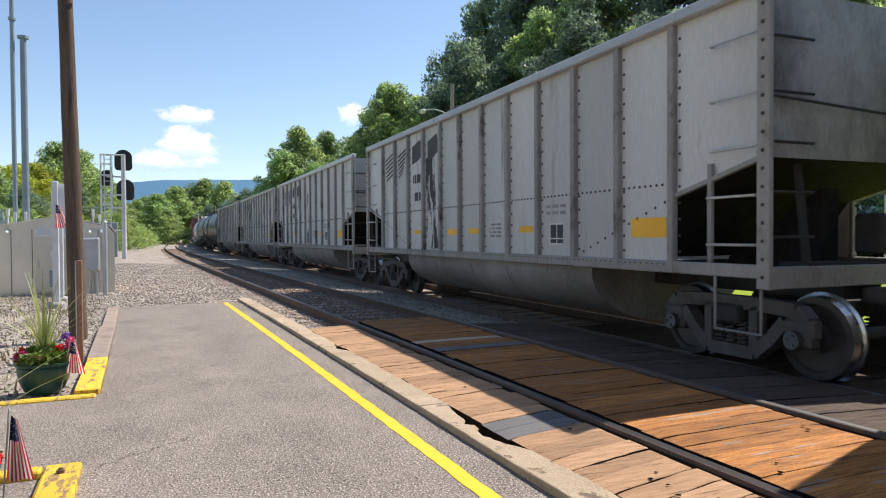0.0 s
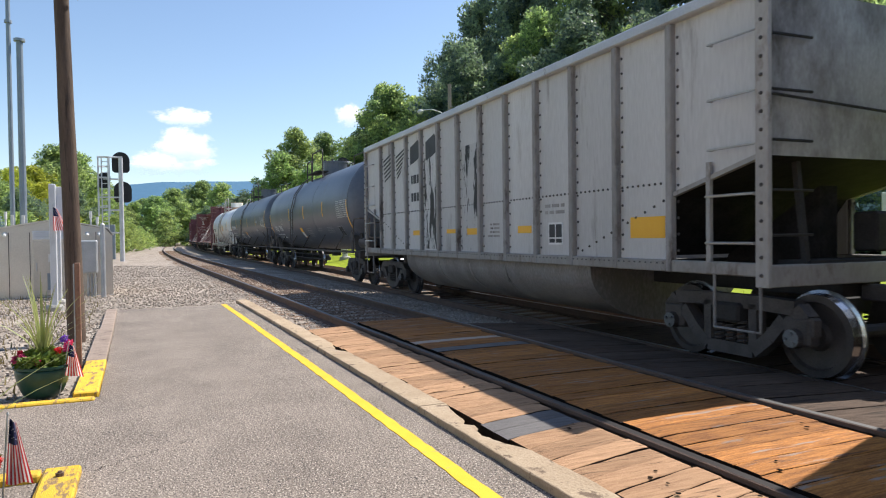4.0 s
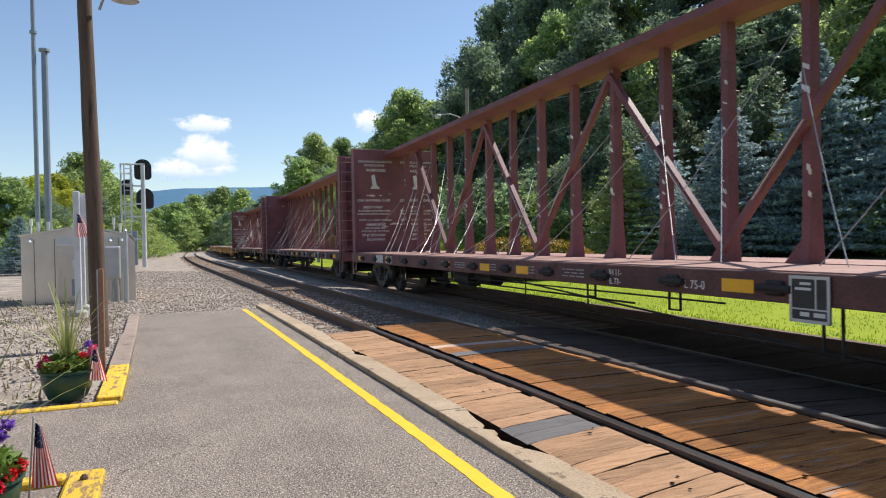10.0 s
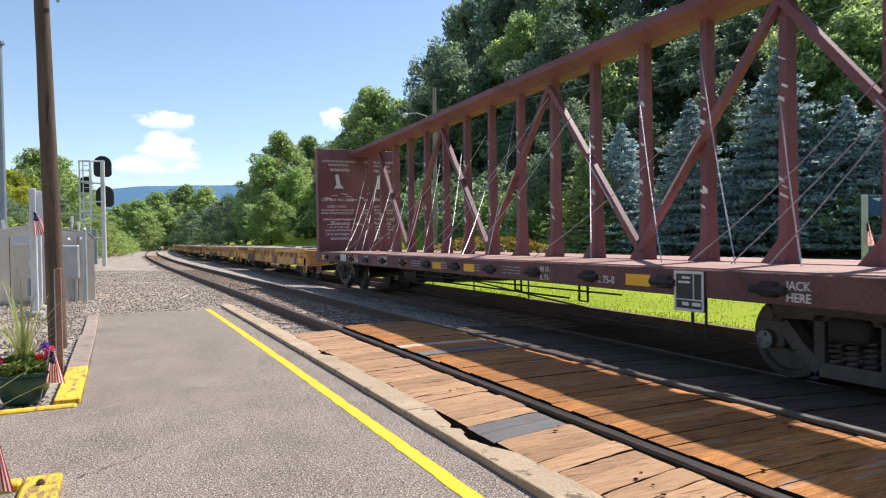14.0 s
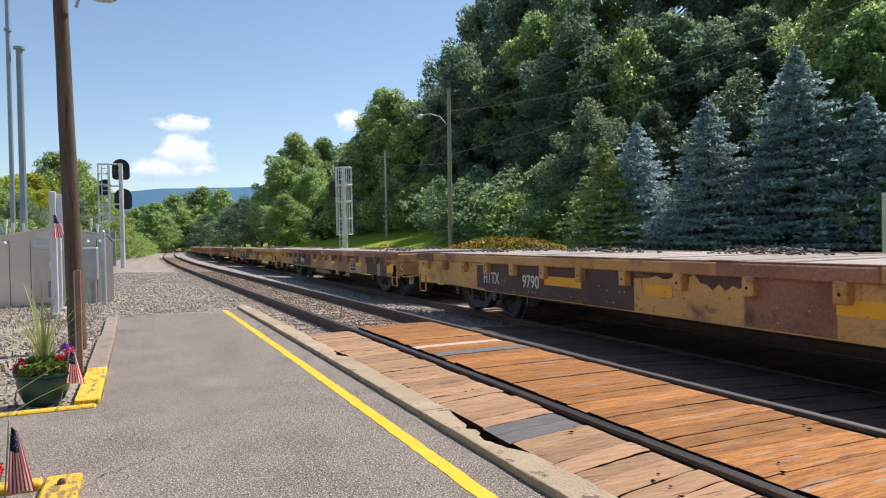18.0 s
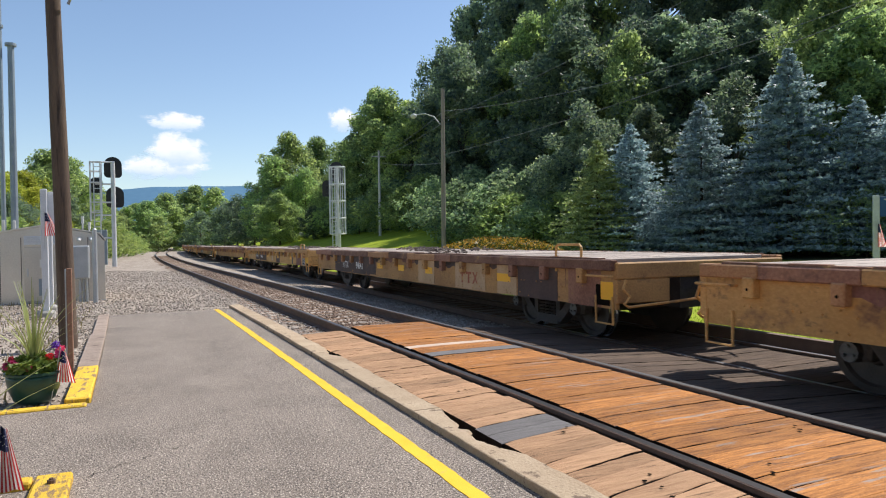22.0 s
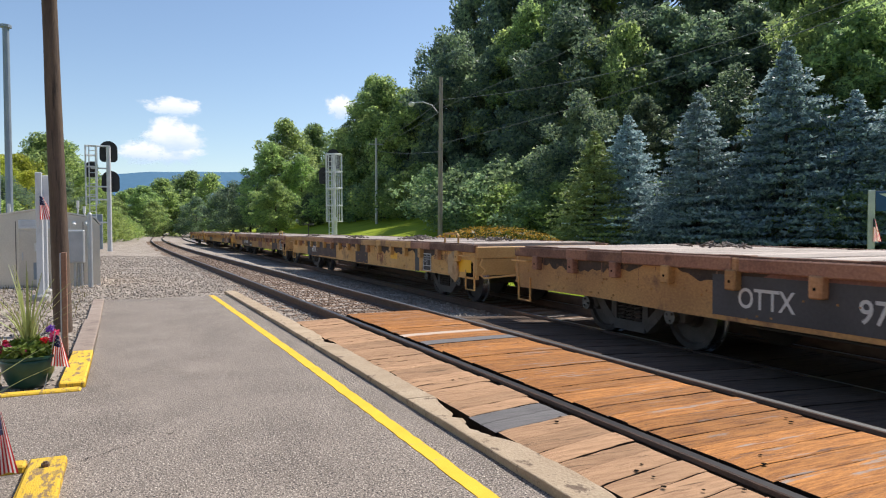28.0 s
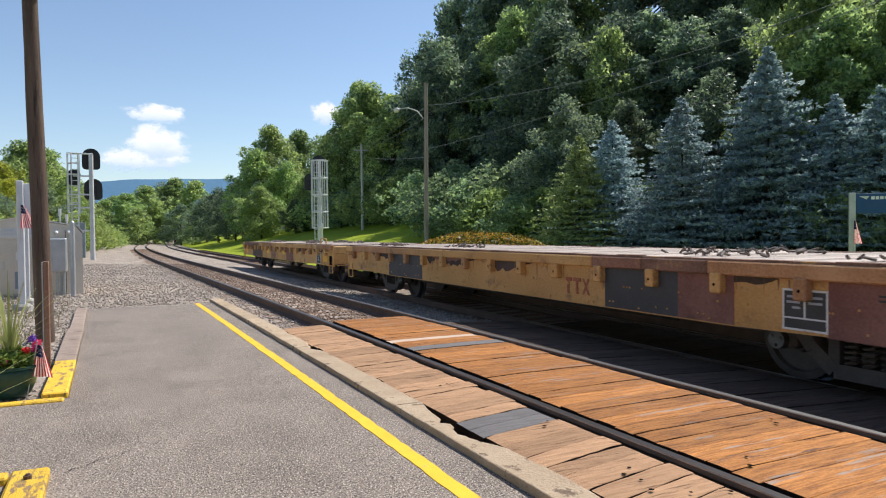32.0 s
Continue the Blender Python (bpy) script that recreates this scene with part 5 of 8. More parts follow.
    y0, y1, z0, z1 = -hl + 0.98 + 2 * wg, -hl + 1.42 + 2 * wg, 0.70, 1.14
    box(bm, -1.575, -1.552, y0, y1, z0, z1, 0.004)
    plate = part("data_plate", bm, M_BLACK_PAINT, car)
    bm = bmesh.new()
    for a, b, c, d in ((y0, y1, z0, z0 + 0.03), (y0, y1, z1 - 0.03, z1), (y0, y0 + 0.03, z0, z1), (y1 - 0.03, y1, z0, z1),
                       (y0, y1, z0 + 0.12, z0 + 0.135), (y0 + 0.14, y0 + 0.155, z0 + 0.12, z1)):
        box(bm, -1.580, -1.576, a, b, c, d)
    part("plate_border", bm, M_WHITE, plate, "white painted border")
    bm = bmesh.new()
    small_print(bm, -1.578, y0 + 0.20, y1 - 0.06, z1 - 0.06, 2, 0.025, 0.05, 3)
    small_print(bm, -1.578, y0 + 0.05, y1 - 0.06, z0 + 0.10, 1, 0.04, 0.05, 4)
    part("plate_print", bm, M_WHITE, plate)
    for text, h, y, z in (("JACK", 0.085, 1.42 + wg, 1.01), ("HERE", 0.085, 1.42 + wg, 0.9), ("L 75-0", 0.10, 1.42 + 3 * wg, 0.93), ("IH 11-", 0.085, 1.42 + 4 * wg, 1.02), ("IL 73-", 0.085, 1.42 + 4 * wg, 0.90)):
        lettering(text, h, M_WHITE, car, on_side(-hl + y, z, -1.553), "stencil", 0.95)
    for k, y in enumerate((1.6 + 4.5 * wg, 1.6 + 5.5 * wg, 1.6 + 6.5 * wg, 1.6 + 7.5 * wg)):
        bm = bmesh.new()
        small_print(bm, -1.552, -hl + y - 0.3, -hl + y + 0.3, 1.07, 3, 0.018, 0.05, k)
        tagged(part("small_stencil", bm, M_STENCIL_DIM, car), kind="stuff")
    bm = bmesh.new()
    rod(bm, (-1.4, -hl + 11.5, 0.84), (-1.4, -hl + 3.95, 0.42), 0.014, n=6)
    rod(bm, (-1.4, -hl + 3.95, 0.42), (-1.4, -hl + 3.5, 0.42), 0.014, n=6)
    rod(bm, (-1.42, -hl + 12.5, 0.74), (-1.42, -hl + 5.4, 0.78), 0.012, n=6)
    part("brake_rod", bm, M_DARK, car)
    for y, z in ((3.95, 0.40), (6.1, 0.64), (7.9, 0.68)):
        bm = bmesh.new()
        pipe(bm, [(-1.44, -hl + y, 0.88), (-1.44, -hl + y, z), (-1.44, -hl + y + 0.2, z), (-1.44, -hl + y + 0.2, 0.88)], 0.018)
        part("rod_hanger", bm, M_DARK, car)
    bm = bmesh.new()
    rod(bm, (-1.05, -hl + 13.1, 0.70), (-1.05, -hl + 13.9, 0.70), 0.19, n=14)
    part("brake_cylinder", bm, M_DARK, car)
    bm = bmesh.new()
    rod(bm, (-0.9, 1.0, 0.75), (-0.9, 2.1, 0.75), 0.19, n=12)
    rod(bm, (-1.2, -4, 0.62), (-1.2, 4, 0.62), 0.015, n=6)
    rod(bm, (-1.35, -3, 0.55), (-1.35, 3.5, 0.55), 0.012, n=6)
    for y in (-3, -1, 1, 3):
        rod(bm, (-1.3, y, 0.5), (-1.3, y, 0.86), 0.012, n=6)
    part("brake_gear", bm, M_DARK, car)
    return car, hl


# -- flat car --
DECK_BOARD = {}


# along each flat car: paint, reflectors (A), notice (N) and emblem (T), from and to
FLAT_PAINT = {0: [("R", -3.1, -1.9), ("D", 3.2, 5.8), ("A", -7.9, -7.4), ("A", -1.6, -1.2), ("A", 1.7, 2.1), ("N", -7.1, -6.6), ("B", 0.2, 1.1), ("A", 7.2, 7.7)]}
FLAT_PAINT[12] = [("D", 0.89, 5.27), ("A", 2.07, 3.09), ("A", 0.18, 0.66), ("B", -1.93, -0.89), ("A", -2.54, -1.93), ("T", -4.01, -3.33), ("A", -5.15, -4.87), ("B", -5.80, -5.13), ("R", -6.39, -5.80), ("N", -7.47, -7.03), ("A", -8.17, -7.83)]
FLAT_PAINT[13] = [("A", 3.04, 3.74), ("A", 0.79, 1.26), ("P", -1.95, -0.59), ("A", -2.05, -1.64), ("B", -3.72, -2.54), ("N", -4.74, -4.22), ("P", -5.39, -4.78), ("A", -5.34, -4.84), ("D", -7.81, -5.98), ("P", -7.22, -7.00), ("A", -8.37, -7.84)]
FLAT_PAINT[14] = [("G", 3.70, 6.16), ("R", -2.48, -1.33), ("A", -3.45, -3.20), ("T", -4.61, -3.92), ("A", -6.85, -6.00), ("N", -7.64, -7.20)]
FLAT_PAINT[15] = [("D", 2.28, 6.12), ("A", 1.14, 1.57), ("A", -0.51, -0.11), ("P", -2.41, -1.47), ("A", -2.31, -1.91), ("P", -4.83, -3.52), ("T", -4.57, -3.71), ("P", -5.99, -5.31), ("A", -5.79, -5.31), ("D", -7.24, -6.04), ("B", -8.31, -7.53), ("A", -8.66, -8.31)]
FLAT_PAINT[16] = [("G", 3.37, 3.87), ("A", 0.79, 1.42), ("D", -2.25, -1.30), ("A", -1.96, -1.63), ("A", -5.10, -4.78), ("G", -5.39, -5.13), ("R", -7.05, -6.10), ("N", -7.74, -7.32), ("A", -8.37, -7.89)]
FLAT_PAINT[17] = [("A", 7.40, 7.88), ("P", 6.69, 7.40), ("D", 6.26, 6.69), ("B", 5.65, 6.26)]
FLAT_PAINT[18] = [("T", -4.12, -3.46), ("D", -5.13, -4.78), ("D", -6.21, -5.89), ("G", -7.66, -6.72), ("B", -8.88, -7.66), ("A", -8.24, -7.77), ("P", -8.47, -8.24)]
FLAT_PAINT[19] = [("G", 3.98, 5.75), ("D", -1.79, -0.61), ("T", -3.16, -2.58), ("A", -4.17, -3.69), ("G", -5.62, -5.38), ("N", -6.32, -5.88), ("A", -8.28, -7.70)]
FLAT_PAINT[20] = [("D", 1.33, 5.06), ("A", 1.51, 1.85), ("R", -2.15, -0.97), ("T", -4.40, -3.74), ("A", -5.06, -4.64), ("D", -6.47, -5.06), ("N", -7.64, -7.13), ("B", -8.37, -7.82)]
FLAT_PAINT[21] = [("G", 3.12, 5.17), ("T", -2.71, -2.09), ("G", -4.30, -3.01), ("R", -5.08, -4.30), ("N", -6.11, -5.65), ("R", -7.25, -6.11), ("A", -8.70, -8.10)]


def make_flat(length, wheels, seed, brown):
    r = random.Random(seed)
    paint = M_YBROWN if brown else M_YCAR
    car = base("flat_car", pose(0, 0, 0), ("rust-brown" if brown else "faded yellow") + " wood-decked flatcar, empty, with tie-down chains", "freight car", "train")
    hl = length / 2 - 0.75
    zd = 1.14
    for sx in (-1, 1):
        bm = bmesh.new()
        x = sx * 1.46
        n = 14
        # side sill, deeper between the trucks
        out = [(-hl, zd), (-hl, 0.58), (-hl + 2.2, 0.60), (-hl + 3.6, 0.57), (hl - 3.6, 0.57), (hl - 2.2, 0.60), (hl, 0.58), (hl, zd)]
        a = [bm.verts.new((x - 0.03, y, z)) for y, z in out]
        b = [bm.verts.new((x + 0.03, y, z)) for y, z in out]
        bm.faces.new(a), bm.faces.new(b)
        for i in range(len(out)):
            bm.faces.new((a[i], a[(i + 1) % 8], b[(i + 1) % 8], b[i]))
        bmesh.ops.recalc_face_normals(bm, faces=bm.faces[:])
        part("side_sill", bm, paint, car)
        cuts = [-hl] + sorted(r.uniform(-hl + 0.6, hl - 0.6) for _ in range(9)) + [hl]
        for y0, y1 in zip(cuts, cuts[1:]):
            if y1 - y0 < 0.03:
                continue
            bm = bmesh.new()
            o = r.uniform(-0.006, 0.006)
            box(bm, sx * 1.50 - 0.06 + o, sx * 1.50 + 0.06 + o, y0, y1 - 0.004, zd - 0.05, zd + 0.098 + r.uniform(-0.008, 0.006), 0.014)
            part("deck_edge", bm, r.choice((M_BCAR, M_DECK_EDGE, M_RUSTED, M_BCAR) if brown else (M_YCAR, M_YBROWN, M_DECK_EDGE, M_BCAR, M_RUSTED)), car)
        if sx < 0:
            bm = bmesh.new()
            for k in range(90):
                y, z = r.uniform(-hl + 0.3, hl - 0.3), r.choice((zd - 0.28, zd - 0.33, 0.66, 0.62))
                rod(bm, (x - 0.03, y, z), (x - 0.045, y, z), 0.016, 0.01, n=5)
            tagged(part("rivets", bm, paint, car), kind="stuff")
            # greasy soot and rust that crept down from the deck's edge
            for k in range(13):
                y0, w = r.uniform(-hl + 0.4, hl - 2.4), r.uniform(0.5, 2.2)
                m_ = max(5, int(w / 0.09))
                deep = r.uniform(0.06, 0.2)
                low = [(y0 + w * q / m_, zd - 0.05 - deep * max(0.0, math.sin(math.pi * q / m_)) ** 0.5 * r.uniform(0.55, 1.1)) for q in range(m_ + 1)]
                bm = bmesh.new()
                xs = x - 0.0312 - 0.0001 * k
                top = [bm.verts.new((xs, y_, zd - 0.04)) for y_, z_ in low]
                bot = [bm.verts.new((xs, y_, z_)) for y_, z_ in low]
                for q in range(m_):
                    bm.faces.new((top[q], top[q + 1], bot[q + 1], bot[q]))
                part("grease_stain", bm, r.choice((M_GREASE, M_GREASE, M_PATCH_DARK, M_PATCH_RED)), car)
            for k in range(30):
                y, z1 = r.uniform(-hl + 0.4, hl - 0.4), zd - 0.06
                w, h = r.uniform(0.004, 0.014), r.uniform(0.08, 0.34)
                bm = bmesh.new()
                bm.faces.new([bm.verts.new((x - 0.0326 - 0.00001 * k, y + a_, z1 - b_)) for a_, b_ in ((-w, 0), (-w * 0.5, h * 0.7), (-w * 0.1, h), (w * 0.3, h * 0.8), (w, 0))])
                part("rust_run", bm, M_RUSTED, car)
        for i in range(17):
            y = -hl + 0.7 + i * (2 * hl - 1.4) / 16
            bm = bmesh.new()
            box(bm, sx * 1.535 - 0.055, sx * 1.535 + 0.055, y - 0.07, y + 0.07, zd - 0.24, zd - 0.03, 0.014)
            pocket = part("stake_pocket", bm, r.choice((M_YCAR, M_YCAR, M_DECK_EDGE)) if not brown else r.choice((M_YBROWN, M_DECK_EDGE, M_BCAR)), car)
            if sx < 0:
                # Bolt hole drawn as a black disc, its shade painted.
                bm = bmesh.new()
                rod(bm, (-1.585, y, zd - 0.15), (-1.5915, y, zd - 0.15), 0.017, n=8)
                part("bolt_hole", bm, M_HOLE, pocket)
        # rusty strip of steel and a ragged nailer on the deck's edge
        bm = bmesh.new()
        for k in range(40):
            y = -hl + 0.3 + (2 * hl - 0.6) * k / 40
            q = r.uniform(0, 0.012)
            box(bm, sx * 1.475 - 0.055, sx * 1.475 + 0.055, y, y + (2 * hl - 0.6) / 40 - 0.006, zd + 0.09, zd + 0.112 + q, 0.004)
        tagged(part("nailer_strip", bm, M_RUSTED, car, "rusty ragged strip along the deck edge"), kind="stuff")
    if "m" not in DECK_BOARD:
        bm = bmesh.new()
        box(bm, -1.405, 1.405, -0.148, 0.148, 0, 0.07, 0.008)
        DECK_BOARD["m"] = finish("deck_board", bm, M_DECK).data
        bpy.data.objects.remove(bpy.data.objects["deck_board"])
    nb = int((2 * hl - 0.5) / 0.305)
    for i in range(nb):
        place("deck_board", DECK_BOARD["m"], Matrix.Translation((r.uniform(-0.03, 0.03), -hl + 0.4 + i * 0.305, zd + 0.04 + r.uniform(-0.008, 0.008))), car)
    bm = bmesh.new()
    box(bm, -0.4, 0.4, -hl, hl, 0.55, zd)
    for y in np.linspace(-hl + 3.2, hl - 3.2, 7):
        box(bm, -1.43, 1.43, y - 0.08, y + 0.08, 0.8, zd)
    rod(bm, (-0.95, 0.6, 0.62), (-0.95, 1.6, 0.62), 0.18, n=12)
    rod(bm, (-1.2, -4, 0.5), (-1.2, 4, 0.5), 0.014, n=6)
    part("underframe", bm, M_DARK, car)
    for e in (-1, 1):
        bm = bmesh.new()
        box(bm, -1.5, 1.5, e * hl - 0.06, e * hl + 0.06, zd - 0.16, zd + 0.06, 0.015)
        part("end_sill", bm, paint, car)
        for sx in (-1, 1):
            bm = bmesh.new()
            box(bm, min(sx * 0.62, sx * 1.5), max(sx * 0.62, sx * 1.5), e * hl - 0.05, e * hl + 0.05, 0.66, zd - 0.165, 0.012)
            part("end_plate", bm, paint, car)
        bm = bmesh.new()
        pipe(bm, [(-1.52, e * hl, zd - 0.12), (-1.6, e * hl, zd - 0.12), (-1.6, e * (hl - 0.5), zd - 0.12), (-1.52, e * (hl - 0.5), zd - 0.12)], 0.016)
        pipe(bm, [(-1.5, e * (hl - 0.05), 0.75), (-1.5, e * (hl - 0.05), 0.38), (-1.5, e * (hl - 0.42), 0.38), (-1.5, e * (hl - 0.42), 0.75)], 0.018)
        part("grab_iron", bm, M_YCAR, car)
        add_coupler(car, e * hl * 0.985, e)
        add_truck(car, e * (hl - 2.36), wheels)
    # brake-wheel guard rail near the front end
    if r.random() < 0.75:
        bm = bmesh.new()
        y = -hl + 0.75
        pipe(bm, [(-1.5, y, zd - 0.1), (-1.5, y, zd + 0.26), (-1.5, y + 0.05, zd + 0.30), (-1.5, y + 0.60, zd + 0.30), (-1.5, y + 0.65, zd + 0.26), (-1.5, y + 0.65, zd - 0.1)], 0.02)
        part("guard_hoop", bm, M_YCAR, car)
    # heaps of chain on the deck
    for k in range(r.randint(5, 8)):
        bm = bmesh.new()
        cy, cx = r.uniform(-hl + 1.5, hl - 1.5), r.uniform(-1.2, 1.1)
        p = Vector((cx, cy, 0))
        for q in range(30):
            p = Vector((cx, cy, 0)) + Vector((r.gauss(0, 0.13), r.gauss(0, 0.34), 0))
            z = zd + 0.13 + r.random() * 0.07 * max(0, 1 - (p - Vector((cx, cy, 0))).length)
            d = Vector((r.uniform(-1, 1), r.uniform(-1, 1), r.uniform(-0.3, 0.5))).normalized() * 0.055
            rod(bm, Vector((p.x, p.y, z)) - d, Vector((p.x, p.y, z)) + d, 0.016, n=5)
        tagged(part("loose_chain", bm, M_CHAIN, car), kind="stuff")
    # repainted stretches, reflectors, notices and faded emblems on the platform side
    x = -1.494
    paints = {"R": M_PATCH_RED, "D": M_PATCH_DARK, "B": M_BCAR, "G": M_PATCH_GREY, "P": M_PEACH}
    for k, (what, y0, y1) in enumerate(FLAT_PAINT.get(seed - 50, FLAT_PAINT[0])):
        bm = bmesh.new()
        if what == "A":
            tall = 0.24 if y0 < -hl + 1.1 or y0 > hl - 2 else 0.14
            z = 0.70 if tall > 0.2 else 0.80
            box(bm, x - 0.005, x + 0.003, y0, y1, z, z + tall)
            part("reflector", bm, M_REFLECT, car)
        elif what == "N":
            w, z0, z1 = (y1 - y0), 0.62, 1.0
            box(bm, x - 0.004, x + 0.003, y0, y1, z0, z1)
            part("notice", bm, M_BLACK_PAINT, car)
            bm = bmesh.new()
            for p, q, c, d in ((0, 1, 0, 0.05), (0, 1, 0.95, 1), (0, 0.04, 0, 1), (0.96, 1, 0, 1), (0.48, 0.52, 0.3, 1), (0, 1, 0.28, 0.32)):
                box(bm, x - 0.007, x + 0.001, y0 + w * p, y0 + w * q, z0 + (z1 - z0) * c, z0 + (z1 - z0) * d)
            part("notice_frame", bm, M_WHITE, car)
            bm = bmesh.new()
            small_print(bm, x - 0.005, y0 + w * 0.6, y1 - w * 0.1, z1 - 0.06, 3, 0.022, 0.05, seed)
            small_print(bm, x - 0.005, y0 + w * 0.12, y0 + w * 0.42, z1 - 0.06, 2, 0.022, 0.05, seed + 1)
            tagged(part("notice_print", bm, M_STENCIL_DIM, car), kind="stuff")
        elif what == "T":
            w = (y1 - y0) / 3
            for q in range(3):
                if q:
                    bm = bmesh.new()
                c = y0 + w * (q + 0.5)
                if q:
                    box(bm, x - 0.0045, x + 0.003, c - w * 0.42, c + w * 0.42, 0.87, 0.92)
                    box(bm, x - 0.0045, x + 0.003, c - w * 0.12, c + w * 0.12, 0.70, 0.87)
                else:
                    for e in (-1, 1):
                        bm.faces.new([bm.verts.new((x - 0.0045, c + e * d_ * w, z)) for d_, z in ((-0.42, 0.92), (-0.2, 0.92), (0.42, 0.70), (0.2, 0.70))])
                part("emblem_bar", bm, M_RED_FADED, car, "faded red emblem shape")
        else:
            top = zd - 0.055 if what != "P" or y1 - y0 > 0.5 else zd - 0.2
            box(bm, x - 0.0008 - 0.0002 * k, x + 0.003, y0, y1, 0.585, top)
            part("repaint_patch", bm, paints[what], car)
    if seed in (69, 71):
        # a tarp bundle that hangs over the edge by the front truck
        bm = bmesh.new()
        bmesh.ops.create_icosphere(bm, subdivisions=3, radius=1.0)
        for v in bm.verts:
            n_ = 1 + 0.35 * noise.noise(v.co * 1.7) + 0.2 * noise.noise(v.co * 4.1)
            v.co = Vector((-1.52 + v.co.x * 0.09 * n_, -7.55 + v.co.y * (0.2 - 0.06 * v.co.z) * n_, 0.84 + v.co.z * 0.30 * n_))
        part("strap_bundle", bm, M_DARK if seed == 71 else M_PEACH, car, "crumpled tarp bundle hanging over the edge")
    # recess by the front corner, and the lever that opens the coupler
    # The recess is a flat black panel; its shade is painted.
    bm = bmesh.new()
    box(bm, x - 0.0035, x + 0.003, -hl + 0.12, -hl + 0.42, 0.62, 0.90)
    part("jacking_recess", bm, M_HOLE, car)
    for e in (-1, 1):
        bm = bmesh.new()
        q = e * (hl + 0.13)
        pipe(bm, [(-1.42, q, 0.98), (-1.47, q, 0.86), (-1.36, q, 0.76), (-1.45, q, 0.66), (-1.38, q, 0.62), (-0.6, q, 0.66), (-0.2, q + e * 0.2, 0.72)], 0.02, 6)
        part("uncoupling_lever", bm, M_YCAR, car)
    if seed in (68, 70):
        bm = bmesh.new()
        rod(bm, (-0.5, -hl - 0.02, zd - 0.2), (-0.5, -hl - 0.02, zd + 0.62), 0.018, n=8)
        part("brake_staff", bm, M_IRON, car)
        bm = bmesh.new()
        rod(bm, (-0.5, -hl - 0.02, zd + 0.60), (-0.5, -hl - 0.02, zd + 0.64), 0.24, n=18)
        part("brake_wheel", bm, M_IRON, car)
    bm = bmesh.new()
    small_print(bm, x - 0.002, -hl + 1.5, -hl + 2.0, 1.0, 3, 0.018, 0.04, seed)
    tagged(part("stencil", bm, M_BLACK_PAINT, car), kind="stuff")
    return car, hl


SPEED = 11.7
# where each coupling is at 0 s, along the track
JOINTS = (-11.61, 3.99, 19.62, 35.18, 50.79, 66.39, 84.05, 102.03, 116.48, 140.71, 164.44, 187.85, 207.0, 226.1, 245.03, 263.75, 282.49, 300.95, 319.41, 337.98, 356.43, 375.0, 393.6, 412.2)
KINDS = "GGGGGTTWCCCFFFFFFFFFFFF"
TRAIN = []        # car, its front at 0 s, its length, its wheels
proto = {}
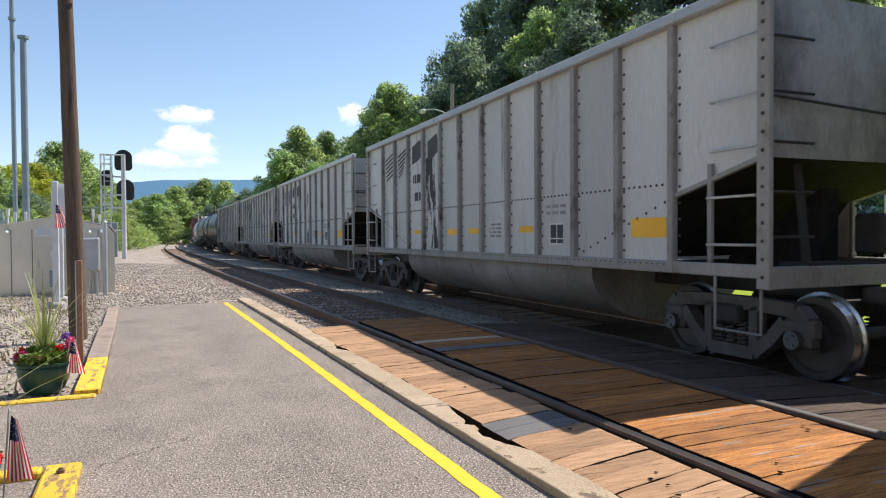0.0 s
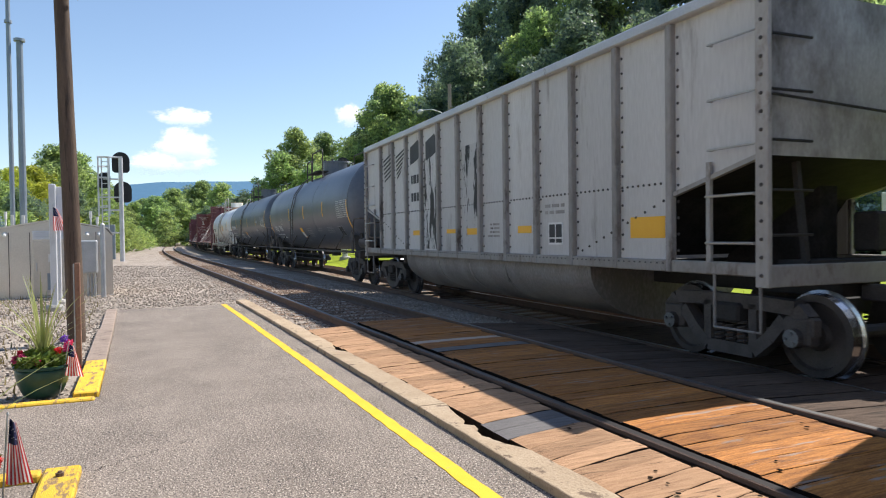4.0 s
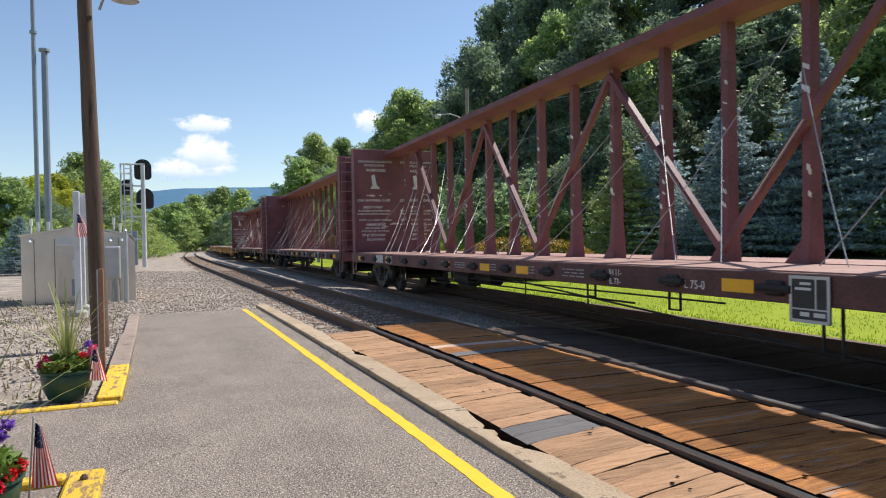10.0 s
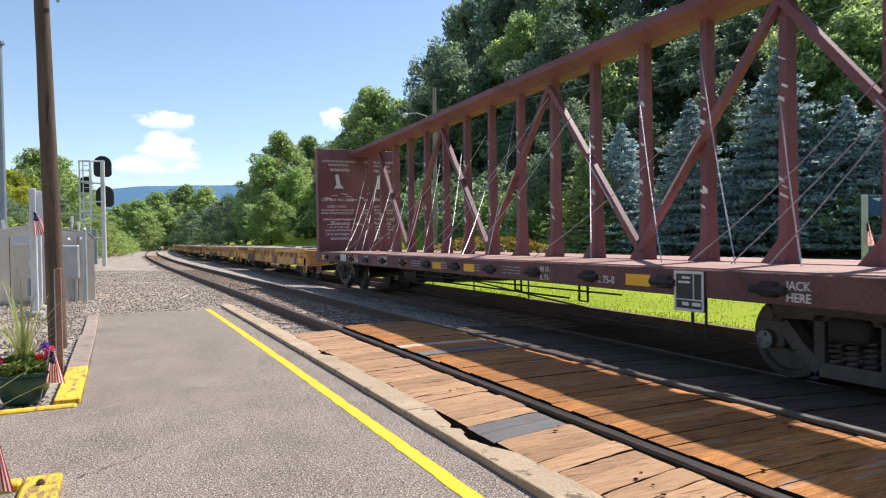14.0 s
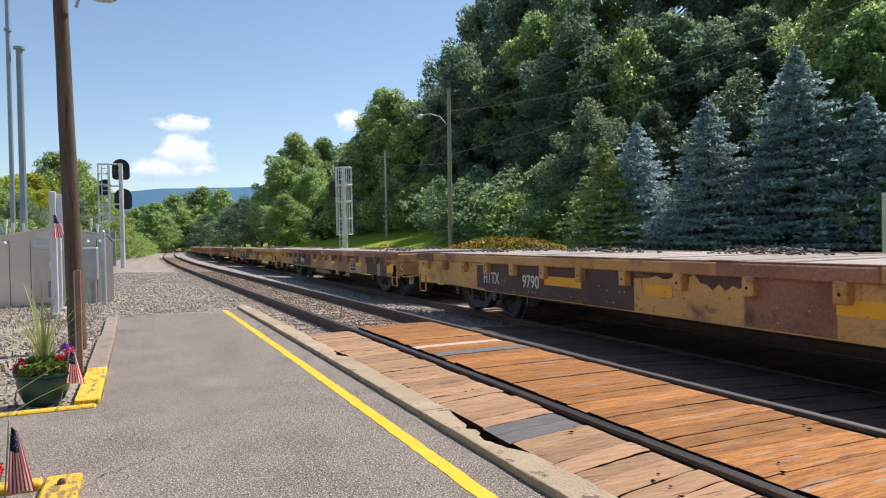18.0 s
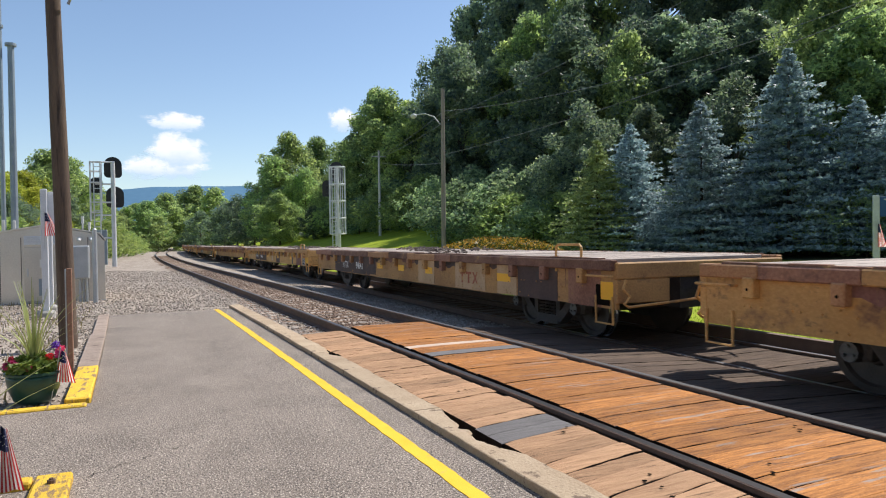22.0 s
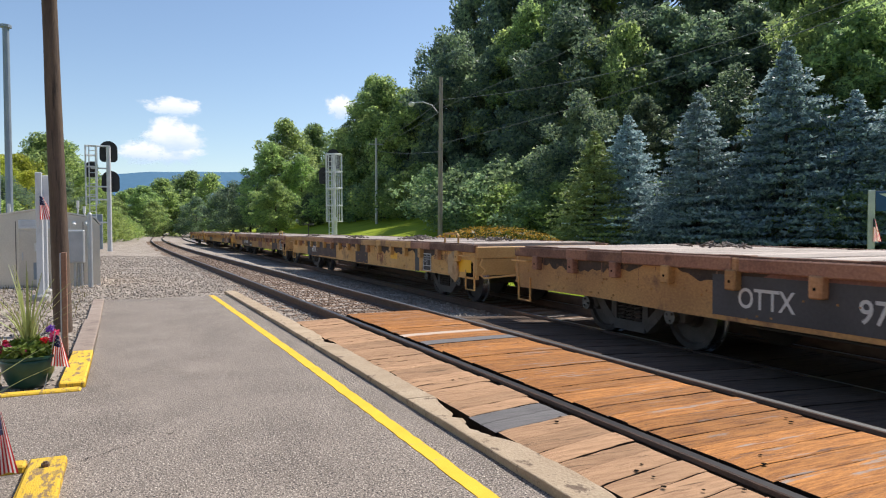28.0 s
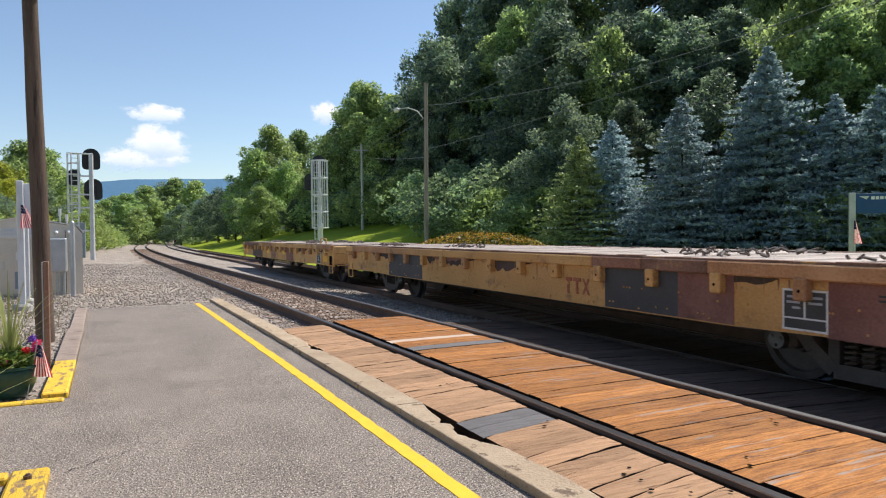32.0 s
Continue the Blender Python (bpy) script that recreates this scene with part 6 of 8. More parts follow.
for i, kind in enumerate(KINDS):
    length = JOINTS[i + 1] - JOINTS[i]
    wheels = []
    s_front = JOINTS[i]
    if kind == "G":
        car, inner = make_gondola(wheels)
        gondola_marks(car, inner, 10 + i)
    elif kind in "TW":
        car, r, zc, L = make_tank(length, M_TANK_WHITE if kind == "W" else M_TANK_BLACK, wheels, kind == "W")
        tank_marks(car, i, r, zc, L)
    elif kind == "C":
        car, hl = make_centerbeam(length, wheels, False, i != 9, 4.72, i == 9)
        if i == 8:
            lettering("CAUTION", 0.11, M_WHITE, car, Matrix.Translation((-1.0, -hl - 0.02 + 0.04, 4.58)), "caution_lettering")
            lettering("56111", 0.22, M_WHITE, car, on_side(hl - 4.25, 0.91, -1.556), "car_number", 0.9)
        if i in (8, 9):
            for k in range(4):
                bm = bmesh.new()
                y = (3.2 if i == 8 else 5.6) + k * 0.19
                box(bm, -1.557, -1.552, hl - y - 0.15, hl - y, 0.91, 1.13)
                part("marking", bm, M_WHITE, car)
        if i == 10:
            for y, h, z, text in ((4.79, 0.2, 0.93, "565"), (5.69, 0.2, 0.93, "467"), (6.9, 0.09, 1.04, "LD LMT 224900"), (6.9, 0.09, 0.91, "LT  WT  61100")):
                lettering(text, h, M_WHITE, car, on_side(hl - y, z, -1.556), "car_number" if h > 0.1 else "load_lettering", 0.85)
            for k in range(4):
                bm = bmesh.new()
                box(bm, -1.557, -1.552, hl - 3.42 - k * 0.16, hl - 3.31 - k * 0.16, 0.93, 1.13)
                part("marking", bm, M_WHITE, car)
        if i == 9:
            lettering("55", 0.22, M_WHITE, car, on_side(hl - 6.66, 0.91, -1.556), "car_number", 0.9)
            lettering("9521", 0.22, M_WHITE, car, on_side(hl - 7.15, 0.91, -1.556), "car_number", 0.9)
    else:
        car, hl = make_flat(length, wheels, 50 + i, i in (13, 15, 17, 18, 20))
        n = {12: "9790", 16: "93026", 13: "93729", 14: "93745", 15: "94043", 18: "97709", 19: "", 20: "97789"}.get(i)
        if n is not None:
            bm = bmesh.new()
            box(bm, -1.497, -1.493, hl - (7.4 if i == 18 else 6.9), hl - (4.3 if i == 18 else 3.2), 0.62, 1.05)
            part("number_panel", bm, M_PATCH_GREY if i == 18 else M_PATCH_DARK, car)
            if n:
                lettering(n, 0.21, M_WHITE, car, on_side(hl - 5.0 - (0.95 if i == 18 else 0), 0.73, -1.502), "car_number", 0.95)
            lettering("OTTX" if i in (18, 20) else "HTTX", 0.21, M_WHITE, car, on_side(hl - (4.65 if i == 18 else 4.1 if i == 20 else 3.5), 0.73, -1.502), "car_mark", 0.85)
            if i == 16:
                lettering("R1", 0.26, M_WHITE, car, on_side(hl - 8.6, 0.66, -1.502), "test_lettering", 0.95)
            if i == 20:
                lettering("LD LMT 155000", 0.08, M_WHITE, car, on_side(hl - 6.45, 0.62, -1.502), "load_lettering", 0.85)
    TRAIN.append((car, s_front, length, wheels))


def car_pose(s_front, length):
    """A car rides on its two trucks along the far track."""
    a, b = far(s_front + 2.6), far(s_front + length - 2.6)
    d = b - a
    return Matrix.Translation((a + b) / 2) @ Matrix.Rotation(math.atan2(-d.x, d.y), 4, "Z")


# ---- platform edge and crossing ----
def lathe(bm, prof, n=24, mi=0):
    rings = [[bm.verts.new((r * math.cos(2 * math.pi * k / n), r * math.sin(2 * math.pi * k / n), z)) for k in range(n)] for r, z in prof]
    for p, q in zip(rings, rings[1:]):
        for k in range(n):
            bm.faces.new((p[k], p[(k + 1) % n], q[(k + 1) % n], q[k])).material_index = mi
    bm.faces.new(rings[0][::-1])
    bm.faces.new(rings[-1])
    return bm


def timber(name, s0, s1, d0, d1, z0, z1, material, label, category, jitter=0.006, bevel=0.012, turn=0.0):
    """One squared timber or stone that lies along the platform."""
    bm = bmesh.new()
    L, w = s1 - s0, d1 - d0
    box(bm, -w / 2, w / 2, -L / 2, L / 2, z0, z1, bevel)
    for v in bm.verts:
        v.co += Vector((random.uniform(-jitter, jitter), random.uniform(-jitter, jitter), random.uniform(-jitter, jitter) * 0.5))
    sm, dm = (s0 + s1) / 2, (d0 + d1) / 2
    ob = finish(name, bm, material, at=Matrix.Translation(along(sm, dm)) @ Matrix.Rotation(course(sm) + turn, 4, "Z"))
    return tagged(ob, label, category)


# kerb timbers at the left of the platform
timber("edge_timber", 6.80, 8.55, -4.33, -4.125, -0.3, 0.0, M_YELLOW_WORN, "worn yellow-painted timber kerb beside the asphalt", "kerb")
timber("edge_timber", 8.56, 11.6, -4.34, -4.125, -0.3, -0.005, M_BRICK, "weathered reddish timber kerb beside the asphalt", "kerb")
timber("edge_timber", 11.62, 14.8, -4.32, -4.125, -0.3, -0.01, M_BRICK, "weathered reddish timber kerb beside the asphalt", "kerb")
bm = bmesh.new()
box(bm, -1.45, 1.45, -0.06, 0.06, -0.3, -0.03, 0.012)
tagged(finish("edge_timber", bm, M_YELLOW_WORN, at=Matrix.Translation(along(6.72, -5.6)) @ Matrix.Rotation(course(6.7) - 0.03, 4, "Z")), "long yellow-painted timber kerb in front of the gravel", "kerb")
timber("edge_timber", 2.4, 4.6, -4.31, -4.115, -0.3, 0.0, M_YELLOW_WORN, "worn yellow-painted timber kerb beside the asphalt", "kerb")
bm = bmesh.new()
box(bm, -0.9, 0.9, -0.06, 0.06, -0.3, -0.005, 0.012)
tagged(finish("edge_timber", bm, M_YELLOW_WORN, at=Matrix.Translation(along(4.60, -5.22)) @ Matrix.Rotation(course(4.6) - 0.03, 4, "Z")), "splintered yellow timber kerb behind a flower pot", "kerb")
bm = bmesh.new()
rod(bm, (0, 0, 0), (0, 0, 0.02), 0.022, n=8)
rod(bm, (0, 0, 0.02), (0, 0, 0.03), 0.012, n=6)
tagged(finish("bolt_head", bm, M_RAIL, at=Matrix.Translation(along(4.42, -4.21, 0.0))), "rusty bolt head in the yellow timber", "bolt")

# cracks in the asphalt
def crack(pts, w=0.008):
    bm = bmesh.new()
    r = random.Random(len(pts))
    line = []
    for (a, b), (c, d) in zip(pts, pts[1:]):
        for q in np.linspace(0, 1, 14)[:-1]:
            line.append(along(a + (c - a) * q + r.uniform(-0.03, 0.03), b + (d - b) * q + r.uniform(-0.03, 0.03), PZ + 0.004))
    for p, q in zip(line, line[1:]):
        n = Vector((-(q - p).y, (q - p).x, 0)).normalized() * w * r.uniform(0.3, 1)
        bm.faces.new([bm.verts.new(v) for v in (p - n, q - n, q + n, p + n)])
    ob = finish("asphalt_crack", bm, M_HOLE)
    return tagged(ob, "thin dark crack in the asphalt", "crack", kind="structure")


crack([(4.6, -4.05), (4.9, -3.6), (5.05, -3.4)], 0.003)
crack([(6.7, -4.0), (6.75, -3.4), (6.9, -2.6)], 0.003)

PLANKS = {}


def plank_mesh(key, length, width, material):
    """A worn plank: edges rounded by wear, split and ragged ends."""
    rp = random.Random(str(key))
    bm = bmesh.new()
    n = 9
    rows = []
    for i in range(n + 1):
        x = -length / 2 + length * i / n
        end = rp.uniform(-0.014, 0.014) if i in (0, n) else 0.0
        w0, w1 = -width / 2 + rp.uniform(0, 0.002), width / 2 - rp.uniform(0, 0.002)
        z = rp.uniform(-0.003, 0.002) - (0.005 if i in (0, n) else 0)
        prof = ((w0, -0.09), (w1, -0.09), (w1, z - 0.004), (w1 - 0.005, z), (0.0 + rp.uniform(-0.02, 0.02), z + 0.001), (w0 + 0.005, z), (w0, z - 0.004))
        rows.append([bm.verts.new((x + end * rp.uniform(0.3, 1), y, h)) for y, h in prof])
    for p, q in zip(rows, rows[1:]):
        for k in range(7):
            bm.faces.new((p[k], p[(k + 1) % 7], q[(k + 1) % 7], q[k])).material_index = 0 if k in (2, 3, 4, 5) else 1
    bm.faces.new(rows[0][::-1]).material_index = 1
    bm.faces.new(rows[-1]).material_index = 1
    if key[0] == "a":
        for v in bm.verts:
            v.co.y += v.co.x * 0.2
    bmesh.ops.recalc_face_normals(bm, faces=bm.faces[:])
    ob = finish("plank", bm, [material, M_PLANK_END])
    PLANKS[key] = ob.data
    bpy.data.objects.remove(ob)


near_crossing = base("plank_crossing", pose(0, 0, 0), "worn wooden plank crossing between kerb and rail", "crossing", kind="structure")
mid_crossing = base("plank_crossing", pose(0, 0, 0), "orange-stained wooden plank crossing between the rails", "crossing", kind="structure")
far_crossing = base("plank_crossing", pose(0, 0, 0), "grimy grey-brown wooden plank crossing at the far rails", "crossing", kind="structure")
WIDTHS = (0.17, 0.195, 0.215, 0.24)
for k, w in enumerate(WIDTHS):
    for j in range(2):
        plank_mesh(("a", k, j), 0.685 + 0.02 * j, w, M_PLANK)
        plank_mesh(("b", k, j), 1.27, w + 0.02, M_PLANK_OR)
plank_mesh(("a", "grey", 0), 0.70, 0.2, M_PLANK_GREY)
plank_mesh(("b", "grey", 0), 1.27, 0.235, M_PLANK_GREY)
plank_mesh(("b", "pale", 0), 1.27, 0.2, M_PLANK_PALE)


def lay(crossing, key, widths, s0, s1, d, odd, slope=0.0, gap=0.005, z=None):
    """Lay planks side by side from s0 to s1; odd names the few that look different and where they lie."""
    rp = random.Random(key + str(s0))
    s = s0
    while s < s1:
        k = rp.randrange(4)
        w, name = widths[k], (key, k, rp.randrange(2))
        for at_s, other, ow in odd:
            if s <= at_s < s + w:
                w, name = ow, (key, other, 0)
        p = along(s + w / 2, d(s) + rp.uniform(-0.014, 0.014), (z(s) if z else 0) + rp.uniform(-0.028, -0.018))
        flip = rp.choice((0, math.pi)) if key != "a" else 0
        place("plank", PLANKS[name], Matrix.Translation(p) @ Matrix.Rotation(course(s) + flip + rp.uniform(-0.012, 0.012), 4, "Z") @ Matrix.Rotation(slope if not flip else -slope, 4, "Y"), crossing)
        s += w + gap * rp.uniform(0.5, 1.3)


lay(near_crossing, "a", WIDTHS, -4.6, 10.0, lambda s: -1.185, ((4.26, "grey", 0.2),))
lay(mid_crossing, "b", [w + 0.02 for w in WIDTHS], -3.4, 10.3, lambda s: 0.05 if s > 5.2 else 0.03, ((8.13, "pale", 0.2), (7.45, "grey", 0.235)))
# spike holes: flat discs, their shade painted black
rh = random.Random(12)
holes = []
for i in range(11):
    near = i < 6
    s, d = rh.uniform(1.9, 9.4), (rh.uniform(-1.42, -0.98) if near else rh.choice((-0.47, 0.42)))
    holes += [(s + rh.uniform(-0.03, 0.03), d + rh.uniform(-0.02, 0.02)), (s + rh.uniform(0.04, 0.16), d + rh.uniform(0.03, 0.13))]
for s, d in holes:
    bm = bmesh.new()
    bmesh.ops.create_circle(bm, cap_ends=True, segments=8, radius=rh.uniform(0.011, 0.019))
    finish("spike_hole", bm, M_HOLE, near_crossing if d < -0.7 else mid_crossing, at=Matrix.Translation(along(s, d, -0.0135)))
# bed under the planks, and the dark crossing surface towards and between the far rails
# Black bed: the shade in the plank gaps is put into its colour.
ribbon("crossing_bed", -1.72, 0.7, -6, 10.2, -0.4, -0.115, M_HOLE, 1.0, "bed under the crossing planks, black to paint gap shade", "bed")
sv = np.arange(-6, 10.3, 0.5)
# Panels are near-black; the train's shade is put into their colour.
for lo, hi in ((lambda s: 0.795, lambda s: spacing(s) - 0.83), (lambda s: spacing(s) - 0.66, lambda s: spacing(s) + 0.66), (lambda s: spacing(s) + 0.83, lambda s: spacing(s) + 1.75)):
    bm = bmesh.new()
    ring = []
    for s in sv:
        za = -0.13 if lo(s) < 1 else DROP - 0.08
        a, b = along(s, lo(s), za), along(s, hi(s), DROP - (0.08 if lo(s) < 4 else 0.02))
        ring.append([bm.verts.new(a), bm.verts.new(b), bm.verts.new(b - Vector((0, 0, 0.2))), bm.verts.new(a - Vector((0, 0, 0.3)))])
    for p, q in zip(ring, ring[1:]):
        for i in range(4):
            bm.faces.new((p[i], p[(i + 1) % 4], q[(i + 1) % 4], q[i]))
    bmesh.ops.recalc_face_normals(bm, faces=bm.faces[:])
    tagged(finish("crossing_panel", bm, M_BED_EDGE if lo(0) > 4 else M_DARK_DECK), "bed beside the far rails, blackened to paint train shade", "crossing", kind="structure")
# grimy planks from the near track to the far one, and between the far rails
for k, w in enumerate(WIDTHS):
    for j in range(2):
        plank_mesh(("c", k, j), 1.50 + 0.12 * j, w + 0.02, M_PLANK_GRIMY)
        plank_mesh(("d", k, j), 1.26, w + 0.02, M_PLANK_GRIMY)
lay(far_crossing, "c", [w + 0.02 for w in WIDTHS], -4.0, 9.6, lambda s: 1.60, (), 0.052, 0.01, lambda s: -0.082)
lay(far_crossing, "d", [w + 0.02 for w in WIDTHS], -4.0, 9.6, spacing, (), 0.0, 0.01, lambda s: DROP)

# loose ballast: stones near the platform end and between the rails
def stones(name, count, where, size, seed, label, material=None):
    r = random.Random(seed)
    vs, fs = [], []
    ico = [(0, 0, 1), (0.9, 0, 0.3), (0.28, 0.85, 0.35), (-0.72, 0.53, 0.3), (-0.72, -0.53, 0.35), (0.28, -0.85, 0.3), (0.1, 0.1, -0.6)]
    tri = [(0, 1, 2), (0, 2, 3), (0, 3, 4), (0, 4, 5), (0, 5, 1), (6, 2, 1), (6, 3, 2), (6, 4, 3), (6, 5, 4), (6, 1, 5)]
    for _ in range(count):
        s, d = where(r)
        z = ground_height(s, d)
        p = along(s, d, z)
        k = size * r.uniform(0.5, 1.3)
        rot = Euler((r.uniform(-0.6, 0.6), r.uniform(-0.6, 0.6), r.uniform(0, 6.3))).to_matrix()
        n = len(vs)
        for v in ico:
            q = rot @ Vector((v[0] * k * r.uniform(0.7, 1.2), v[1] * k * r.uniform(0.7, 1.2), v[2] * k * 0.75))
            vs.append(p + q + Vector((0, 0, k * 0.2)))
        fs += [(a + n, b + n, c + n) for a, b, c in tri]
    me = bpy.data.meshes.new(name)
    me.from_pydata(vs, [], fs)
    me.materials.append(material or M_STONES)
    me.update()
    return tagged(new(name, me), label, "gravel", kind="stuff")


def island_mat(name, dark, light, rough=0.95):
    """Tones that differ from stone to stone."""
    m = mat(name, dark, light, rough, scale=9, fine=50, bump=0.3, rand=0.0)
    N, L = m.node_tree.nodes, m.node_tree.links
    geo, hsv = N.new("ShaderNodeNewGeometry"), [n for n in N if n.type == "HUE_SAT"][0]
    rg = N.new("ShaderNodeMapRange")
    rg.inputs["To Min"].default_value, rg.inputs["To Max"].default_value = 0.68, 1.28
    L.new(geo.outputs["Random Per Island"], rg.inputs["Value"])
    L.new(rg.outputs[0], hsv.inputs["Value"])
    return m


M_STONES = island_mat("loose_stones", (0.28, 0.232, 0.19), (0.50, 0.43, 0.36))
M_STONES_RUSTY = island_mat("rust_stained_stones", (0.15, 0.098, 0.068), (0.33, 0.235, 0.175))
stones("ballast_stones", 5200, lambda r: (10.2 + r.random() ** 1.3 * 30, r.uniform(-0.68, 0.68)), 0.026, 1, "rust-stained broken stones between the ties", M_STONES_RUSTY)
stones("ballast_stones", 4200, lambda r: (10.2 + r.random() ** 1.3 * 30, r.choice((r.uniform(-1.62, -0.85), r.uniform(0.85, 1.5)))), 0.032, 6, "grey broken ballast stones beside the rails")
stones("ballast_stones", 9500, lambda r: (15.1 + r.random() ** 1.4 * 26, r.uniform(-5.6, -1.5)), 0.032, 2, "grey broken stones beyond the platform end")
stones("ballast_stones", 7500, lambda r: (r.uniform(6.9, 20), -4.35 - r.random() ** 1.2 * 4.5), 0.026, 3, "pale gravel beside the timber kerb")
stones("ballast_stones", 2600, lambda r: (r.uniform(10.3, 26), r.uniform(1.2, 2.8)), 0.030, 4, "grey ballast between the two tracks")
stones("ballast_stones", 600, lambda r: (r.uniform(3, 24), spacing(10) + 2.2 + r.random() * 0.25), 0.030, 5, "pale ballast edge beside the lawn")
ribbon("edge_timber", lambda s: spacing(s) + 0.97, lambda s: spacing(s) + 1.10, -6, 30, -0.6, -0.065, M_RAIL, 2.0, "dark brown timber on edge beside the far rail", "timber")
ribbon("far_shoulder", lambda s: spacing(s) + 0.82, lambda s: spacing(s) + 2.3, 10.3, 90, -0.6, DROP - 0.13, M_SHOULDER, 2.0, "dark brown shoulder beside the far track", "shoulder")
ribbon("far_shoulder", lambda s: spacing(s) + 1.76, lambda s: spacing(s) + 2.2, -6, 10.29, -0.6, DROP - 0.06, M_SHOULDER, 2.0, "dark brown shoulder beside the far track", "shoulder")


# ---- trees ----
M_BARK = mat("tree_bark", (0.05, 0.038, 0.028), (0.10, 0.08, 0.06), 0.95, scale=3, fine=30, bump=0.5, stretch=(1, 1, 0.3))
# Extra blue in these leaf tones paints haze over the wooded slope.
M_LEAF = leaf_mat("haze_tinted_leaves", (0.062, 0.105, 0.098), (0.31, 0.40, 0.20), 0.7, 0.52)
# Lighter copy of the leaf tones, to paint sunlight on some trees.
M_LEAF_SUNLIT = leaf_mat("sunlit_leaves", (0.125, 0.20, 0.10), (0.52, 0.64, 0.21), 0.9, 0.66)
M_LEAF_YELLOW = leaf_mat("yellowing_leaves", (0.28, 0.34, 0.05), (0.60, 0.60, 0.09), 0.7, 0.75)
M_BUSH = leaf_mat("bush_leaves", (0.095, 0.165, 0.105), (0.42, 0.54, 0.23), 0.7, 0.6)
# Light green, raised further to paint sunlight on bushes.
M_BUSH_LIGHT = leaf_mat("light_bush_leaves", (0.16, 0.24, 0.085), (0.47, 0.58, 0.17), 0.7, 0.6)
M_SPRUCE = leaf_mat("blue_spruce_needles", (0.145, 0.21, 0.225), (0.43, 0.54, 0.555), 1.2, 0.5)
M_SPRUCE_GREEN = leaf_mat("green_spruce_needles", (0.15, 0.20, 0.08), (0.36, 0.42, 0.16), 1.2, 0.4)


def leaf_cards(points, size, r, droop=0.0, long=1.0):
    """Many small bent leaves round the given points, as vertices and faces."""
    n = len(points)
    u = r.normal(size=(n, 3))
    u /= np.linalg.norm(u, axis=1)[:, None]
    u[:, 2] *= 0.6
    v = np.cross(u, r.normal(size=(n, 3)))
    v /= np.linalg.norm(v, axis=1)[:, None] + 1e-9
    k = (size * r.uniform(0.55, 1.25, n))[:, None]
    u, v = u * k * long, v * k * 0.62
    d = np.zeros((n, 3))
    d[:, 2] = -droop
    vs = np.stack([points - u * 0.8 - v, points - u * 0.8 + v, points + u * 1.2 + d * k], 1).reshape(-1, 3)
    return vs


def cards_object(name, vs, material, parent, c=3):
    me = bpy.data.meshes.new(name)
    n = len(vs) // c
    me.vertices.add(len(vs))
    me.vertices.foreach_set("co", vs.astype(np.float32).ravel())
    me.loops.add(n * c)
    me.loops.foreach_set("vertex_index", np.arange(n * c, dtype=np.int32))
    me.polygons.add(n)
    me.polygons.foreach_set("loop_start", np.arange(0, n * c, c, dtype=np.int32))
    me.update(calc_edges=True)
    me.materials.append(material)
    ob = new(name, me)
    ob.parent = parent
    return ob


def make_broadleaf(name, height, width, material, seed, leaves=16000, leaf=0.180, trunk=0.22, low=0.07, label="", category="tree"):
    """A broad-leaved tree: trunk, forking limbs, and a crown of leaf clumps with gaps."""
    r = np.random.default_rng(seed)
    tree = base(name, pose(0, 0, 0), label, category)
    bm = bmesh.new()
    tips = []
    top = height * 0.62
    rod(bm, (0, 0, -0.6), (0.1, 0.05, top), trunk, trunk * 0.35, n=8)
    for k in range(9):
        z = height * (low + 0.1) + (top - height * (low + 0.1)) * k / 8
        a = k * 2.4 + r.uniform(-0.4, 0.4)
        ln = width * 0.38 * (1.05 - 0.45 * k / 8)
        e = Vector((math.cos(a) * ln, math.sin(a) * ln, z + ln * 0.55))
        rod(bm, (0.05, 0.02, z), e, trunk * 0.36, trunk * 0.1, n=5)
        for q in range(2):
            e2 = e + Vector((r.uniform(-1, 1), r.uniform(-1, 1), r.uniform(0.1, 0.9))) * ln * 0.5
            rod(bm, e, e2, trunk * 0.1, trunk * 0.03, n=4)
    part("trunk", bm, M_BARK, tree)
    # clumps lie over an uneven outline
    nc = 84
    pts = []
    for k in range(nc):
        zc = low + (1 - low) * ((k + 0.5) / nc)
        prof = math.sin(math.pi * min(max((zc - low) / (1 - low), 0.06), 1) ** 0.72) ** 0.7
        a = k * 2.399 + r.uniform(-0.35, 0.35)
        rad = width / 2 * prof * r.uniform(0.35, 1.22)
        c = np.array([math.cos(a) * rad, math.sin(a) * rad, (zc + r.normal() * 0.035) * height])
        cs = width * r.uniform(0.05, 0.145)
        m = int(leaves / nc * (cs / width / 0.097) ** 1.7)
        p = r.normal(size=(m, 3))
        p *= (0.62 / np.maximum(np.linalg.norm(p, axis=1), 0.9) ** 0.5)[:, None] * cs * np.array([1.15, 1.15, 0.8])
        pts.append(c + p)
    pts = np.concatenate(pts)
    cards_object("crown", leaf_cards(pts, leaf, r, 0.25), material, tree)
    return tree


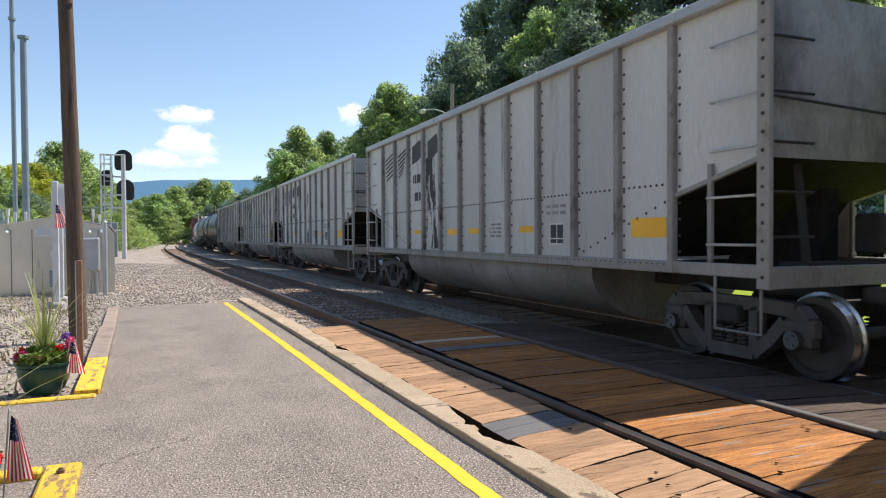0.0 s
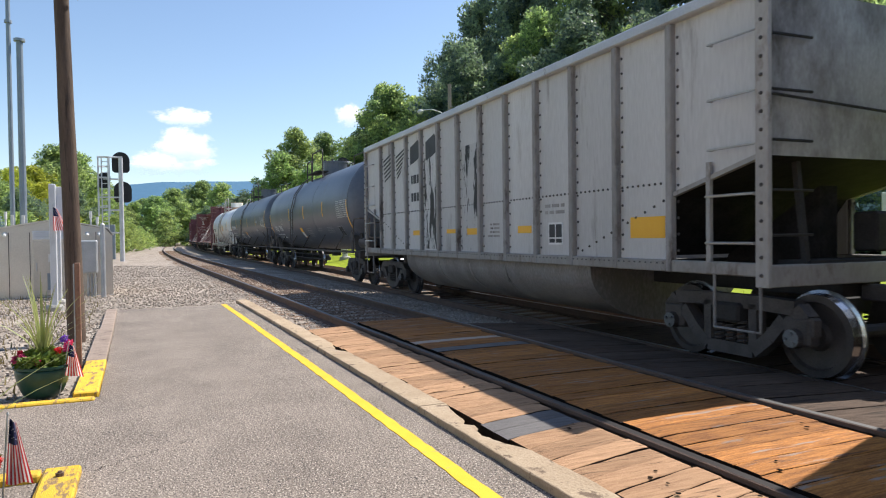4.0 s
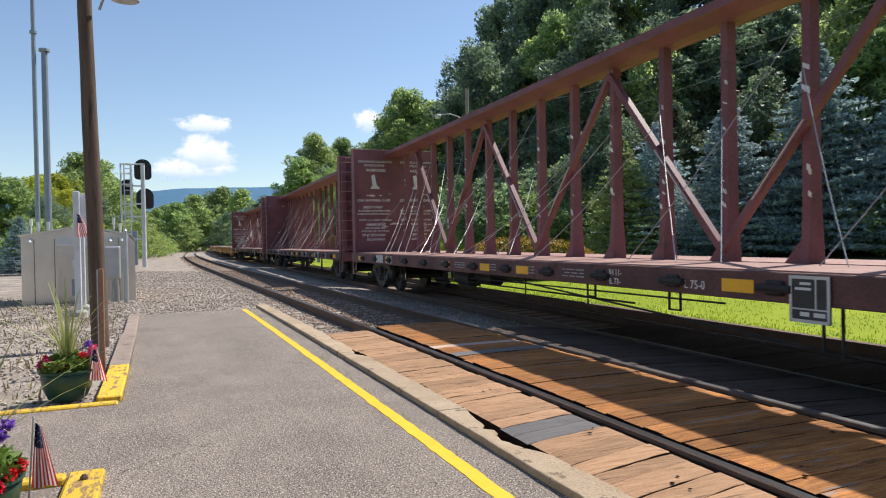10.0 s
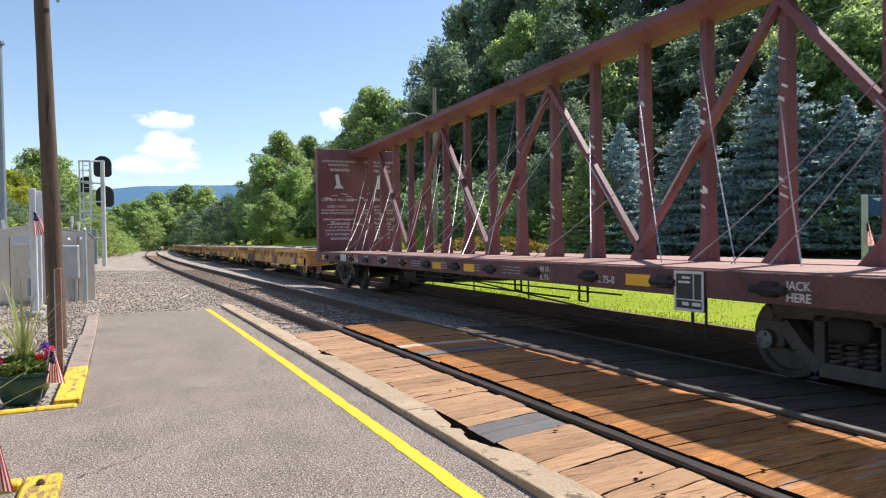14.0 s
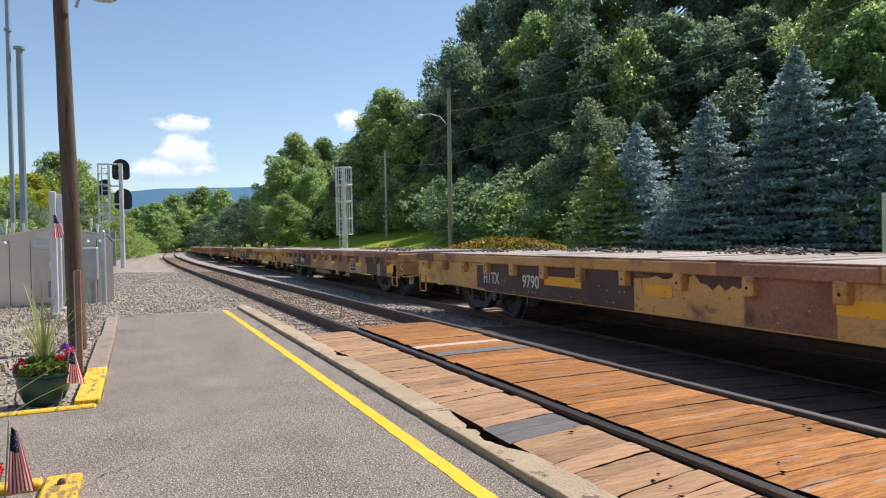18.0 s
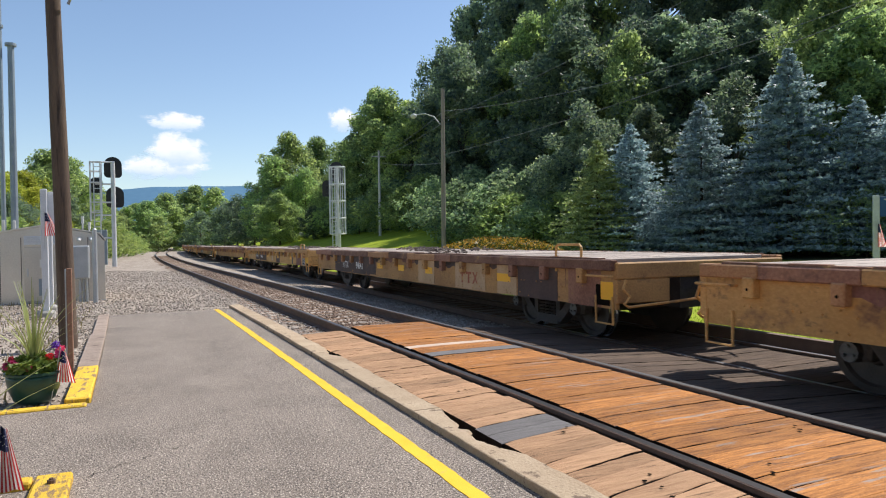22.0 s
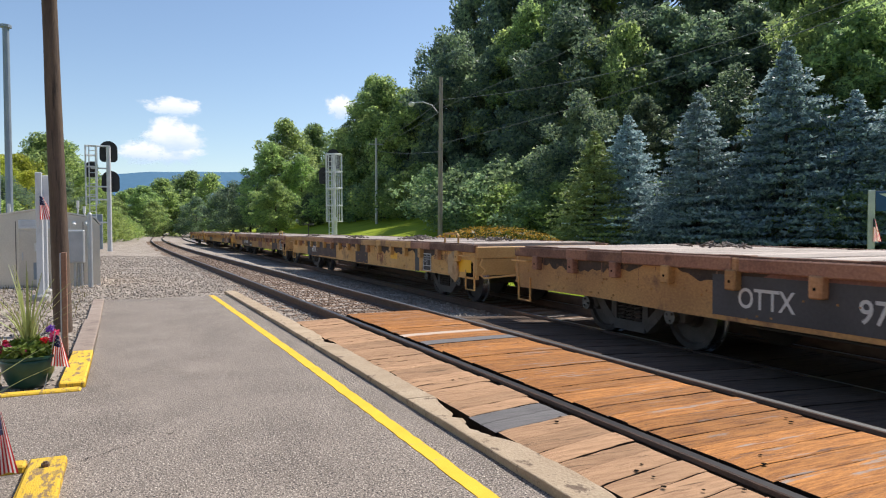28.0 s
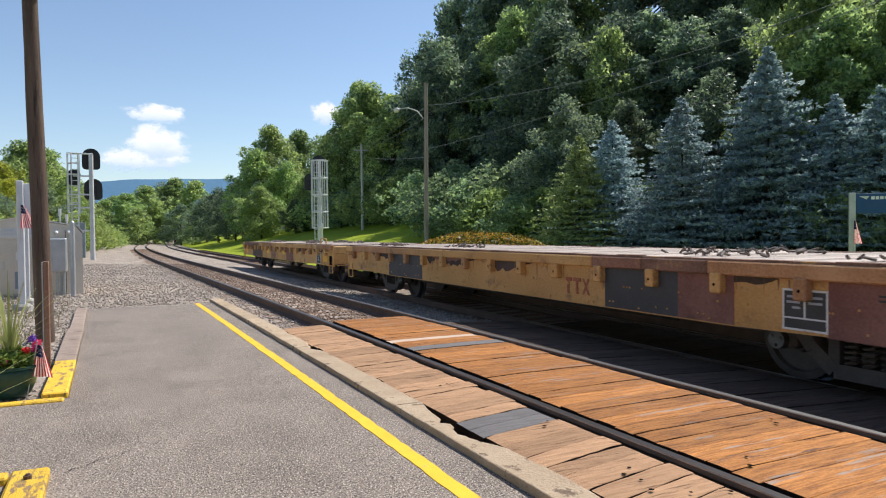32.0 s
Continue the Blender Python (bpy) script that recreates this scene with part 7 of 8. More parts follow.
def make_spruce(name, height, width, material, seed, label):
    """A spruce: straight trunk and whorls of hanging needle branches."""
    r = np.random.default_rng(seed)
    tree = base(name, pose(0, 0, 0), label, "spruce")
    bm = bmesh.new()
    rod(bm, (0, 0, -0.5), (0, 0, height * 0.98), 0.17, 0.015, n=7)
    part("trunk", bm, M_BARK, tree)
    pts = []
    whorls = int(height / 0.27)
    for w in range(whorls):
        q = w / whorls
        z = height * (0.05 + 0.94 * q)
        R = width / 2 * (1 - q) ** 0.80 * r.uniform(0.84, 1.06) + 0.09
        nb = int(6 + 9 * (1 - q))
        for b in range(nb):
            a = 2 * math.pi * (b + r.uniform(-0.3, 0.3)) / nb + w * 0.7
            Rb = R * r.uniform(0.6, 1.15)
            zb = z + r.normal() * 0.16
            m = int(8 + 15 * Rb)
            t = r.uniform(0.22, 1.0, m)
            side = r.normal(size=m) * 0.13 * Rb * t
            x = t * Rb * math.cos(a) - side * math.sin(a)
            y = t * Rb * math.sin(a) + side * math.cos(a)
            zz = zb + 0.22 * Rb * (0.3 - t + 0.75 * t * t) + r.normal(size=m) * 0.05 - 0.08
            pts.append(np.stack([x, y, zz], 1))
    pts = np.concatenate(pts)
    vs = leaf_cards(pts, 0.148, r, 0.2, 1.2)
    cards_object("needles", vs, material, tree)
    return tree


def ground_at(x, y):
    i = int(np.argmin((LX - x) ** 2 + (LY - y) ** 2))
    t = THETA[i]
    dx, dy = x - LX[i], y - LY[i]
    return ground_height(float(SS[i]), math.cos(t) * dx + math.sin(t) * dy)


PROTO = [
    make_broadleaf("broadleaf_tree", 12, 9.5, M_LEAF, 1, label="dark green broad-leaved tree on the wooded slope"),
    make_broadleaf("broadleaf_tree", 12, 8.0, M_LEAF, 2, label="dark green broad-leaved tree on the wooded slope"),
    make_broadleaf("broadleaf_tree", 12, 9.0, M_LEAF_SUNLIT, 3, label="light green broad-leaved tree with sunlight painted in"),
    make_broadleaf("broadleaf_tree", 12, 9.0, M_LEAF_YELLOW, 4, label="broad-leaved tree with yellowing leaves"),
]
BUSH = [
    make_broadleaf("bush", 4, 5.0, M_BUSH, 11, 3600, 0.13, 0.06, 0.03, "dark green leafy bush below the trees", "bush"),
    make_broadleaf("bush", 4, 5.0, M_BUSH_LIGHT, 12, 3600, 0.13, 0.06, 0.03, "light green leafy bush beside the lawn", "bush"),
]
used = set()


def plant(proto, x, y, height, width_k=1.0, sink=0.0):
    """Set a copy of a tree, or the first one itself, on the ground."""
    ref = 12.0 if proto in PROTO else (4.0 if proto in BUSH else 12.0)
    k = height / ref
    m = pose(x, y, ground_at(x, y) - sink, 0, 0, random.uniform(0, 360)) @ Matrix.Diagonal((k * width_k, k * width_k, k, 1))
    if proto.name in used:
        ob = copy_thing(proto, Matrix.Identity(4))
    else:
        ob = proto
        used.add(proto.name)
    ob.matrix_basis = m
    return ob


def bearing(px, dist):
    """x, y of a place at that distance and bearing; bearings run in 1200ths to the right."""
    a = math.radians(24.05) + math.atan((px - 784) / 1200.0)
    return dist * math.sin(a), dist * math.cos(a)


def by_top(px, dist, py):
    """x, y and the height of the top."""
    x, y = bearing(px, dist)
    lift = math.atan((441 - py + (784 - px) * 0.031) / math.hypot(1200, px - 784)) - math.radians(0.82)
    return x, y, EYE[2] + dist * math.tan(lift)


def plant_top(proto, px, dist, py, width_k=1.0):
    x, y, zt = by_top(px, dist, py)
    g = ground_at(x, y)
    return plant(proto, x, y, max(zt - g, 1.0), width_k)


# the wooded slope behind the far track
for i, (px, dist, py) in enumerate(((795, 66, 95), (840, 64, 20), (890, 62, -40), (945, 60, -70), (1000, 60, -110), (1060, 58, -130), (1120, 58, -150), (1180, 56, -170), (1250, 55, -180), (1320, 54, -190), (1390, 54, -190), (1460, 53, -200), (1540, 52, -200), (1620, 52, -200), (1700, 52, -200))):
    plant_top(PROTO[2] if px in (1060, 1460) else PROTO[i % 2], px, dist * (1.6 if px < 1010 else 1.3), py, 0.7)
for i, (px, dist, py) in enumerate(((775, 60, 190), (820, 58, 130), (870, 56, 150), (915, 54, 90), (965, 53, 120), (1015, 52, 60), (1075, 51, 100), (1130, 50, 60), (1200, 50, 30), (1270, 49, 60), (1345, 48, 20), (1430, 48, 60), (1500, 47, 10), (1580, 46, 40), (1660, 46, 20))):
    plant_top(PROTO[2] if px in (915, 1075, 1500, 1580) else PROTO[(i + 1) % 2], px, dist * (1.45 if px < 1010 else 1.13), py, 0.95)
for i, (px, dist, py) in enumerate(((800, 60, 262), (870, 60, 240), (925, 58, 215), (985, 50, 235), (1040, 46, 200), (1150, 46, 190), (1310, 45, 150), (1480, 44, 110), (1560, 43, 150), (1640, 42, 120))):
    plant_top(PROTO[2] if px in (1480, 1560) else PROTO[i % 2], px, dist * (1.28 if px < 1000 else 1.0), py, 0.9)
for i in range(15):
    rt = random.Random(400 + i)
    px = 830 + i * 52 + rt.uniform(-20, 20)
    plant_top(PROTO[(0, 1, 2)[i % 3]], px, 78 if px < 1010 else 63 + rt.uniform(-5, 9), 150 - (px - 800) * 0.33 + rt.uniform(-70, 60), rt.uniform(0.55, 0.85))
for px, dist, py, w in ((1118, 53, 75, 0.62), (1535, 43, 30, 0.8), (1490, 46, -30, 0.8), (1640, 44, 0, 0.8)):
    plant_top(PROTO[2], px, dist, py, w)
# bushes at the foot of the slope
for i, (px, dist, py) in enumerate(((640, 74, 352), (685, 66, 335), (730, 60, 330), (775, 54, 318), (820, 50, 322), (865, 47, 330), (905, 45, 345), (950, 43, 352), (1000, 43, 340), (700, 70, 320), (755, 62, 312), (845, 55, 300), (900, 50, 300), (960, 48, 290), (1020, 46, 320), (1180, 42, 330), (1330, 40, 340), (1450, 38, 330), (1540, 36, 320), (1600, 36, 330), (610, 80, 350), (590, 84, 365))):
    plant_top(BUSH[1] if px < 800 and i % 3 or px in (905, 1000, 1450) else BUSH[0], px, dist * (1.15 if px < 790 else 1.0), py, 1.1)
# sunlit trees farther along the line
for px, dist, py, k, w in ((735, 84, 195, 2, 0.9), (690, 90, 178, 2, 0.9), (650, 94, 222, 2, 0.8), (672, 96, 175, 2, 0.55), (622, 100, 262, 2, 0.8), (570, 125, 258, 2, 0.9), (520, 116, 252, 2, 0.85), (490, 112, 292, 2, 0.9), (545, 110, 310, 2, 0.9), (590, 104, 318, 2, 0.9), (455, 122, 345, 0, 1.1), (425, 132, 358, 0, 1.2), (500, 104, 352, 2, 1.2), (560, 96, 372, 0, 1.2)):
    plant_top(PROTO[k], px, dist, py, w)
# woods where the line bends away, and beyond the cabinet
for px, dist, py, k, w in ((385, 168, 345, 2, 1.1), (350, 182, 342, 2, 1.1), (330, 190, 352, 0, 1.2), (300, 176, 355, 2, 1.2), (268, 168, 368, 2, 1.3), (285, 150, 392, 2, 1.2), (250, 190, 372, 2, 1.3), (232, 175, 378, 2, 1.2), (405, 160, 372, 0, 1.3), (360, 150, 385, 0, 1.2), (215, 165, 385, 2, 1.2)):
    plant_top(PROTO[k], px, dist, py, w)
for px, dist, py, k, w in ((92, 78, 288, 2, 1.0), (48, 74, 318, 3, 1.1), (128, 84, 300, 2, 1.0), (12, 70, 322, 3, 1.0), (160, 92, 335, 2, 1.1), (-30, 66, 330, 2, 1.1), (70, 64, 345, 3, 1.0), (115, 70, 350, 0, 1.0), (185, 100, 362, 2, 1.0), (30, 60, 360, 0, 1.1), (-70, 66, 320, 2, 1.1)):
    plant_top(PROTO[k], px, dist, py, w)
for px, dist, py in ((232, 96, 417), (215, 90, 410), (245, 104, 425), (150, 70, 392), (190, 82, 400), (100, 55, 400), (20, 48, 395)):
    plant_top(BUSH[1], px, dist, py, 1.1)

# spruces on the lawn's edge
SPRUCE = [make_spruce("blue_spruce", 12, 10.4, M_SPRUCE, 21, "tall blue spruce on the edge of the lawn"), make_spruce("green_spruce", 12, 9.4, M_SPRUCE_GREEN, 22, "olive green spruce on the edge of the lawn")]
for px, dist, py, k, w in ((1402, 38, 68, 0, 1.0), (1247, 37, 163, 0, 1.0), (1122, 39, 208, 0, 1.05), (1062, 38, 238, 1, 1.1), (1525, 38, 150, 0, 1.1), (1610, 37, 130, 0, 1.1), (-20, 42, 385, 0, 1.2)):
    x, y, zt = by_top(px, dist, py)
    g = ground_at(x, y)
    plant(SPRUCE[k], x, y, zt - g, w)


# grass tufts along the lawn's near edge, and the mound of orange day-lilies
def tufts(name, count, where, size, material, seed, label, category="grass"):
    r = np.random.default_rng(seed)
    rr = random.Random(seed)
    vs = []
    for _ in range(count):
        x, y, z = where(rr)
        a = rr.uniform(0, 6.28)
        h = size * rr.uniform(0.5, 1.2)
        dx, dy = math.cos(a) * 0.012, math.sin(a) * 0.012
        lx, ly = rr.uniform(-0.4, 0.4) * h, rr.uniform(-0.4, 0.4) * h
        vs += [(x - dx, y - dy, z), (x + dx, y + dy, z), (x + lx + dx * 0.3, y + ly + dy * 0.3, z + h), (x + lx - dx * 0.3, y + ly - dy * 0.3, z + h)]
    ob = cards_object(name, np.array(vs), material, None, 4)
    return tagged(ob, label, category, kind="stuff")


M_BLADE = leaf_mat("grass_blades", (0.20, 0.27, 0.015), (0.33, 0.38, 0.03), 2.0, 0.4)
M_DRY = leaf_mat("dry_weeds", (0.22, 0.17, 0.07), (0.36, 0.30, 0.14), 2.0, 0.2)


def lawn_spot(r):
    s = r.uniform(2, 34)
    d = spacing(s) + 2.7 + r.random() ** 1.6 * 9
    p = along(s, d)
    return p.x, p.y, ground_height(s, d)


tufts("lawn_grass", 16000, lawn_spot, 0.045, M_BLADE, 5, "short bright green lawn grass behind the tracks")


def weed_spot(r):
    s = r.uniform(6.9, 22)
    d = -4.5 - r.random() * 4
    p = along(s, d)
    return p.x, p.y, ground_height(s, d)


tufts("dry_weeds", 1500, weed_spot, 0.09, M_DRY, 6, "dry straw-coloured weeds in the gravel", "weeds")
M_LILY_LEAF = leaf_mat("lily_leaves", (0.07, 0.10, 0.02), (0.15, 0.17, 0.035), 2.0)
M_LILY = leaf_mat("orange_petals", (0.50, 0.24, 0.02), (0.68, 0.42, 0.05), 2.0, 0.3)
mx, my = bearing(885, 30)
mg = ground_at(mx, my)
mound = base("flower_mound", pose(mx, my, mg), "long mound of orange flowering plants on the lawn", "flower bed")
rs = np.random.default_rng(8)
rad = math.radians(24.05 + 5)
ux, uy = math.cos(rad), -math.sin(rad)
def mound_pts(n, shell):
    a, b = rs.uniform(-1, 1, n), rs.uniform(-1, 1, n)
    h = (1.38 - mg) * np.clip(1 - np.abs(a) ** 2.4, 0, 1) * np.clip(1 - b ** 2, 0, 1) ** 0.6
    z = h * (rs.uniform(0.1, 1.0, n) if not shell else rs.uniform(0.88, 1.06, n))
    return np.stack([a * 4.6 * ux - b * 1.3 * uy, a * 4.6 * uy + b * 1.3 * ux, z], 1)
cards_object("foliage", leaf_cards(mound_pts(5000, False), 0.13, rs, 0.2), M_LILY_LEAF, mound)
cards_object("blossoms", leaf_cards(mound_pts(9000, True), 0.032, rs, 0.1), M_LILY, mound)
bm = bmesh.new()
bmesh.ops.create_icosphere(bm, subdivisions=2, radius=1.0, matrix=Matrix.Rotation(-rad, 4, "Z") @ Matrix.Diagonal((3.2, 1.0, 1.2, 1)))
part("soil", bm, M_EARTH, mound)


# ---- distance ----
# Aerial haze is painted into the ridge's blue base colour.
M_RIDGE = mat("hazed_wooded_ridge", (0.088, 0.178, 0.275), (0.115, 0.215, 0.315), 1.0, scale=0.006, fine=0.05, bump=0.0, spec=0.0)
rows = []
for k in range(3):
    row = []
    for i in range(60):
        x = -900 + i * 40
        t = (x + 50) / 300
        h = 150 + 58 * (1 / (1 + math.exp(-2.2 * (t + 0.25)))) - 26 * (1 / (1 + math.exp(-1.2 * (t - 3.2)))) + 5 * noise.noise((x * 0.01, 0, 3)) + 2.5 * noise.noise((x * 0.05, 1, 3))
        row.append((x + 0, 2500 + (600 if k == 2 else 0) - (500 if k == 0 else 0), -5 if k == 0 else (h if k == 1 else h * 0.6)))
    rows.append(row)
tagged(sheet_mesh("ridge_backdrop", rows, M_RIDGE, True), "distant wooded ridge on the horizon, blue haze painted in", "ridge", kind="structure")


def cloud_mat(name, seed):
    """A soft, glowing white cloud: torn edges, shade painted into the flat, greyer base."""
    m = bpy.data.materials.new(name)
    m.use_nodes = True
    N, L = m.node_tree.nodes, m.node_tree.links
    N.remove(N["Principled BSDF"])
    co, sep = N.new("ShaderNodeTexCoord"), N.new("ShaderNodeSeparateXYZ")
    L.new(co.outputs["Object"], sep.inputs[0])
    no = N.new("ShaderNodeTexNoise")
    no.noise_dimensions = "4D"
    no.inputs["W"].default_value, no.inputs["Scale"].default_value, no.inputs["Detail"].default_value, no.inputs["Roughness"].default_value = seed, 1.9, 8.0, 0.6
    L.new(co.outputs["Object"], no.inputs["Vector"])
    ln = N.new("ShaderNodeVectorMath")
    ln.operation = "LENGTH"
    L.new(co.outputs["Object"], ln.inputs[0])
    s1 = N.new("ShaderNodeMath")
    s1.operation = "MULTIPLY_ADD"
    s1.inputs[1].default_value, s1.inputs[2].default_value = -0.62, 0.30
    L.new(ln.outputs["Value"], s1.inputs[0])
    s2 = N.new("ShaderNodeMath")
    L.new(s1.outputs[0], s2.inputs[0])
    L.new(no.outputs["Fac"], s2.inputs[1])
    rg = N.new("ShaderNodeMapRange")
    rg.interpolation_type = "SMOOTHSTEP"
    rg.inputs["From Min"].default_value, rg.inputs["From Max"].default_value = 0.29, 0.56
    L.new(s2.outputs[0], rg.inputs["Value"])
    mix = N.new("ShaderNodeMix")
    mix.data_type = "RGBA"
    mix.inputs["A"].default_value, mix.inputs["B"].default_value = (0.55, 0.69, 0.86, 1), (0.90, 0.92, 0.95, 1)
    r2 = N.new("ShaderNodeMapRange")
    r2.inputs["From Min"].default_value, r2.inputs["From Max"].default_value = -0.5, 0.15
    ad = N.new("ShaderNodeMath")
    ad.operation = "MULTIPLY_ADD"
    ad.inputs[1].default_value = 0.8
    ad2 = N.new("ShaderNodeMath")
    ad2.operation = "SUBTRACT"
    ad2.inputs[1].default_value = 0.5
    L.new(no.outputs["Fac"], ad2.inputs[0])
    L.new(ad2.outputs[0], ad.inputs[0])
    L.new(sep.outputs["Z"], ad.inputs[2])
    L.new(ad.outputs[0], r2.inputs["Value"])
    L.new(r2.outputs[0], mix.inputs["Factor"])
    em, tr, ms = N.new("ShaderNodeEmission"), N.new("ShaderNodeBsdfTransparent"), N.new("ShaderNodeMixShader")
    L.new(mix.outputs["Result"], em.inputs["Color"])
    L.new(rg.outputs[0], ms.inputs["Fac"])
    L.new(tr.outputs[0], ms.inputs[1])
    L.new(em.outputs[0], ms.inputs[2])
    L.new(ms.outputs[0], N["Material Output"].inputs["Surface"])
    return m


for i, (x, y, z, w, h) in enumerate(((145, 2700, 452, 130, 52), (140, 2710, 345, 150, 95), (35, 2720, 285, 120, 62), (165, 2725, 285, 130, 60), (745, 2590, 478, 82, 66))):
    bm = bmesh.new()
    vs = [bm.verts.new(p) for p in ((-1.3, 0, -1.3), (1.3, 0, -1.3), (1.3, 0, 1.3), (-1.3, 0, 1.3))]
    bm.faces.new(vs)
    ob = finish("cloud_backdrop", bm, cloud_mat("cloud", 3.0 + i * 1.7), at=Matrix.Translation((x, y, z)) @ Matrix.Diagonal((w, 1, h, 1)))
    ob.visible_shadow = False
    tagged(ob, "small white fair-weather cloud", "cloud", kind="structure")

# ---- poles, signals, cabinet ----
M_POLE = mat("old_wooden_pole", (0.065, 0.043, 0.031), (0.15, 0.105, 0.075), 0.9, scale=2, fine=22, bump=0.6, stretch=(6, 6, 0.5), spot=(0.05, 0.036, 0.028), spot_scale=1.2, spot_at=0.58)
M_POLE_GREY = mat("sun_bleached_pole", (0.20, 0.165, 0.135), (0.36, 0.31, 0.26), 0.9, scale=2, fine=22, bump=0.5, stretch=(6, 6, 0.5))
# Warm tint paints the sunlit ground mirrored in the metal.
M_ALU = mat("ground_tinted_aluminium", (0.55, 0.505, 0.45), (0.72, 0.665, 0.595), 0.36, metal=0.75, scale=1.2, fine=30, bump=0.05)
M_GALV = mat("galvanised_steel", (0.36, 0.375, 0.385), (0.50, 0.51, 0.52), 0.5, metal=0.4, scale=3, fine=40, bump=0.05)
M_GALV_BLUE = mat("blue_grey_mast_steel", (0.22, 0.26, 0.30), (0.30, 0.35, 0.39), 0.5, metal=0.3, scale=2, fine=30, bump=0.05)
M_RUST = mat("rusty_post", (0.22, 0.11, 0.07), (0.34, 0.20, 0.14), 0.85, scale=4, fine=40, bump=0.3)
M_CONC = mat("concrete_footing", (0.34, 0.32, 0.29), (0.46, 0.44, 0.40), 0.9, scale=5, fine=60, bump=0.4)
M_WIRE = mat("overhead_wire", (0.16, 0.16, 0.16), (0.24, 0.24, 0.24), 0.4, metal=0.5)
M_BLUE = mat("blue_sign_paint", (0.010, 0.055, 0.17), (0.014, 0.07, 0.20), 0.45, scale=3, fine=40, bump=0.02)
M_RED = leaf_mat("flag_red", (0.55, 0.03, 0.04), (0.62, 0.05, 0.055), 3.0, 0.5)
M_NAVY = mat("flag_navy", (0.012, 0.016, 0.06), (0.02, 0.025, 0.085), 0.8)
M_CLOTH = leaf_mat("flag_white", (0.78, 0.75, 0.73), (0.84, 0.82, 0.80), 3.0, 0.5)
M_PALE = mat("pale_aluminium_paint", (0.58, 0.59, 0.60), (0.74, 0.75, 0.76), 0.5, scale=3, fine=40, bump=0.05)


def spot_on_ground(x, y, dz=0.0):
    return Matrix.Translation((x, y, ground_at(x, y) + dz))


# wooden pole by the platform
px_, py_ = -0.90, 10.7
g = ground_at(px_, py_)
pole = base("utility_pole", pose(px_, py_, g), "weathered brown wooden utility pole beside the platform", "utility pole")
bm = bmesh.new()
rings = []
for k in range(14):
    z = -0.4 + k * 0.72
    rr = 0.118 - 0.0032 * k
    rings.append([bm.verts.new((rr * math.cos(a) * random.uniform(0.96, 1.03) - 0.020 * z, rr * math.sin(a) * random.uniform(0.96, 1.03), z)) for a in np.linspace(0, 2 * math.pi, 14, endpoint=False)])
for p, q in zip(rings, rings[1:]):
    for k in range(14):
        bm.faces.new((p[k], p[(k + 1) % 14], q[(k + 1) % 14], q[k]))
bm.faces.new(rings[-1])
part("shaft", bm, M_POLE, pole, smooth=True)
bm = bmesh.new()
pipe(bm, [(0.09, -0.02, 4.75), (0.2, -0.1, 5.03), (0.42, -0.21, 5.08)], 0.02)
part("lamp_arm", bm, M_GALV, pole)
bm = bmesh.new()
lathe(bm, [(0.03, 0.22), (0.12, 0.16), (0.17, 0.04), (0.19, 0.0), (0.02, -0.02)], 16)
part("lamp_head", bm, M_GALV, pole, "grey street lamp head", at=Matrix.Translation((0.43, -0.21, 4.86)))
bm = bmesh.new()
box(bm, -0.13, -0.10, -0.06, 0.06, 1.95, 2.55, 0.01)
part("conduit_box", bm, M_POLE, pole)

# rusty post with a pale strip
bm = bmesh.new()
box(bm, -0.027, 0.027, -0.03, 0.03, -0.3, 1.17, 0.006)
post = base("marker_post", spot_on_ground(-0.70, 8.55), "rusty steel marker post with a pale strip", "post")
part("post", bm, M_RUST, post)
bm = bmesh.new()
box(bm, -0.042, -0.029, -0.028, 0.028, -0.2, 1.16, 0.002)
part("reflective_strip", bm, M_GALV, post)


def flag(at, w, h, label):
    """A small hanging flag on a stick: dark canton, red and white stripes."""
    f = base("small_flag", at, label, "flag")
    bm = bmesh.new()
    rod(bm, (0, 0, -0.25), (0, 0, h * 1.08), 0.005, n=6)
    rod(bm, (0, 0, h * 1.08), (0, 0, h * 1.12), 0.009, 0.002, n=6)
    part("stick", bm, M_GALV, f)
    bm = bmesh.new()
    nu, nv = 13, 8
    grid = []
    for i in range(nu + 1):
        row = []
        for j in range(nv + 1):
            u, v = i / nu, j / nv          # u across the stripes, v along the hanging fly
            fold = 0.018 * math.sin(u * 9 + v * 2)
            row.append(bm.verts.new((0.01 + u * w * (0.25 + 0.75 * v), fold, h * (1 - v) * (1 - 0.06 * u) + 0.0)))
        grid.append(row)
    for i in range(nu):
        for j in range(nv):
            fc = bm.faces.new((grid[i][j], grid[i + 1][j], grid[i + 1][j + 1], grid[i][j + 1]))
            fc.material_index = 2 if j < 3 and i < 9 else (0 if i % 2 == 0 else 1)
    part("cloth", bm, [M_RED, M_CLOTH, M_NAVY], f)
    for i in range(1, 9, 2):
        for j in range(1, 3):
            bm = bmesh.new()
            p = grid and None
            u, v = (i + 0.5) / nu, (j - 0.2 + (i % 4) * 0.15) / nv
            c = Vector((0.01 + u * w * (0.25 + 0.75 * v), 0.018 * math.sin(u * 9 + v * 2) - 0.004, h * (1 - v) * (1 - 0.06 * u)))
            bmesh.ops.create_circle(bm, cap_ends=True, segments=5, radius=w * 0.022, matrix=Matrix.Translation(c) @ Matrix.Rotation(math.pi / 2, 4, "X"))
            part("star", bm, M_CLOTH, f)
    return f


# flag-post: two pale posts with a folded sign between, and a small flag
pa = base("sign_post", spot_on_ground(-1.68, 15.5), "pale grey steel sign post in a concrete foot", "post")
bm = bmesh.new()
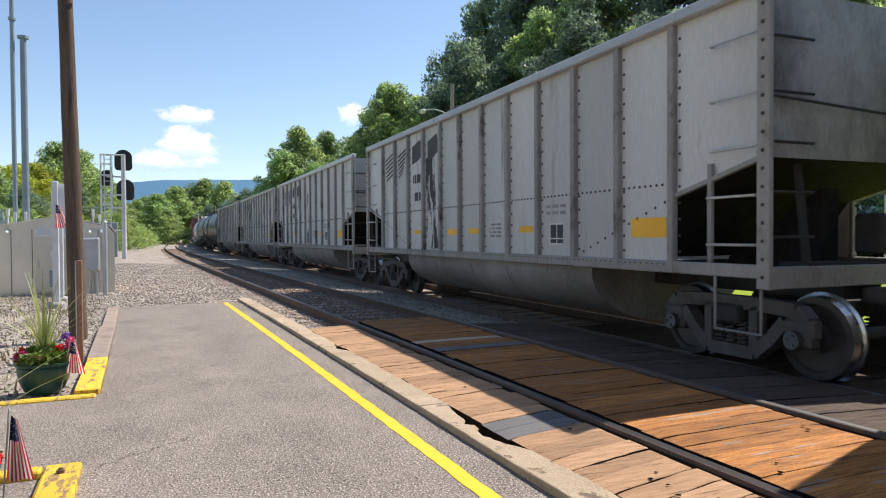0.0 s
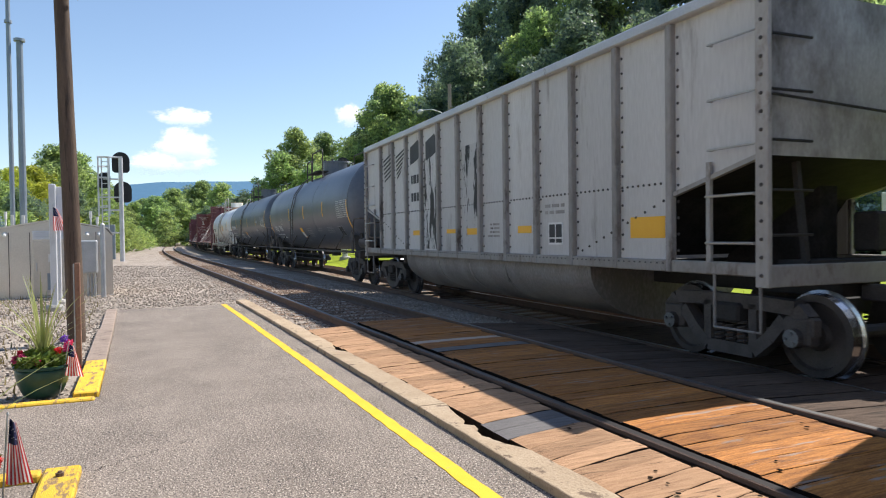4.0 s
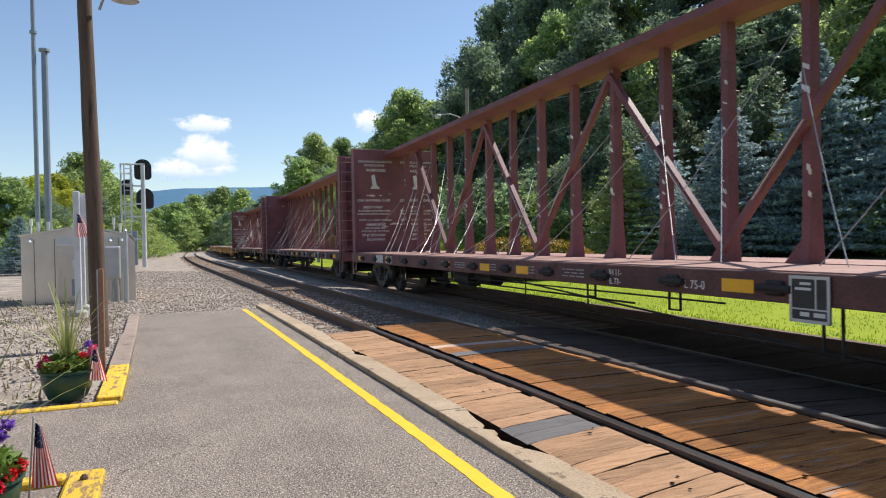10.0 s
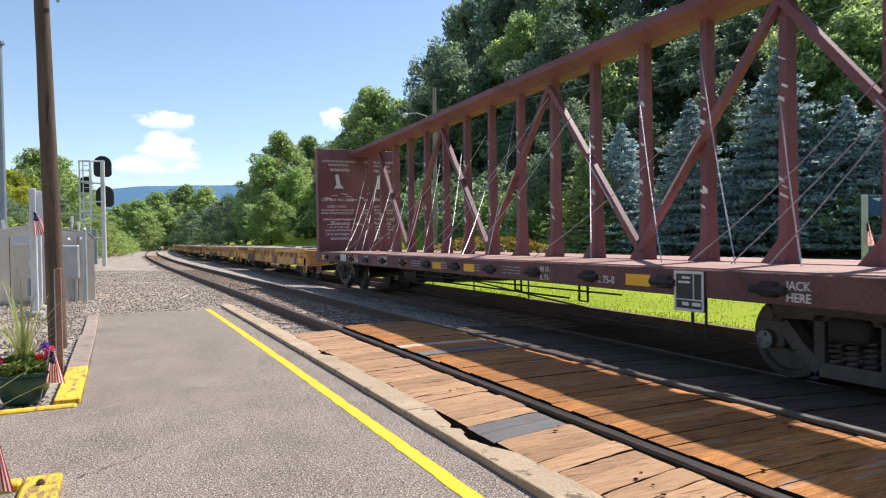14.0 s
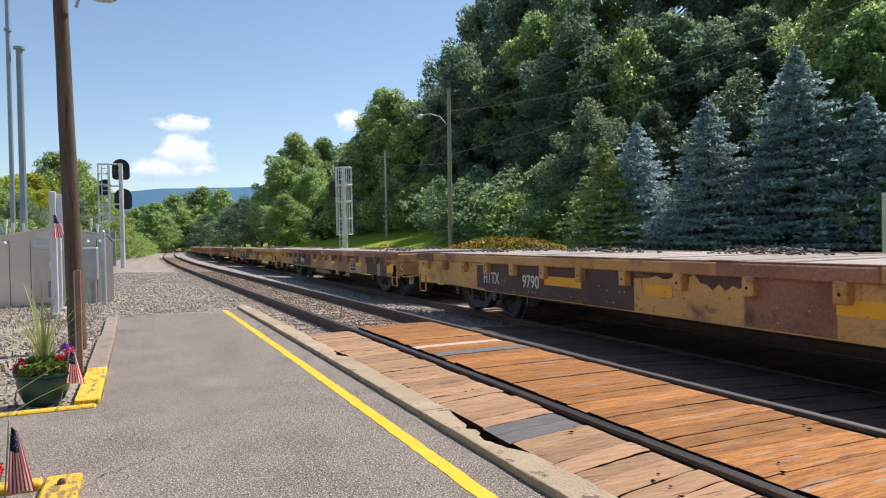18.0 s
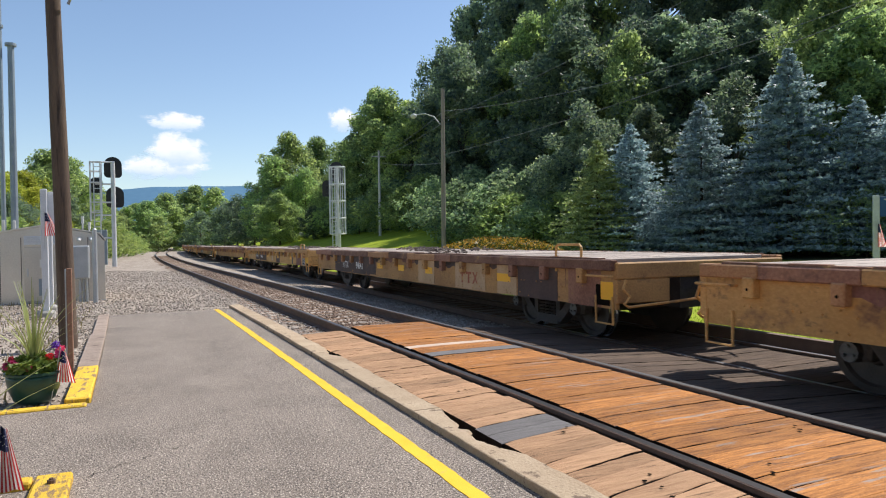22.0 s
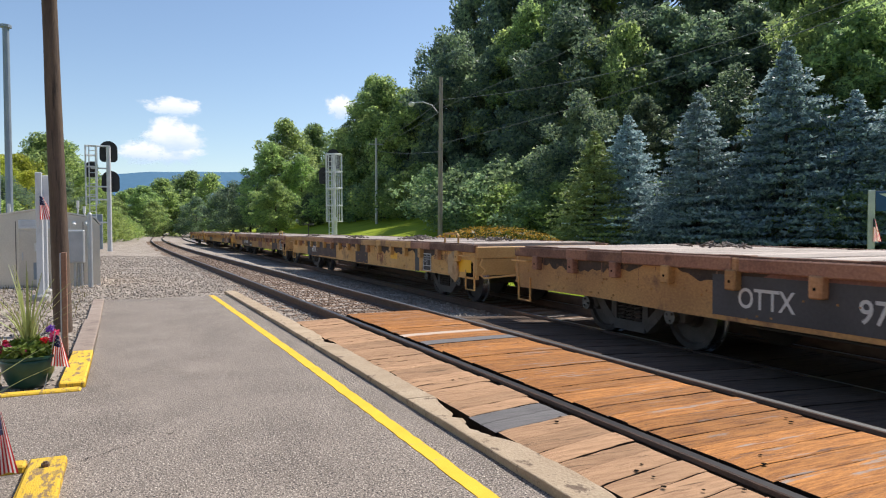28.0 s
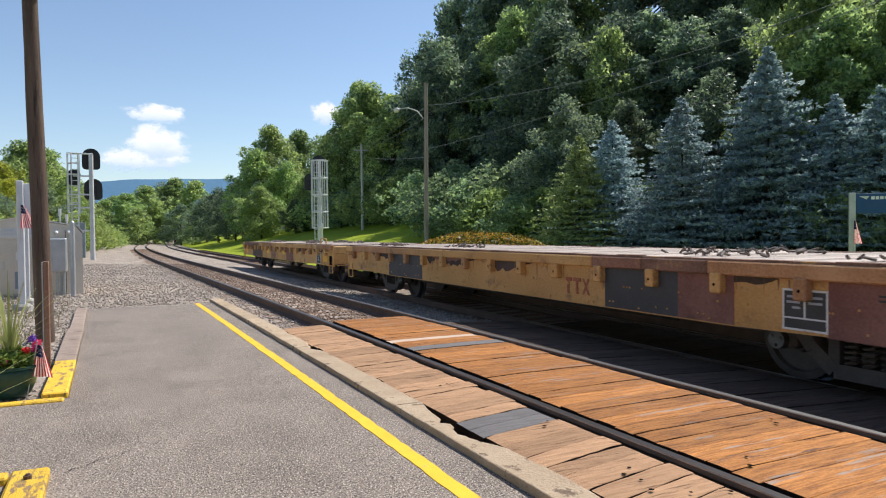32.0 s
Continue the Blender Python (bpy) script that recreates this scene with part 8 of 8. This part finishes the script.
box(bm, -0.06, 0.06, -0.05, 0.05, 0.0, 2.55, 0.012)
part("post", bm, M_PALE, pa)
bm = bmesh.new()
lathe(bm, [(0.17, -0.2), (0.17, 0.1), (0.14, 0.14)], 14)
part("footing", bm, M_CONC, pa)
bm = bmesh.new()
box(bm, 0.06, 0.20, 0.02, 0.04, 1.75, 2.5, 0.005)
part("edge_on_sign", bm, M_PALE, pa)
pb = base("sign_post", spot_on_ground(-1.73, 16.8), "pale grey steel sign post in a concrete foot", "post")
bm = bmesh.new()
box(bm, -0.055, 0.055, -0.05, 0.05, 0.0, 2.45, 0.012)
part("post", bm, M_PALE, pb)
bm = bmesh.new()
lathe(bm, [(0.16, -0.2), (0.16, 0.1), (0.13, 0.14)], 14)
part("footing", bm, M_CONC, pb)
flag(Matrix.Translation((-1.66, 15.3, ground_at(-1.6, 15.4) + 1.62)), 0.26, 0.46, "small American flag fixed to a pale post")

# aluminium equipment cabinet: its gable end faces the platform
cx, cy = -2.06, 19.5
cab = base("equipment_cabinet", pose(cx, cy, ground_at(cx, cy) - 0.11, 0, 0, 6), "bare aluminium trackside equipment cabinet on short feet", "cabinet")
W, Hh = 1.28, 1.84
bm = bmesh.new()
prism(bm, [(-W, 0.1), (W, 0.1), (W, Hh - 0.2), (W - 0.14, Hh - 0.02), (0.0, Hh + 0.2), (-W, Hh - 0.02)], 0.0, 2.4)
part("body", bm, M_ALU, cab)
bm = bmesh.new()
prism(bm, [(-W - 0.06, Hh - 0.03), (0.0, Hh + 0.205), (W - 0.12, Hh - 0.01), (W + 0.02, Hh - 0.19), (W + 0.04, Hh - 0.17), (W - 0.1, Hh + 0.02), (0.0, Hh + 0.24), (-W - 0.06, Hh + 0.0)], -0.06, 2.46)
part("roof", bm, M_ALU, cab)
bm = bmesh.new()
box(bm, -0.50, 0.36, -0.03, -0.002, 0.16, Hh - 0.33, 0.008)
d_ = part("door", bm, M_ALU, cab)
bm = bmesh.new()
box(bm, -0.44, -0.41, -0.07, -0.032, 0.78, 0.98, 0.005)
part("door_handle", bm, M_GALV, d_)
for z in (0.35, 0.9, 1.4):
    bm = bmesh.new()
    rod(bm, (0.37, -0.02, z - 0.06), (0.37, -0.02, z + 0.06), 0.016, n=8)
    part("hinge", bm, M_GALV, d_)
bm = bmesh.new()
box(bm, -0.50, 0.30, -0.03, -0.003, Hh - 0.28, Hh - 0.06, 0.005)
louvre = part("louvre", bm, M_PALE, cab, "pale ventilation louvre over the door")
for k in range(4):
    bm = bmesh.new()
    box(bm, -0.46, 0.26, -0.045, -0.031, Hh - 0.26 + k * 0.05, Hh - 0.235 + k * 0.05, 0.003)
    part("slat", bm, M_PALE, louvre)
bm = bmesh.new()
box(bm, -0.17, 0.02, -0.036, -0.031, 1.0, 1.2)
part("notice", bm, M_WHITE, cab, "small white notice")
bm = bmesh.new()
box(bm, -0.2, 0.12, -0.036, -0.031, 0.30, 0.72)
part("notice", bm, M_GALV_BLUE, cab, "faded blue-grey sheet notice")
for x in (-1.0, -0.56, 0.52, 0.9):
    bm = bmesh.new()
    box(bm, x - 0.008, x + 0.008, -0.006, -0.001, 0.11, Hh - 0.1)
    part("seam", bm, M_IRON, cab)
bm = bmesh.new()
box(bm, -W - 0.01, W + 0.01, -0.012, 2.41, 0.06, 0.13, 0.006)
part("base_rail", bm, M_GALV, cab)
for x in (-W + 0.09, -0.35, 0.3, W - 0.1):
    for y in (0.1, 2.25):
        bm = bmesh.new()
        box(bm, x - 0.07, x + 0.07, y - 0.08, y + 0.08, -0.25, 0.08, 0.01)
        part("foot", bm, M_GALV, cab)
for x, h in ((-W + 0.22, 0.34), (0.80, 0.36), (0.95, 0.22)):
    bm = bmesh.new()
    rod(bm, (x, 0.2, Hh - 0.1), (x, 0.2, Hh + h - 0.1), 0.02, n=8)
    rod(bm, (x, 0.2, Hh + h - 0.1), (x, 0.2, Hh + h + 0.08), 0.035, 0.035, n=10)
    part("vent_pipe", bm, M_WHITE, cab)
for x in (-W + 0.2, 0.7, 0.98):
    bm = bmesh.new()
    rod(bm, (x, -0.02, Hh - 0.14), (x, -0.14, Hh - 0.19), 0.06, 0.03, n=10)
    part("lamp", bm, M_WHITE, cab)

# switch box on pipes, and a grey post
sb = base("junction_box", spot_on_ground(-1.30, 19.0, -0.08), "grey steel junction box on two pipes", "junction box")
bm = bmesh.new()
box(bm, -0.27, 0.20, -0.14, 0.14, 0.68, 1.50, 0.02)
part("box", bm, M_GALV, sb)
bm = bmesh.new()
box(bm, -0.25, 0.18, -0.16, -0.142, 0.71, 1.47, 0.008)
part("door", bm, M_GALV, sb)
for x in (-0.02, 0.06, 0.13):
    bm = bmesh.new()
    rod(bm, (x, 0, -0.25), (x, 0, 0.68), 0.03, n=8)
    part("conduit", bm, M_GALV, sb)
gp = base("steel_bollard", spot_on_ground(-0.96, 18.6), "slim grey steel pipe post", "post")
bm = bmesh.new()
rod(bm, (0, 0, -0.3), (0, 0, 1.80), 0.055, n=12)
rod(bm, (0, 0, 1.80), (0, 0, 1.84), 0.055, 0.02, n=12)
part("pipe", bm, M_GALV, gp)

# two tall masts behind the cabinet
for x, y, h, r_, n_ in ((-4.52, 29.7, 15.5, 0.085, "slim"), (-4.20, 29.9, 9.0, 0.13, "thicker")):
    g = ground_at(x, y)
    m_ = base("radio_mast", pose(x, y, g), "blue-grey steel mast, %s of a pair" % n_, "mast")
    bm = bmesh.new()
    rod(bm, (0, 0, -0.4), (0, 0, h), r_, r_ * 0.85, n=12)
    part("tube", bm, M_GALV_BLUE, m_)
    bm = bmesh.new()
    z = h if h < 10 else 9.6
    rod(bm, (0, 0, z - 0.06), (0, 0, z + 0.04), r_ * 1.5, n=12)
    part("collar", bm, M_GALV_BLUE, m_)
    bm = bmesh.new()
    box(bm, -0.05, 0.05, -r_ - 0.06, -r_, 1.6, 2.4, 0.01)
    part("cable_box", bm, M_WHITE, m_)


def target_head(sgn, x, y, z0, z1, w):
    """A black target, round above and squared below, with three hooded lamps behind."""
    bm = bmesh.new()
    r_ = w / 2
    pts = [(r_ * math.cos(a), z1 - r_ + r_ * math.sin(a)) for a in np.linspace(0, math.pi, 14)]
    c = r_ * 0.45
    pts += [(-r_ + c - c * math.cos(a), z0 + c - c * math.sin(a)) for a in np.linspace(0, math.pi / 2, 5)]
    pts += [(r_ - c + c * math.sin(a), z0 + c - c * math.cos(a)) for a in np.linspace(0, math.pi / 2, 5)]
    prism(bm, pts, -0.02, 0.02)
    hd = part("target_head", bm, M_GLASSY, sgn, at=Matrix.Translation((x, y, 0)))
    for q in (0.25, 0.5, 0.75):
        z = z0 + (z1 - z0) * q
        bm = bmesh.new()
        rod(bm, (0, -0.2, z), (0, 0.3, z), w * 0.14, n=12)
        part("lamp_unit", bm, M_GLASSY, hd)


def signal_mast(at, h, heads, label):
    """A tube mast with a caged ladder beside it, cross bars and round-topped target heads."""
    sgn = base("railway_signal", at, label, "railway signal")
    bm = bmesh.new()
    lathe(bm, [(0.35, -0.3), (0.35, 0.08), (0.28, 0.1)], 12)
    part("footing", bm, M_CONC, sgn)
    bm = bmesh.new()
    rod(bm, (0, 0, 0.05), (0, 0, h), 0.15, 0.135, n=12)
    part("mast", bm, M_PALE, sgn)
    bm = bmesh.new()
    rod(bm, (0, 0, 0.05), (0, 0, 0.09), 0.28, n=12)
    part("base_plate", bm, M_PALE, sgn)
    x0, x1 = -1.35, -0.70
    for x, y, z0 in ((x0, -0.3, 3.2), (x0, 0.3, 3.2), (x1, -0.3, 3.2), (x1, 0.3, 3.2), (-1.14, -0.12, 0.9), (-0.76, -0.12, 0.9)):
        bm = bmesh.new()
        rod(bm, (x, y, z0), (x, y, h), 0.042, n=6)
        part("ladder_rail", bm, M_PALE, sgn)
    for z in np.arange(1.0, h, 0.36):
        bm = bmesh.new()
        rod(bm, (-1.14, -0.12, z), (-0.76, -0.12, z), 0.026, n=5)
        part("ladder_rung", bm, M_PALE, sgn)
    for z in (h, h - 0.62, h - 1.35, h - 2.65, h - 3.3):
        bm = bmesh.new()
        for y in (-0.3, 0.3):
            rod(bm, (x0, y, z), (x1, y, z), 0.032, n=6)
        for x in (x0, x1):
            rod(bm, (x, -0.3, z), (x, 0.3, z), 0.032, n=6)
        part("cage_hoop", bm, M_PALE, sgn)
    for z in (h, h - 1.45, h - 2.65, h - 3.5, h - 5.0):
        bm = bmesh.new()
        rod(bm, (x0 + 0.3, -0.06, z), (0.12, -0.06, z), 0.05, n=6)
        part("bracket", bm, M_PALE, sgn)
    for x, z0, z1, w in heads:
        target_head(sgn, x, 0.32, z0, z1, w)
    return sgn


def caged_mast(at, z0, h, label):
    """A mast inside a round cage of upright bars and hoops."""
    sgn = base("railway_signal", at, label, "railway signal")
    bm = bmesh.new()
    lathe(bm, [(0.4, -0.3), (0.4, 0.15), (0.3, 0.2)], 12)
    part("footing", bm, M_CONC, sgn)
    bm = bmesh.new()
    rod(bm, (0, 0, 0.1), (0, 0, z0 + 0.3), 0.20, n=12)
    rod(bm, (0, 0, z0 + 0.3), (0, 0, h), 0.13, 0.12, n=12)
    part("mast", bm, M_PALE, sgn)
    for k in range(9):
        a = k * 2 * math.pi / 9 + 0.2
        x, y = 0.58 * math.cos(a), 0.58 * math.sin(a)
        bm = bmesh.new()
        rod(bm, (x, y, z0), (x, y, h), 0.038, n=6)
        part("cage_bar", bm, M_PALE, sgn)
    for z in (z0, z0 + 1.15, z0 + 2.4, h - 1.25, h):
        bm = bmesh.new()
        pipe(bm, [(0.58 * math.cos(a), 0.58 * math.sin(a), z) for a in np.linspace(0, 2 * math.pi, 25)], 0.042, 6)
        for a in (0.3, 0.3 + math.pi / 2):
            rod(bm, (-0.58 * math.cos(a), -0.58 * math.sin(a), z), (0.58 * math.cos(a), 0.58 * math.sin(a), z), 0.03, n=6)
        part("cage_hoop", bm, M_PALE, sgn)
    for x in (-0.38, -0.02):
        bm = bmesh.new()
        rod(bm, (x, -0.32, 0.5), (x, -0.32, h), 0.032, n=6)
        part("ladder_rail", bm, M_PALE, sgn)
    for z in np.arange(0.7, h, 0.34):
        bm = bmesh.new()
        rod(bm, (-0.38, -0.32, z), (-0.02, -0.32, z), 0.022, n=5)
        part("ladder_rung", bm, M_PALE, sgn)
    target_head(sgn, -0.05, 0.45, h - 1.0, h + 0.45, 0.95)
    target_head(sgn, -0.72, 0.45, h - 2.1, h - 0.9, 0.75)
    return sgn


signal_mast(Matrix.Translation((-1.41, 50.0, -0.25)), 7.07, ((0.0, 6.08, 7.47, 1.08), (0.10, 4.1, 5.5, 1.08), (-1.02, 5.05, 6.1, 0.72)), "pale lattice signal mast with three black target heads")
sx_, sy_ = 13.33, 48.2
sg0 = ground_at(sx_, sy_)
caged_mast(Matrix.Translation((sx_, sy_, sg0)) @ Matrix.Rotation(-0.27, 4, "Z"), 1.9 - sg0, 6.75 - sg0, "pale round-caged signal mast beside the lawn")
rb = base("relay_case", pose(-2.35, 55, -0.25), "narrow grey steel relay case beside the signal", "relay case")
bm = bmesh.new()
box(bm, -0.45, 0.35, -0.3, 0.3, 0.0, 2.7, 0.03)
part("case", bm, M_GALV_BLUE, rb)

# street lamp pole on the lawn and its wires
lx, ly = bearing(789, 45)
lg = ground_at(lx, ly)
sl = base("street_lamp", pose(lx, ly, lg), "brown wooden pole with a curved street lamp arm", "street lamp")
ptop = 11.35 - lg
bm = bmesh.new()
rod(bm, (0, 0, -0.5), (0.1, 0, ptop), 0.17, 0.12, n=10)
part("shaft", bm, M_POLE_GREY, sl)
bm = bmesh.new()
ca, sa = math.cos(math.radians(24)), -math.sin(math.radians(24))
arm = [(-0.1 * ca, -0.1 * sa, ptop - 2.35), (-0.5 * ca, -0.5 * sa, ptop - 1.85), (-1.1 * ca, -1.1 * sa, ptop - 1.65), (-1.75 * ca, -1.75 * sa, ptop - 1.7)]
pipe(bm, arm, 0.04, 8)
part("lamp_arm", bm, M_GALV, sl)
bm = bmesh.new()
lathe(bm, [(0.05, 0.12), (0.17, 0.08), (0.22, 0.0), (0.18, -0.12), (0.06, -0.2)], 14)
part("lamp_head", bm, M_WHITE, sl, "white street lamp head", at=Matrix.Translation((-1.85 * ca, -1.85 * sa, ptop - 1.75)))
p2x, p2y = bearing(677, 72)
p2 = base("utility_pole", pose(p2x, p2y, ground_at(p2x, p2y)), "distant pale wooden utility pole before the trees", "utility pole")
bm = bmesh.new()
rod(bm, (0, 0, -0.5), (0, 0, 10.9 - ground_at(p2x, p2y)), 0.16, 0.11, n=8)
box(bm, -0.8, 0.8, -0.06, 0.06, 10.2 - ground_at(p2x, p2y), 10.3 - ground_at(p2x, p2y))
part("shaft", bm, M_RAILING, p2)


def wire(a, b, sag, label):
    a, b = Vector(a), Vector(b)
    bm = bmesh.new()
    pts = [a.lerp(b, q) - Vector((0, 0, sag * 4 * q * (1 - q))) for q in np.linspace(0, 1, 13)]
    pipe(bm, pts, 0.017, 5)
    return tagged(finish("overhead_wire", bm, M_WIRE), label, "wire")


ex, ey = bearing(1700, 36)
for dz, ez, sag in ((-1.5, 12.6, 1.1), (-4.4, 12.0, 0.5), (-2.1, 17.5, 0.5)):
    wire((lx, ly, 11.35 + dz), (ex, ey, ez), sag, "thin dark overhead wire from the lamp pole")
for dz in (-1.6, -2.3, -4.9):
    wire((p2x, p2y, 10.6 + dz * 0.2), (lx, ly, 11.35 + dz), 0.2, "thin dark overhead wire between two poles")

# station sign on the far side
gx, gy = bearing(1556, 27.5)
gg = ground_at(gx, gy)
sg = base("station_sign", pose(gx, gy, gg, 0, 0, -48), "blue station name board on pale posts", "sign")
top = 2.62 - gg
for x in (0.0, 2.6):
    bm = bmesh.new()
    box(bm, x - 0.1, x + 0.1, -0.08, 0.08, -0.3, top, 0.01)
    part("post", bm, M_GALV, sg)
bm = bmesh.new()
box(bm, 0.11, 2.49, -0.05, 0.05, top - 0.72, top - 0.03, 0.01)
bd = part("board", bm, M_BLUE, sg)
bm = bmesh.new()
bm.faces.new([bm.verts.new((x, -0.056, z)) for x, z in ((0.2, top - 0.12), (0.5, top - 0.12), (0.42, top - 0.24))])
part("emblem", bm, M_WHITE, bd, "white emblem shape")
for k in range(6):
    bm = bmesh.new()
    box(bm, 0.56 + k * 0.13, 0.66 + k * 0.13, -0.057, -0.052, top - 0.24, top - 0.13)
    part("lettering_bar", bm, M_WHITE, bd)
flag(pose(gx - 0.1, gy - 0.12, gg + top - 1.75, 0, 0, -48), 0.25, 0.8, "small American flag tied to the sign post")

# pale barriers across the line where it bends away
for k in range(5):
    p = along(205 + k * 2, 8 + k * 4.5, -0.1)
    bm = bmesh.new()
    box(bm, -1.8, 1.8, -0.3, 0.3, 0, 0.75, 0.1)
    tagged(finish("concrete_barrier", bm, M_WHITE, at=Matrix.Translation(p)), "white concrete barrier beyond the bend", "barrier", "barriers")
ribbon("side_road", -13.5, -9.0, 22, 120, -0.5, -0.17, M_ROAD, 4.0, "pale asphalt side road beyond the gravel", "road")

# ---- flower pots ----
M_POT = mat("green_glazed_pot", (0.012, 0.050, 0.036), (0.022, 0.075, 0.055), 0.35, scale=4, fine=40, bump=0.06)
M_SOIL = mat("potting_soil", (0.03, 0.02, 0.014), (0.06, 0.042, 0.03), 0.95)
M_PLANT = leaf_mat("bedding_leaves", (0.09, 0.16, 0.025), (0.22, 0.30, 0.05), 6.0)
M_SPIKE = leaf_mat("spike_leaves", (0.20, 0.26, 0.07), (0.42, 0.44, 0.16), 5.0)
M_PINK = leaf_mat("pink_petals", (0.62, 0.04, 0.16), (0.80, 0.10, 0.28), 9.0)
M_REDF = leaf_mat("red_petals", (0.55, 0.012, 0.015), (0.75, 0.03, 0.03), 9.0)
M_PURPLE = leaf_mat("purple_petals", (0.20, 0.06, 0.50), (0.32, 0.12, 0.68), 9.0)


def flower_pot(x, y, z, r, h, seed, spikes, blooms, label):
    rn = np.random.default_rng(seed)
    rr = random.Random(seed)
    pot = base("flower_pot", pose(x, y, z), label, "flower pot")
    bm = bmesh.new()
    lathe(bm, [(r * 0.55, 0), (r * 0.72, h * 0.12), (r * 0.9, h * 0.45), (r * 0.98, h * 0.8), (r * 0.97, h * 0.92)], 32)
    part("pot", bm, M_POT, pot, smooth=True)
    bm = bmesh.new()
    lathe(bm, [(r * 0.97, h * 0.90), (r * 1.05, h * 0.93), (r * 1.05, h), (r * 0.93, h), (r * 0.9, h * 0.93)], 32)
    part("rim", bm, M_POT, pot)
    bm = bmesh.new()
    rod(bm, (0, 0, h * 0.8), (0, 0, h * 0.93), r * 0.92, n=24)
    part("soil", bm, M_SOIL, pot)
    n = 900
    a, q = rn.uniform(0, 6.283, n), rn.uniform(0, 1, n) ** 0.6
    pts = np.stack([r * 1.0 * q * np.cos(a), r * 1.0 * q * np.sin(a), h + rn.uniform(0, 0.17, n) * (1.1 - 0.6 * q)], 1)
    cards_object("foliage", leaf_cards(pts, 0.035, rn, 0.1), M_PLANT, pot)
    for k in range(spikes):
        a = rr.uniform(0, 6.283)
        lean = abs(rr.gauss(0, 0.33))
        L = rr.uniform(0.45, 0.85)
        bm = bmesh.new()
        w = 0.015
        prev = None
        for j in range(7):
            q = j / 6
            rad_ = L * lean * q * q * 1.6 + 0.03
            p = Vector((math.cos(a) * rad_, math.sin(a) * rad_, h + L * q * (1 - 0.3 * lean * q)))
            sd = Vector((-math.sin(a), math.cos(a), 0)) * w * (1 - q * 0.9)
            cur = (bm.verts.new(p - sd), bm.verts.new(p + sd))
            if prev:
                bm.faces.new((prev[0], prev[1], cur[1], cur[0]))
            prev = cur
        part("spike_leaf", bm, M_SPIKE, pot)
    for k, (material, deg, rad_, dz) in enumerate(blooms):
        n = 60
        p = rn.normal(size=(n, 3))
        p /= np.linalg.norm(p, axis=1)[:, None]
        p = p * 0.035 * rn.uniform(0.5, 1, n)[:, None] + np.array([math.cos(radians(deg)) * r * rad_, math.sin(radians(deg)) * r * rad_, h + dz])
        cards_object("bloom", leaf_cards(p, 0.018, rn), material, pot)
    return pot


flower_pot(-0.87, 7.03, -0.06, 0.222, 0.285, 31, 34, ((M_PINK, 200, 0.95, 0.07), (M_PINK, 215, 0.8, 0.09), (M_PINK, 260, 0.75, 0.06), (M_REDF, 330, 0.7, 0.13), (M_PINK, 345, 0.95, 0.14), (M_PINK, 5, 0.95, 0.18), (M_PURPLE, 355, 0.8, 0.22), (M_REDF, 170, 0.8, 0.10)), "green glazed pot of pink flowers and spiky grass")
flower_pot(-0.90, 3.94, PZ, 0.205, 0.26, 32, 22, ((M_REDF, 330, 0.95, 0.02), (M_REDF, 350, 1.0, 0.05), (M_REDF, 310, 0.95, -0.01), (M_REDF, 200, 0.6, 0.22), (M_REDF, 180, 0.3, 0.24), (M_PURPLE, 350, 0.55, 0.20), (M_PURPLE, 10, 0.7, 0.24), (M_PURPLE, 300, 0.5, 0.19)), "green glazed pot of red and purple flowers")
flag(pose(-0.705, 4.16, 0.06, 0, 4, 10), 0.125, 0.345, "small American flag stuck in a flower pot")
flag(pose(-0.70, 6.92, 0.13, 0, 10, 5), 0.16, 0.28, "small American flag stuck in a flower pot")


def motions():
    for car, s0, length, wheels in TRAIN:
        rows = [(k * 0.5, car_pose(s0 - SPEED * k * 0.5, length)) for k in range(65)]
        walk(car, rows)
        for ws, y in wheels:
            home = ws.matrix_basis.copy()
            r = 0.445
            # the wheels roll while they are near the platform
            t0, t1 = (s0 + length / 2 + y - 15) / SPEED, (s0 + length / 2 + y - 2) / SPEED
            f0, f1 = max(0, round(t0 * FPS)), min(960, round(t1 * FPS))
            if f1 <= f0:
                continue
            turn = SPEED / r / FPS
            keys = ([(0.0, home)] if f0 > 0 else []) + [(f / FPS, home @ Matrix.Rotation(turn * (f - f0), 4, "X")) for f in range(f0, f1 + 1)]
            if f1 < 960:
                keys.append((32.0, keys[-1][1]))
            walk(ws, keys)


motions()
